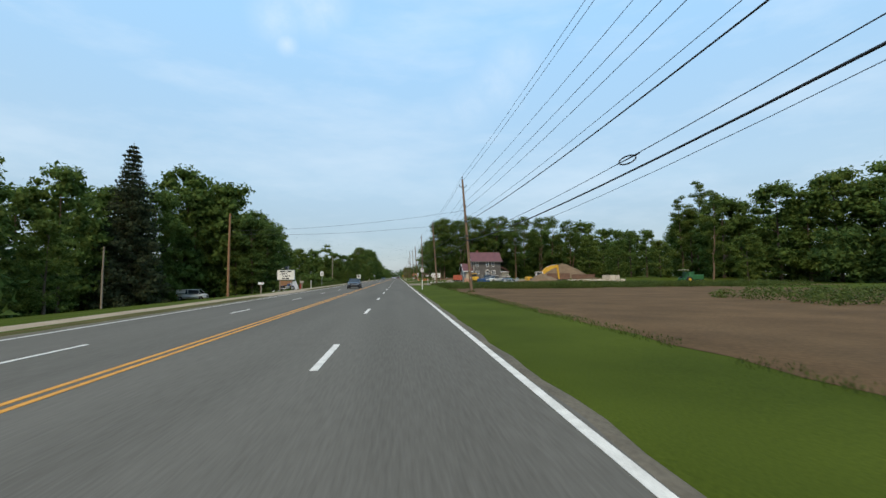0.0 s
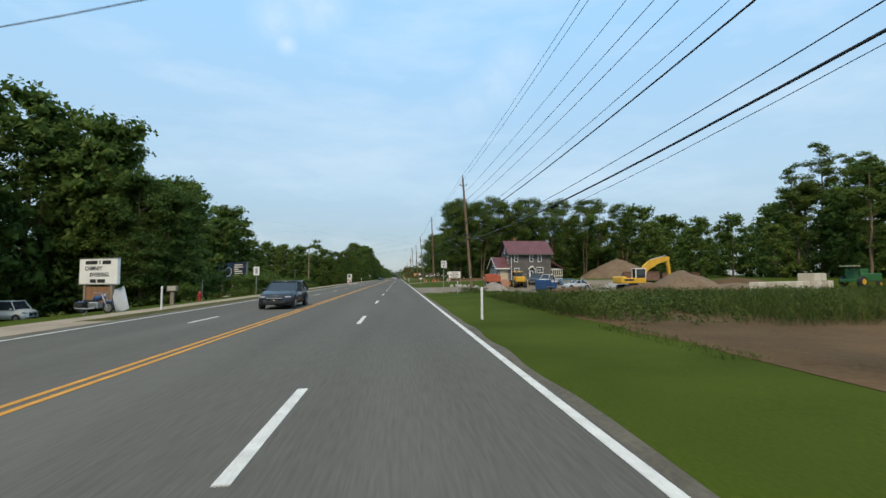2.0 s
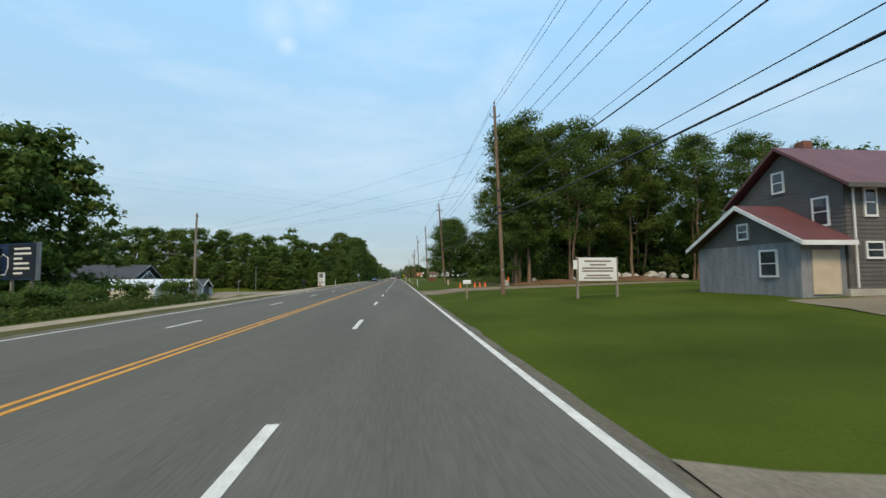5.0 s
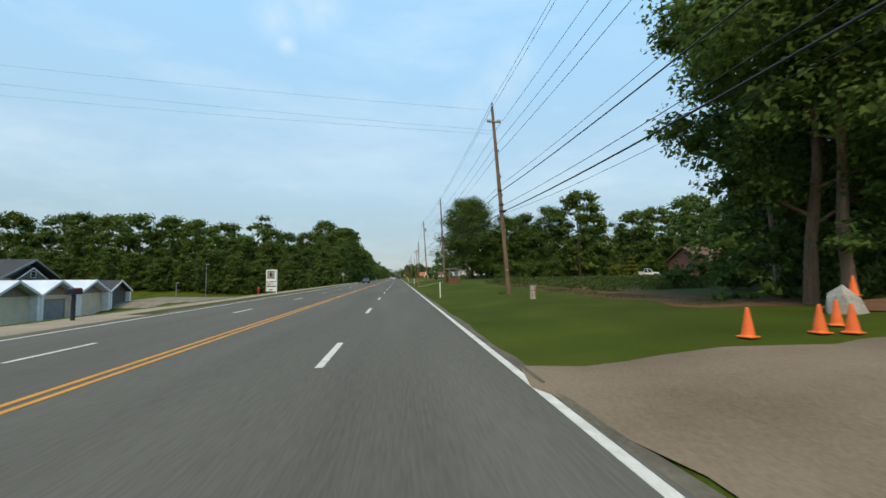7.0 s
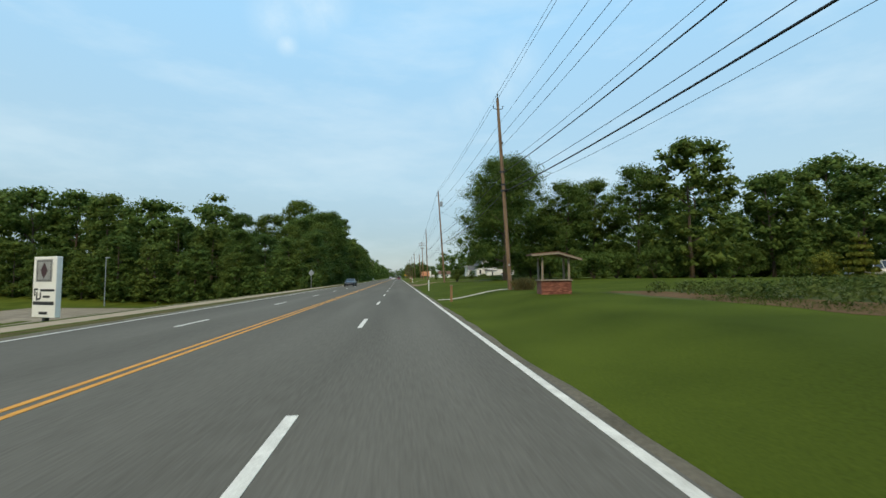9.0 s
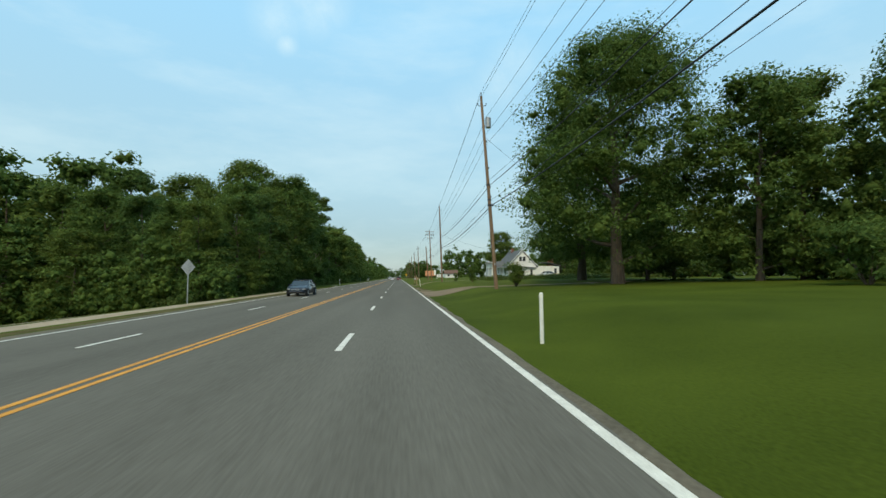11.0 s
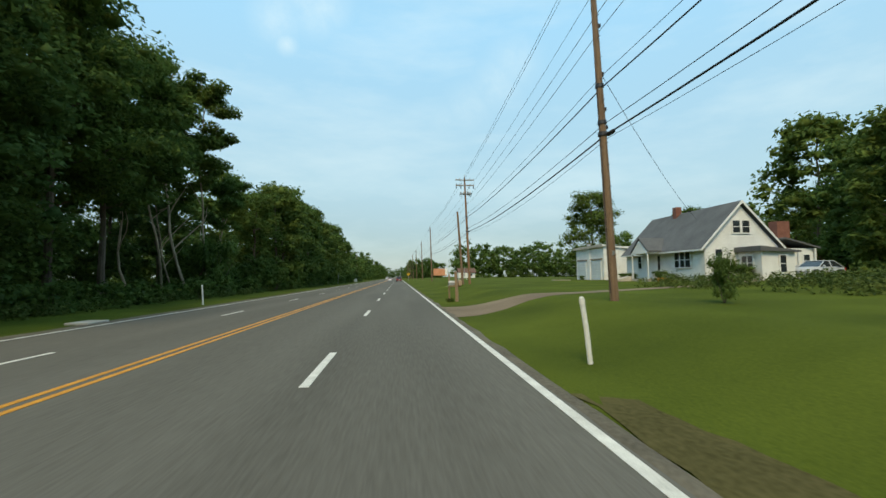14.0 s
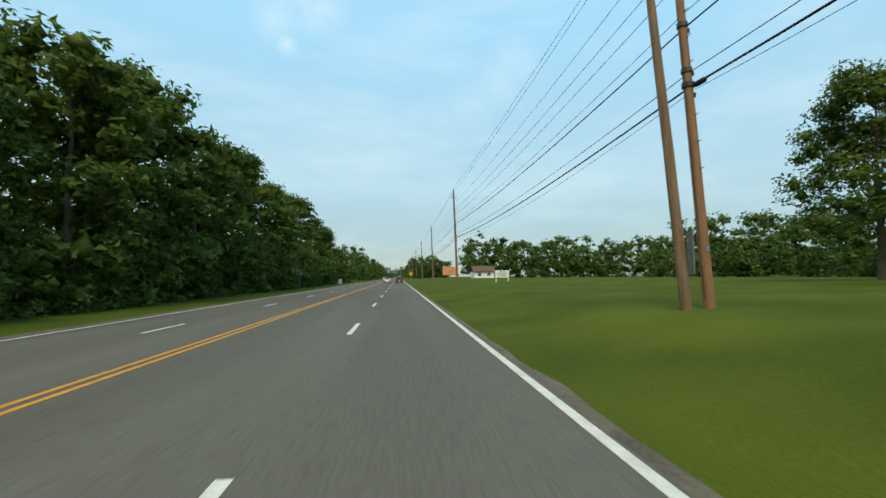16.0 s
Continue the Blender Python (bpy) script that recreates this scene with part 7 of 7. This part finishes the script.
GZ = ground_z(25, 348)
gar = thing("garage", "white flat-roofed two-door block garage", "garage", pose(0, 0, GZ))
part("wall", boxes((25.1, 31.6, 345.0, 353.2, -0.3, 4.15)), WHITE, gar)
part("roof", prism(((24.8, 4.2), (31.9, 3.5), (31.9, 3.62), (24.8, 4.4)), 8.7, "y", 344.75), WHITE, gar)
part("roof_edge", boxes((24.76, 24.82, 344.7, 353.5, 4.1, 4.42)), CONCRETE, gar)
part("wall_infill", prism(((25.1, 4.1), (31.6, 3.3), (31.6, 3.52), (25.1, 4.22)), 8.0, "y", 345.1), WHITE, gar)
for y0 in (345.6, 349.9):
    d = part("garage_door", boxes((24.99, 25.1, y0, y0 + 2.6, -0.1, 2.5)), surface("pale_door", (0.5, 0.54, 0.56), (0.64, 0.68, 0.7), 1, 0.6) if y0 < 346 else bpy.data.materials["pale_door"], gar)
    for k in range(4):
        part("door_panel", boxes((24.965, 24.995, y0 + 0.06, y0 + 2.54, 0.02 + k * 0.62, 0.58 + k * 0.62), bevel=0.01), d.data.materials[0], d)
    part("lintel", boxes((24.9, 25.1, y0 - 0.15, y0 + 2.75, 2.55, 2.7)), GREY_WOOD, gar)
part("pilaster", boxes((24.92, 25.1, 348.6, 349.2, -0.2, 4.6)), WHITE, gar)
part("pilaster_cap", boxes((24.85, 25.17, 348.5, 349.3, 4.6, 4.72), bevel=0.02), CONCRETE, gar)
part("downspout", boxes((27.0, 27.1, 344.92, 345.0, 0.0, 4.0)), WHITE, gar)
side = part("side_door", boxes((29.0, 29.85, 344.95, 345.0, -0.1, 1.95)), WHITE, gar)
part("pane", boxes((29.15, 29.7, 344.93, 344.95, 1.2, 1.75)), GLASS, side)
solid("slab", boxes((-1.2, 1.2, -0.4, 0.4, 0, 0.08), bevel=0.01), CONCRETE, "loose concrete slab on the grass by the garage", "slab", on_ground(21.5, 350, 5))
again(shrub, 24.0, 349.0, 0.24, 10, 1.0, "small green shrub at the garage wall")

# ---------------------------------------------------------------- left side: signs, motorcycle, hydrants
sign = thing("letter_sign", "white changeable-letter sign board on wooden posts", "sign", pose(-16.6, 67.0, ground_z(-16.6, 67) + 0.12, 0, 0, -24))
for x in (-1.05, 1.05):
    part("post", boxes((x - 0.08, x + 0.08, -0.08, 0.08, -0.3, 1.6), bevel=0.01), GREY_WOOD, sign)
pn = part("panel", boxes((-1.5, 1.5, -0.09, 0.09, 1.5, 2.92), bevel=0.02), SIGN_WHITE, sign)
part("panel_frame", boxes((-1.53, 1.53, -0.1, 0.1, 2.9, 2.95), (-1.53, 1.53, -0.1, 0.1, 1.46, 1.51)), METAL, pn)
for x0, x1 in ((-1.0, -0.05), (0.1, 0.18), (0.35, 1.0)):
    part("text_bar", boxes((x0, x1, -0.098, -0.09, 2.6, 2.8)), SIGN_BLACK, pn)
lettering("CHIMNEY", 0.31, Matrix.Translation((-0.35, -0.094, 2.27)) @ FACE_S, SIGN_BLACK, pn)
lettering("SWEEPING", 0.31, Matrix.Translation((0.12, -0.094, 1.92)) @ FACE_S, SIGN_BLACK, pn)
for x0, x1 in ((-0.6, -0.12), (0.0, 0.6)):
    part("text_bar", boxes((x0, x1, -0.098, -0.09, 1.58, 1.77)), SIGN_BLACK, pn)
part("lower_board", boxes((-0.95, 0.95, -0.04, 0.04, 0.5, 1.35), bevel=0.01), NEW_POLE, sign, "brown plywood panel under the board")
bike = thing("motorcycle", "blue and chrome motorcycle parked under the sign", "motorcycle", pose(-16.1, 66.0, ground_z(-16.1, 66.0) + 0.02, 0, 0, -10))
BIKE = paint("bike_blue", (0.02, 0.05, 0.16))
for x in (-0.75, 0.75):
    ty = part("wheel", tube([(x + 0.25 * math.cos(k * 0.3927), 0, 0.31 + 0.25 * math.sin(k * 0.3927)) for k in range(17)], 0.06, 6), RUBBER, bike)
    part("rim", tube([(x, -0.05, 0.31), (x, 0.05, 0.31)], 0.2, 12), METAL, ty)
part("engine", boxes((-0.28, 0.28, -0.2, 0.2, 0.25, 0.62), bevel=0.06), METAL, bike)
part("tank", tube([(-0.05, 0, 0.72), (0.1, 0, 0.8), (0.4, 0, 0.84)], [0.12, 0.18, 0.1], 10), BIKE, bike)
part("seat", boxes((-0.6, -0.05, -0.14, 0.14, 0.64, 0.74), bevel=0.04), RUBBER, bike)
part("fender", boxes((-1.02, -0.5, -0.09, 0.09, 0.5, 0.66), bevel=0.05), BIKE, bike)
part("fender", boxes((0.5, 1.0, -0.08, 0.08, 0.58, 0.68), bevel=0.04), BIKE, bike)
for y in (-0.1, 0.1):
    part("fork", tube([(0.75, y, 0.31), (0.42, y, 1.05)], 0.03, 6), METAL, bike)
part("handlebar", tube([(0.25, -0.4, 1.12), (0.4, -0.15, 1.08), (0.4, 0.15, 1.08), (0.25, 0.4, 1.12)], 0.02, 6), METAL, bike)
part("headlight", tube([(0.5, 0, 0.95), (0.62, 0, 0.95)], [0.1, 0.09], 10), LAMP_GLASS, bike)
part("exhaust", tube([(0.15, -0.22, 0.3), (-0.3, -0.24, 0.26), (-0.95, -0.24, 0.3)], 0.05, 8), METAL, bike)
part("saddlebag", boxes((-0.95, -0.45, -0.34, -0.14, 0.35, 0.62), bevel=0.04), RUBBER, bike)
slab = solid("leaning_board", boxes((-0.35, 0.35, -0.02, 0.02, 0, 1.35), bevel=0.006), surface("grey_board", (0.3, 0.33, 0.36), (0.46, 0.49, 0.52), 1.2, 0.5), "grey metal sheet leaning at the sign", "board", pose(-14.9, 66.3, ground_z(-14.9, 66.3), -14, -22, 0))


def hydrant(x, y, label):
    ob = thing("fire_hydrant", label, "hydrant", on_ground(x, y, 20, 0.0))
    red = paint("hydrant_red", (0.42, 0.03, 0.025), 0.5)
    part("barrel", tube([(0, 0, -0.05), (0, 0, 0.05), (0, 0, 0.06), (0, 0, 0.6), (0, 0, 0.62), (0, 0, 0.68)], [0.16, 0.16, 0.11, 0.11, 0.15, 0.15], 12), red, ob)
    part("bonnet", tube([(0, 0, 0.68), (0, 0, 0.78), (0, 0, 0.84), (0, 0, 0.9)], [0.13, 0.11, 0.05, 0.03], 12), red, ob)
    for d in ((1, 0), (-1, 0), (0, -1)):
        part("nozzle", tube([(0.08 * d[0], 0.08 * d[1], 0.5), (0.2 * d[0], 0.2 * d[1], 0.5)], [0.065, 0.06], 8), red, ob)


hydrant(-17.8, 82.2, "red fire hydrant beside the sidewalk")
hydrant(-17.4, 202.8, "red fire hydrant in the grass by the forecourt")
stake = thing("stake", "thin steel stake beside the hydrant", "stake", on_ground(-18.1, 83.4))
part("rod", tube([(0, 0, -0.2), (0, 0, 1.9)], 0.025, 6), METAL, stake)
part("tip", tube([(0, 0, 1.88), (0, 0, 1.94)], 0.035, 6), LAMP_RED, stake)
back_sign = thing("road_sign", "upright rectangular road sign seen from behind", "sign", on_ground(-15.2, 89.5, 3))
part("post", boxes((-0.03, 0.03, 0, 0.03, -0.3, 2.9)), METAL, back_sign)
part("plate", boxes((-0.3, 0.3, -0.012, 0.0, 2.05, 2.95), bevel=0.004), SIGN_WHITE, back_sign)
part("text_bar", boxes((-0.12, 0.12, -0.016, -0.012, 2.2, 2.8)), METAL, back_sign)
for x, y, lab in ((-14.1, 260.3, "diamond-shaped road sign seen from behind"), (-15, 405, "diamond-shaped road sign seen from behind")):
    ds = thing("road_sign", lab, "sign", on_ground(x, y, 4))
    part("post", boxes((-0.035, 0.035, 0, 0.03, -0.3, 2.9)), METAL, ds)
    part("plate", prism(((0, 2.95), (0.44, 2.39), (0, 1.83), (-0.44, 2.39)), 0.012, "y", -0.013), METAL, ds)
for x, y in ((4.9, 506), (5.6, 540)):
    ws = thing("warning_sign", "yellow diamond warning sign at the road's edge", "sign", on_ground(x, y))
    part("post", boxes((-0.035, 0.035, 0, 0.03, -0.3, 3.0)), METAL, ws)
    part("plate", prism(((0, 3.6), (0.75, 2.85), (0, 2.1), (-0.75, 2.85)), 0.012, "y", -0.013), surface("sign_yellow", (0.6, 0.36, 0.01), (0.72, 0.46, 0.02), 2, 0.5) if x < 5 else bpy.data.materials["sign_yellow"], ws)
    part("symbol", boxes((-0.08, 0.08, -0.018, -0.013, 2.5, 3.2)), SIGN_BLACK, ws)

bill = thing("billboard", "blue billboard with a white emblem and text lines", "billboard", pose(-41.2, 154.4, ground_z(-41.2, 154.4) + 4.6, 0, 0, -24))
for x in (-3.2, 0, 3.2):
    part("post", boxes((x - 0.12, x + 0.12, 0.05, 0.3, -5.2, 0.3), bevel=0.01), GREY_WOOD, bill)
bp = part("panel", boxes((-4.2, 4.2, -0.08, 0.08, 0, 3.9), bevel=0.02), surface("billboard_blue", (0.012, 0.03, 0.09), (0.03, 0.07, 0.17), 0.5, 0.5), bill)
part("dark_field", boxes((-0.4, 4.1, -0.09, -0.08, 0.1, 3.8)), surface("billboard_dark", (0.012, 0.018, 0.03), (0.02, 0.03, 0.05), 0.5, 0.5), bp)
ring = [(math.cos(k * 0.8976 + 1.57) * (0.95 if k % 2 else 1.15), 1.6 + math.sin(k * 0.8976 + 1.57) * 1.15) for k in range(8)]
part("emblem", tube([(x - 1.2, -0.1, z) for x, z in ring], 0.09, 6), SIGN_WHITE, bp)
for k, w in enumerate((2.6, 2.8, 1.4, 2.5, 2.6, 1.5)):
    part("text_bar", boxes((0.6, 0.6 + w, -0.1, -0.09, 3.2 - k * 0.52, 3.42 - k * 0.52)), SIGN_WHITE, bp)
for k in range(3):
    part("end_slat", boxes((4.25 + k * 0.14, 4.35 + k * 0.14, -0.12, 0.12, -0.05, 3.95)), METAL, bill)

tall = thing("pylon_sign", "tall white pylon sign with a dark diamond emblem", "sign", pose(-18.95, 214.0, ground_z(-18.95, 214.0) + 0.15, 0, 0, -25))
part("post", boxes((-0.12, 0.12, -0.1, 0.1, -0.9, 0.15)), DARK_METAL, tall)
tp = part("panel", boxes((-0.95, 0.95, -0.14, 0.14, 0.05, 3.3), bevel=0.02), SIGN_WHITE, tall)
part("picture", boxes((-0.72, 0.62, -0.15, -0.14, 1.95, 3.15)), surface("sign_grey", (0.2, 0.2, 0.2), (0.34, 0.34, 0.33), 2, 0.6), tp)
part("picture_frame", boxes((-0.62, 0.52, -0.155, -0.15, 2.02, 2.06), (-0.62, 0.52, -0.155, -0.15, 3.04, 3.08), (-0.62, -0.58, -0.155, -0.15, 2.06, 3.04), (0.48, 0.52, -0.155, -0.15, 2.06, 3.04)), SIGN_BLACK, tp)
part("diamond", prism(((-0.05, 3.0), (0.25, 2.55), (-0.05, 2.1), (-0.35, 2.55)), 0.006, "y", -0.157), surface("sign_maroon", (0.03, 0.01, 0.012), (0.05, 0.016, 0.018), 2, 0.6), tp)
for x0, x1, z0, z1 in ((-0.8, -0.7, 1.2, 1.6), (-0.7, -0.5, 1.5, 1.6), (-0.62, -0.52, 0.95, 1.4), (-0.52, -0.3, 0.98, 1.08), (-0.32, -0.22, 1.05, 1.4), (-0.3, 0.85, 1.44, 1.56), (-0.05, 0.5, 1.1, 1.22), (-0.85, 0.85, 0.72, 0.9), (-0.35, 0.35, 0.22, 0.36)):
    part("text_bar", boxes((x0, x1, -0.15, -0.14, z0, z1)), SIGN_BLACK, tp)

# storage sheds below the road
SZ = ground_z(-60, 235)
YS = (216.4, 225.2, 234.0, 242.8)
for k in range(3):
    a, b = YS[k], YS[k + 1]
    m_ = (a + b) / 2
    sh = thing("storage_shed", "pale block storage shed with white metal gable roof", "shed", pose(0, 0, SZ), "row of storage sheds")
    part("wall", boxes((-72, -60.4, a + 0.01, b - 0.01, -0.5, 4.2)), BLOCK_WALL, sh)
    part("gable", prism(((a + 0.2, 4.2), (b - 0.2, 4.2), (m_, 6.2)), 11.4, "x", -71.9), GREY_WOOD, sh)
    part("roof", prism(((a + 0.02, 4.15), (m_, 6.55), (b - 0.02, 4.15), (b - 0.02, 4.38), (m_, 6.8), (a + 0.02, 4.38)), 13.6, "x", -72.6), ROOF_WHITE, sh)
    part("rake_board", prism(((a + 0.02, 4.0), (m_, 6.4), (b - 0.02, 4.0), (b - 0.02, 4.42), (m_, 6.85), (a + 0.02, 4.42)), 0.12, "x", -59.0), ROOF_WHITE, sh)
    for y in (a + 0.35, b - 0.35):
        part("column", boxes((-60.4, -59.1, y - 0.3, y + 0.3, -0.4, 4.3)), WHITE, sh)
    if k == 1:
        d = part("roller_door", boxes((-60.42, -60.3, m_ - 2.3, m_ + 2.3, -0.1, 3.2)), surface("grey_roller", (0.16, 0.18, 0.2), (0.26, 0.28, 0.3), 1, 0.5), sh, "grey roller door")
        for j in range(9):
            part("slat", boxes((-60.32, -60.27, m_ - 2.3, m_ + 2.3, 0.0 + j * 0.35, 0.3 + j * 0.35)), d.data.materials[0], d)
        part("door_frame", boxes((-60.42, -60.22, m_ - 2.6, m_ - 2.3, -0.1, 3.4), (-60.42, -60.22, m_ + 2.3, m_ + 2.6, -0.1, 3.4), (-60.42, -60.22, m_ - 2.6, m_ + 2.6, 3.2, 3.5)), GREY_WOOD, sh)
    if k == 0:
        sd = part("side_door", boxes((-67, -66, a - 0.05, a + 0.02, -0.3, 2.2)), WHITE, sh)
        part("side_light", boxes((-66.9, -66.1, a - 0.12, a - 0.05, 2.35, 2.5)), DARK_METAL, sh)
dk = thing("storage_shed", "narrow dark shed with white trim beside the row", "shed", pose(0, 0, SZ), "row of storage sheds")
part("wall", boxes((-70, -60.2, 243.2, 250.2, -0.5, 4.2)), SIDING_GREY, dk)
part("roof", prism(((242.9, 4.2), (246.7, 6.45), (250.5, 4.2), (250.5, 4.4), (246.7, 6.7), (242.9, 4.4)), 11.4, "x", -70.6), ROOF_DARK, dk)
part("gable", prism(((243.2, 4.2), (250.2, 4.2), (246.7, 6.3)), 9.6, "x", -69.9), SIDING_GREY, dk)
part("trim", prism(((242.9, 4.0), (246.7, 6.3), (250.5, 4.0), (250.5, 4.4), (246.7, 6.72), (242.9, 4.4)), 0.1, "x", -59.2), WHITE, dk)
for y in (243.5, 249.9):
    part("column", boxes((-60.2, -59.3, y - 0.25, y + 0.25, -0.4, 4.1)), WHITE, dk)
hall = thing("house", "large hall with dark roof and grey gable behind the sheds", "house", pose(0, 0, SZ))
part("wall", boxes((-104, -78, 239.0, 252.0, -0.5, 7.2)), BLOCK_WALL, hall)
part("gable", prism(((239.0, 7.2), (252.0, 7.2), (246.2, 10.8)), 25.8, "x", -103.9), SIDING_GREY, hall)
part("roof", prism(((238.0, 7.0), (246.2, 10.9), (253.0, 7.0), (253.0, 7.25), (246.2, 11.2), (238.0, 7.25)), 28.4, "x", -104.4), ROOF_DARK, hall)
part("rake_board", prism(((238.0, 6.9), (246.2, 10.8), (253.0, 6.9), (253.0, 7.3), (246.2, 11.25), (238.0, 7.3)), 0.12, "x", -76.0), METAL, hall)
part("porch_gable", prism(((242.6, 7.0), (249.6, 7.0), (246.2, 9.3)), 1.6, "x", -78.1), SIDING_GREY, hall)
part("porch_rake", prism(((242.0, 6.7), (246.2, 9.2), (250.2, 6.7), (250.2, 6.95), (246.2, 9.5), (242.0, 6.95)), 0.1, "x", -76.5), WHITE, hall)
window(hall, "+x", -76.5, 245.6, 246.8, 7.4, 8.5)
for x0, x1, y0, turn in ((-128, -112, 256, 0),):
    big = thing("house", "large dark-roofed building behind the storage sheds", "house", pose(0, 0, SZ))
    part("wall", boxes((x0, x1, y0, y0 + 14, -0.5, 6.0)), WHITE, big)
    part("roof", prism(((y0 - 0.6, 5.9), (y0 + 7, 10.2), (y0 + 14.6, 5.9), (y0 + 14.6, 6.2), (y0 + 7, 10.5), (y0 - 0.6, 6.2)), x1 - x0 + 1.2, "x", x0 - 0.6), ROOF_DARK, big)
    c = x1 - 4
    part("front_gable", prism(((c - 3.6, 6.0), (c + 3.6, 6.0), (c, 9.6)), 5.5, "y", y0 - 1.0), WHITE, big)
    part("gable_roof", prism(((c - 4.4, 5.6), (c, 9.9), (c + 4.4, 5.6), (c + 4.4, 5.9), (c, 10.25), (c - 4.4, 5.9)), 7.0, "y", y0 - 1.5), ROOF_DARK, big)
    part("rake_board", prism(((c - 4.4, 5.4), (c, 9.7), (c + 4.4, 5.4), (c + 4.4, 5.95), (c, 10.3), (c - 4.4, 5.95)), 0.15, "y", y0 - 1.65), WHITE, big)
    window(big, "-y", y0 - 1.0, c - 0.7, c + 0.7, 6.3, 7.6, cols=2, t=0.2)
for x, y, h in ((-53.4, 274, 8.8), (-55.5, 262, 3.8)):
    lp = thing("lamp_post", "slim parking-lot lamp post before the woods", "lamp post", on_ground(x, y))
    part("pole", tube([(0, 0, -0.3), (0, 0, h)], [0.1, 0.07], 8), METAL, lp)
    part("lamp_head", boxes((-0.1, 0.7, -0.2, 0.2, h - 0.05, h + 0.12), bevel=0.03), METAL, lp)
for x, y, k in ((-23.6, 153, 1.1), (-27, 151, 1.2), (-31, 150, 1.3), (-35, 147, 1.2)):
    again(shrub, x, y, k, x * 31 % 360, 1.0, "dark leafy shrub beside the service pole")

# far end of the road
fs = thing("far_sign", "white boxed notice board on two legs in the meadow", "sign", on_ground(16.4, 404.5, 3))
for x in (-1.0, 1.0):
    part("leg", boxes((x - 0.06, x + 0.06, -0.06, 0.06, -0.2, 1.2)), WHITE, fs)
fp = part("panel", boxes((-1.15, 1.15, -0.07, -0.02, 0.6, 1.75), bevel=0.01), SIGN_WHITE, fs)
for z, w in ((1.5, 0.5), (1.2, 0.75), (0.9, 0.6)):
    part("text_bar", boxes((-w, w, -0.076, -0.07, z - 0.07, z + 0.07)), METAL, fp)
ob_ = thing("roadside_sign", "large orange and white roadside advertising board", "sign", on_ground(19.5, 497, 4))
part("panel", boxes((-3.2, 3.0, -0.1, 0.1, 1.4, 4.6), bevel=0.05), surface("orange_board", (0.45, 0.16, 0.06), (0.7, 0.35, 0.2), 0.5, 0.5), ob_)
part("end_panel", boxes((2.2, 3.4, -0.16, -0.1, 1.8, 5.0), bevel=0.05), SIGN_WHITE, ob_)
for x in (-2.5, 2.3):
    part("leg", boxes((x - 0.1, x + 0.1, 0.1, 0.3, -0.3, 2)), DARK_METAL, ob_)
shop = thing("house", "low white building with brown roof far along the road", "house", on_ground(33.5, 505))
part("wall", boxes((-4, 4, 0, 8, -0.3, 2.6)), WHITE, shop)
part("roof", prism(((-0.5, 2.4), (4, 4.6), (8.5, 2.4), (8.5, 2.6), (4, 4.8), (-0.5, 2.6)), 9, "x", -4.5), ROOF_BROWN, shop)
window(shop, "-y", 0, -2.5, -1.2, 0.9, 2.0)
window(shop, "-y", 0, 1.2, 2.5, 0.9, 2.0)
cab2 = thing("utility_cabinet", "white utility cabinet on the grass verge", "cabinet", on_ground(-15.5, 455))
part("box", boxes((-0.5, 0.5, -0.3, 0.3, -0.1, 1.2), bevel=0.03), WHITE, cab2)
part("door", boxes((-0.44, 0.44, -0.32, -0.3, 0.1, 1.12), bevel=0.005), WHITE, cab2)
inlet = solid("drain_inlet", boxes((-0.4, 0.4, -0.6, 0.6, -0.1, 0.08), bevel=0.02), CONCRETE, "pale concrete drain inlet at the road's edge", "drain", pose(-11.6, 311.5, 0.0))

# splice case and slack coil on the cables
coil = thing("cable_coil", "loop of slack telephone cable hung on the strand", "cable", pose(7.54, 13.4, 5.46, 0, 0, 0))
part("loop", tube([(0.16 * math.sin(k * 0.3927), 0.45 * math.cos(k * 0.3927), 0.2 * math.sin(k * 0.3927 + 0.6)) for k in range(17)], 0.025, 6), CABLE, coil)
part("tie", tube([(0, -0.75, 0.02), (0, 0.75, 0.02)], 0.02, 5), CABLE, coil)
splice = thing("splice_case", "black splice case clamped on the telephone cable", "cable", pose(7.62, 61.6, 5.12))
part("case", tube([(0, -0.4, 0), (0, -0.3, 0), (0, 0.3, 0), (0, 0.4, 0)], [0.04, 0.1, 0.1, 0.04], 10), RUBBER, splice)
part("clamp", boxes((-0.03, 0.03, -0.05, 0.05, 0.08, 0.16)), METAL, splice)

# pallet of planks beside the gravel heaps
pallet = thing("pallet", "weathered wooden pallet lying by the gravel heaps", "pallet", on_ground(26.2, 91.5, 10))
for k in range(6):
    part("plank", boxes((-0.9, 0.9, -0.55 + k * 0.2, -0.41 + k * 0.2, 0.1, 0.125)), GREY_WOOD, pallet)
for x in (-0.85, -0.05, 0.75):
    part("bearer", boxes((x, x + 0.1, -0.55, 0.59, 0.0, 0.1)), GREY_WOOD, pallet)
# second slack loop, hung farther along the strand
copy_thing(coil, pose(7.4, 37.8, 5.62))
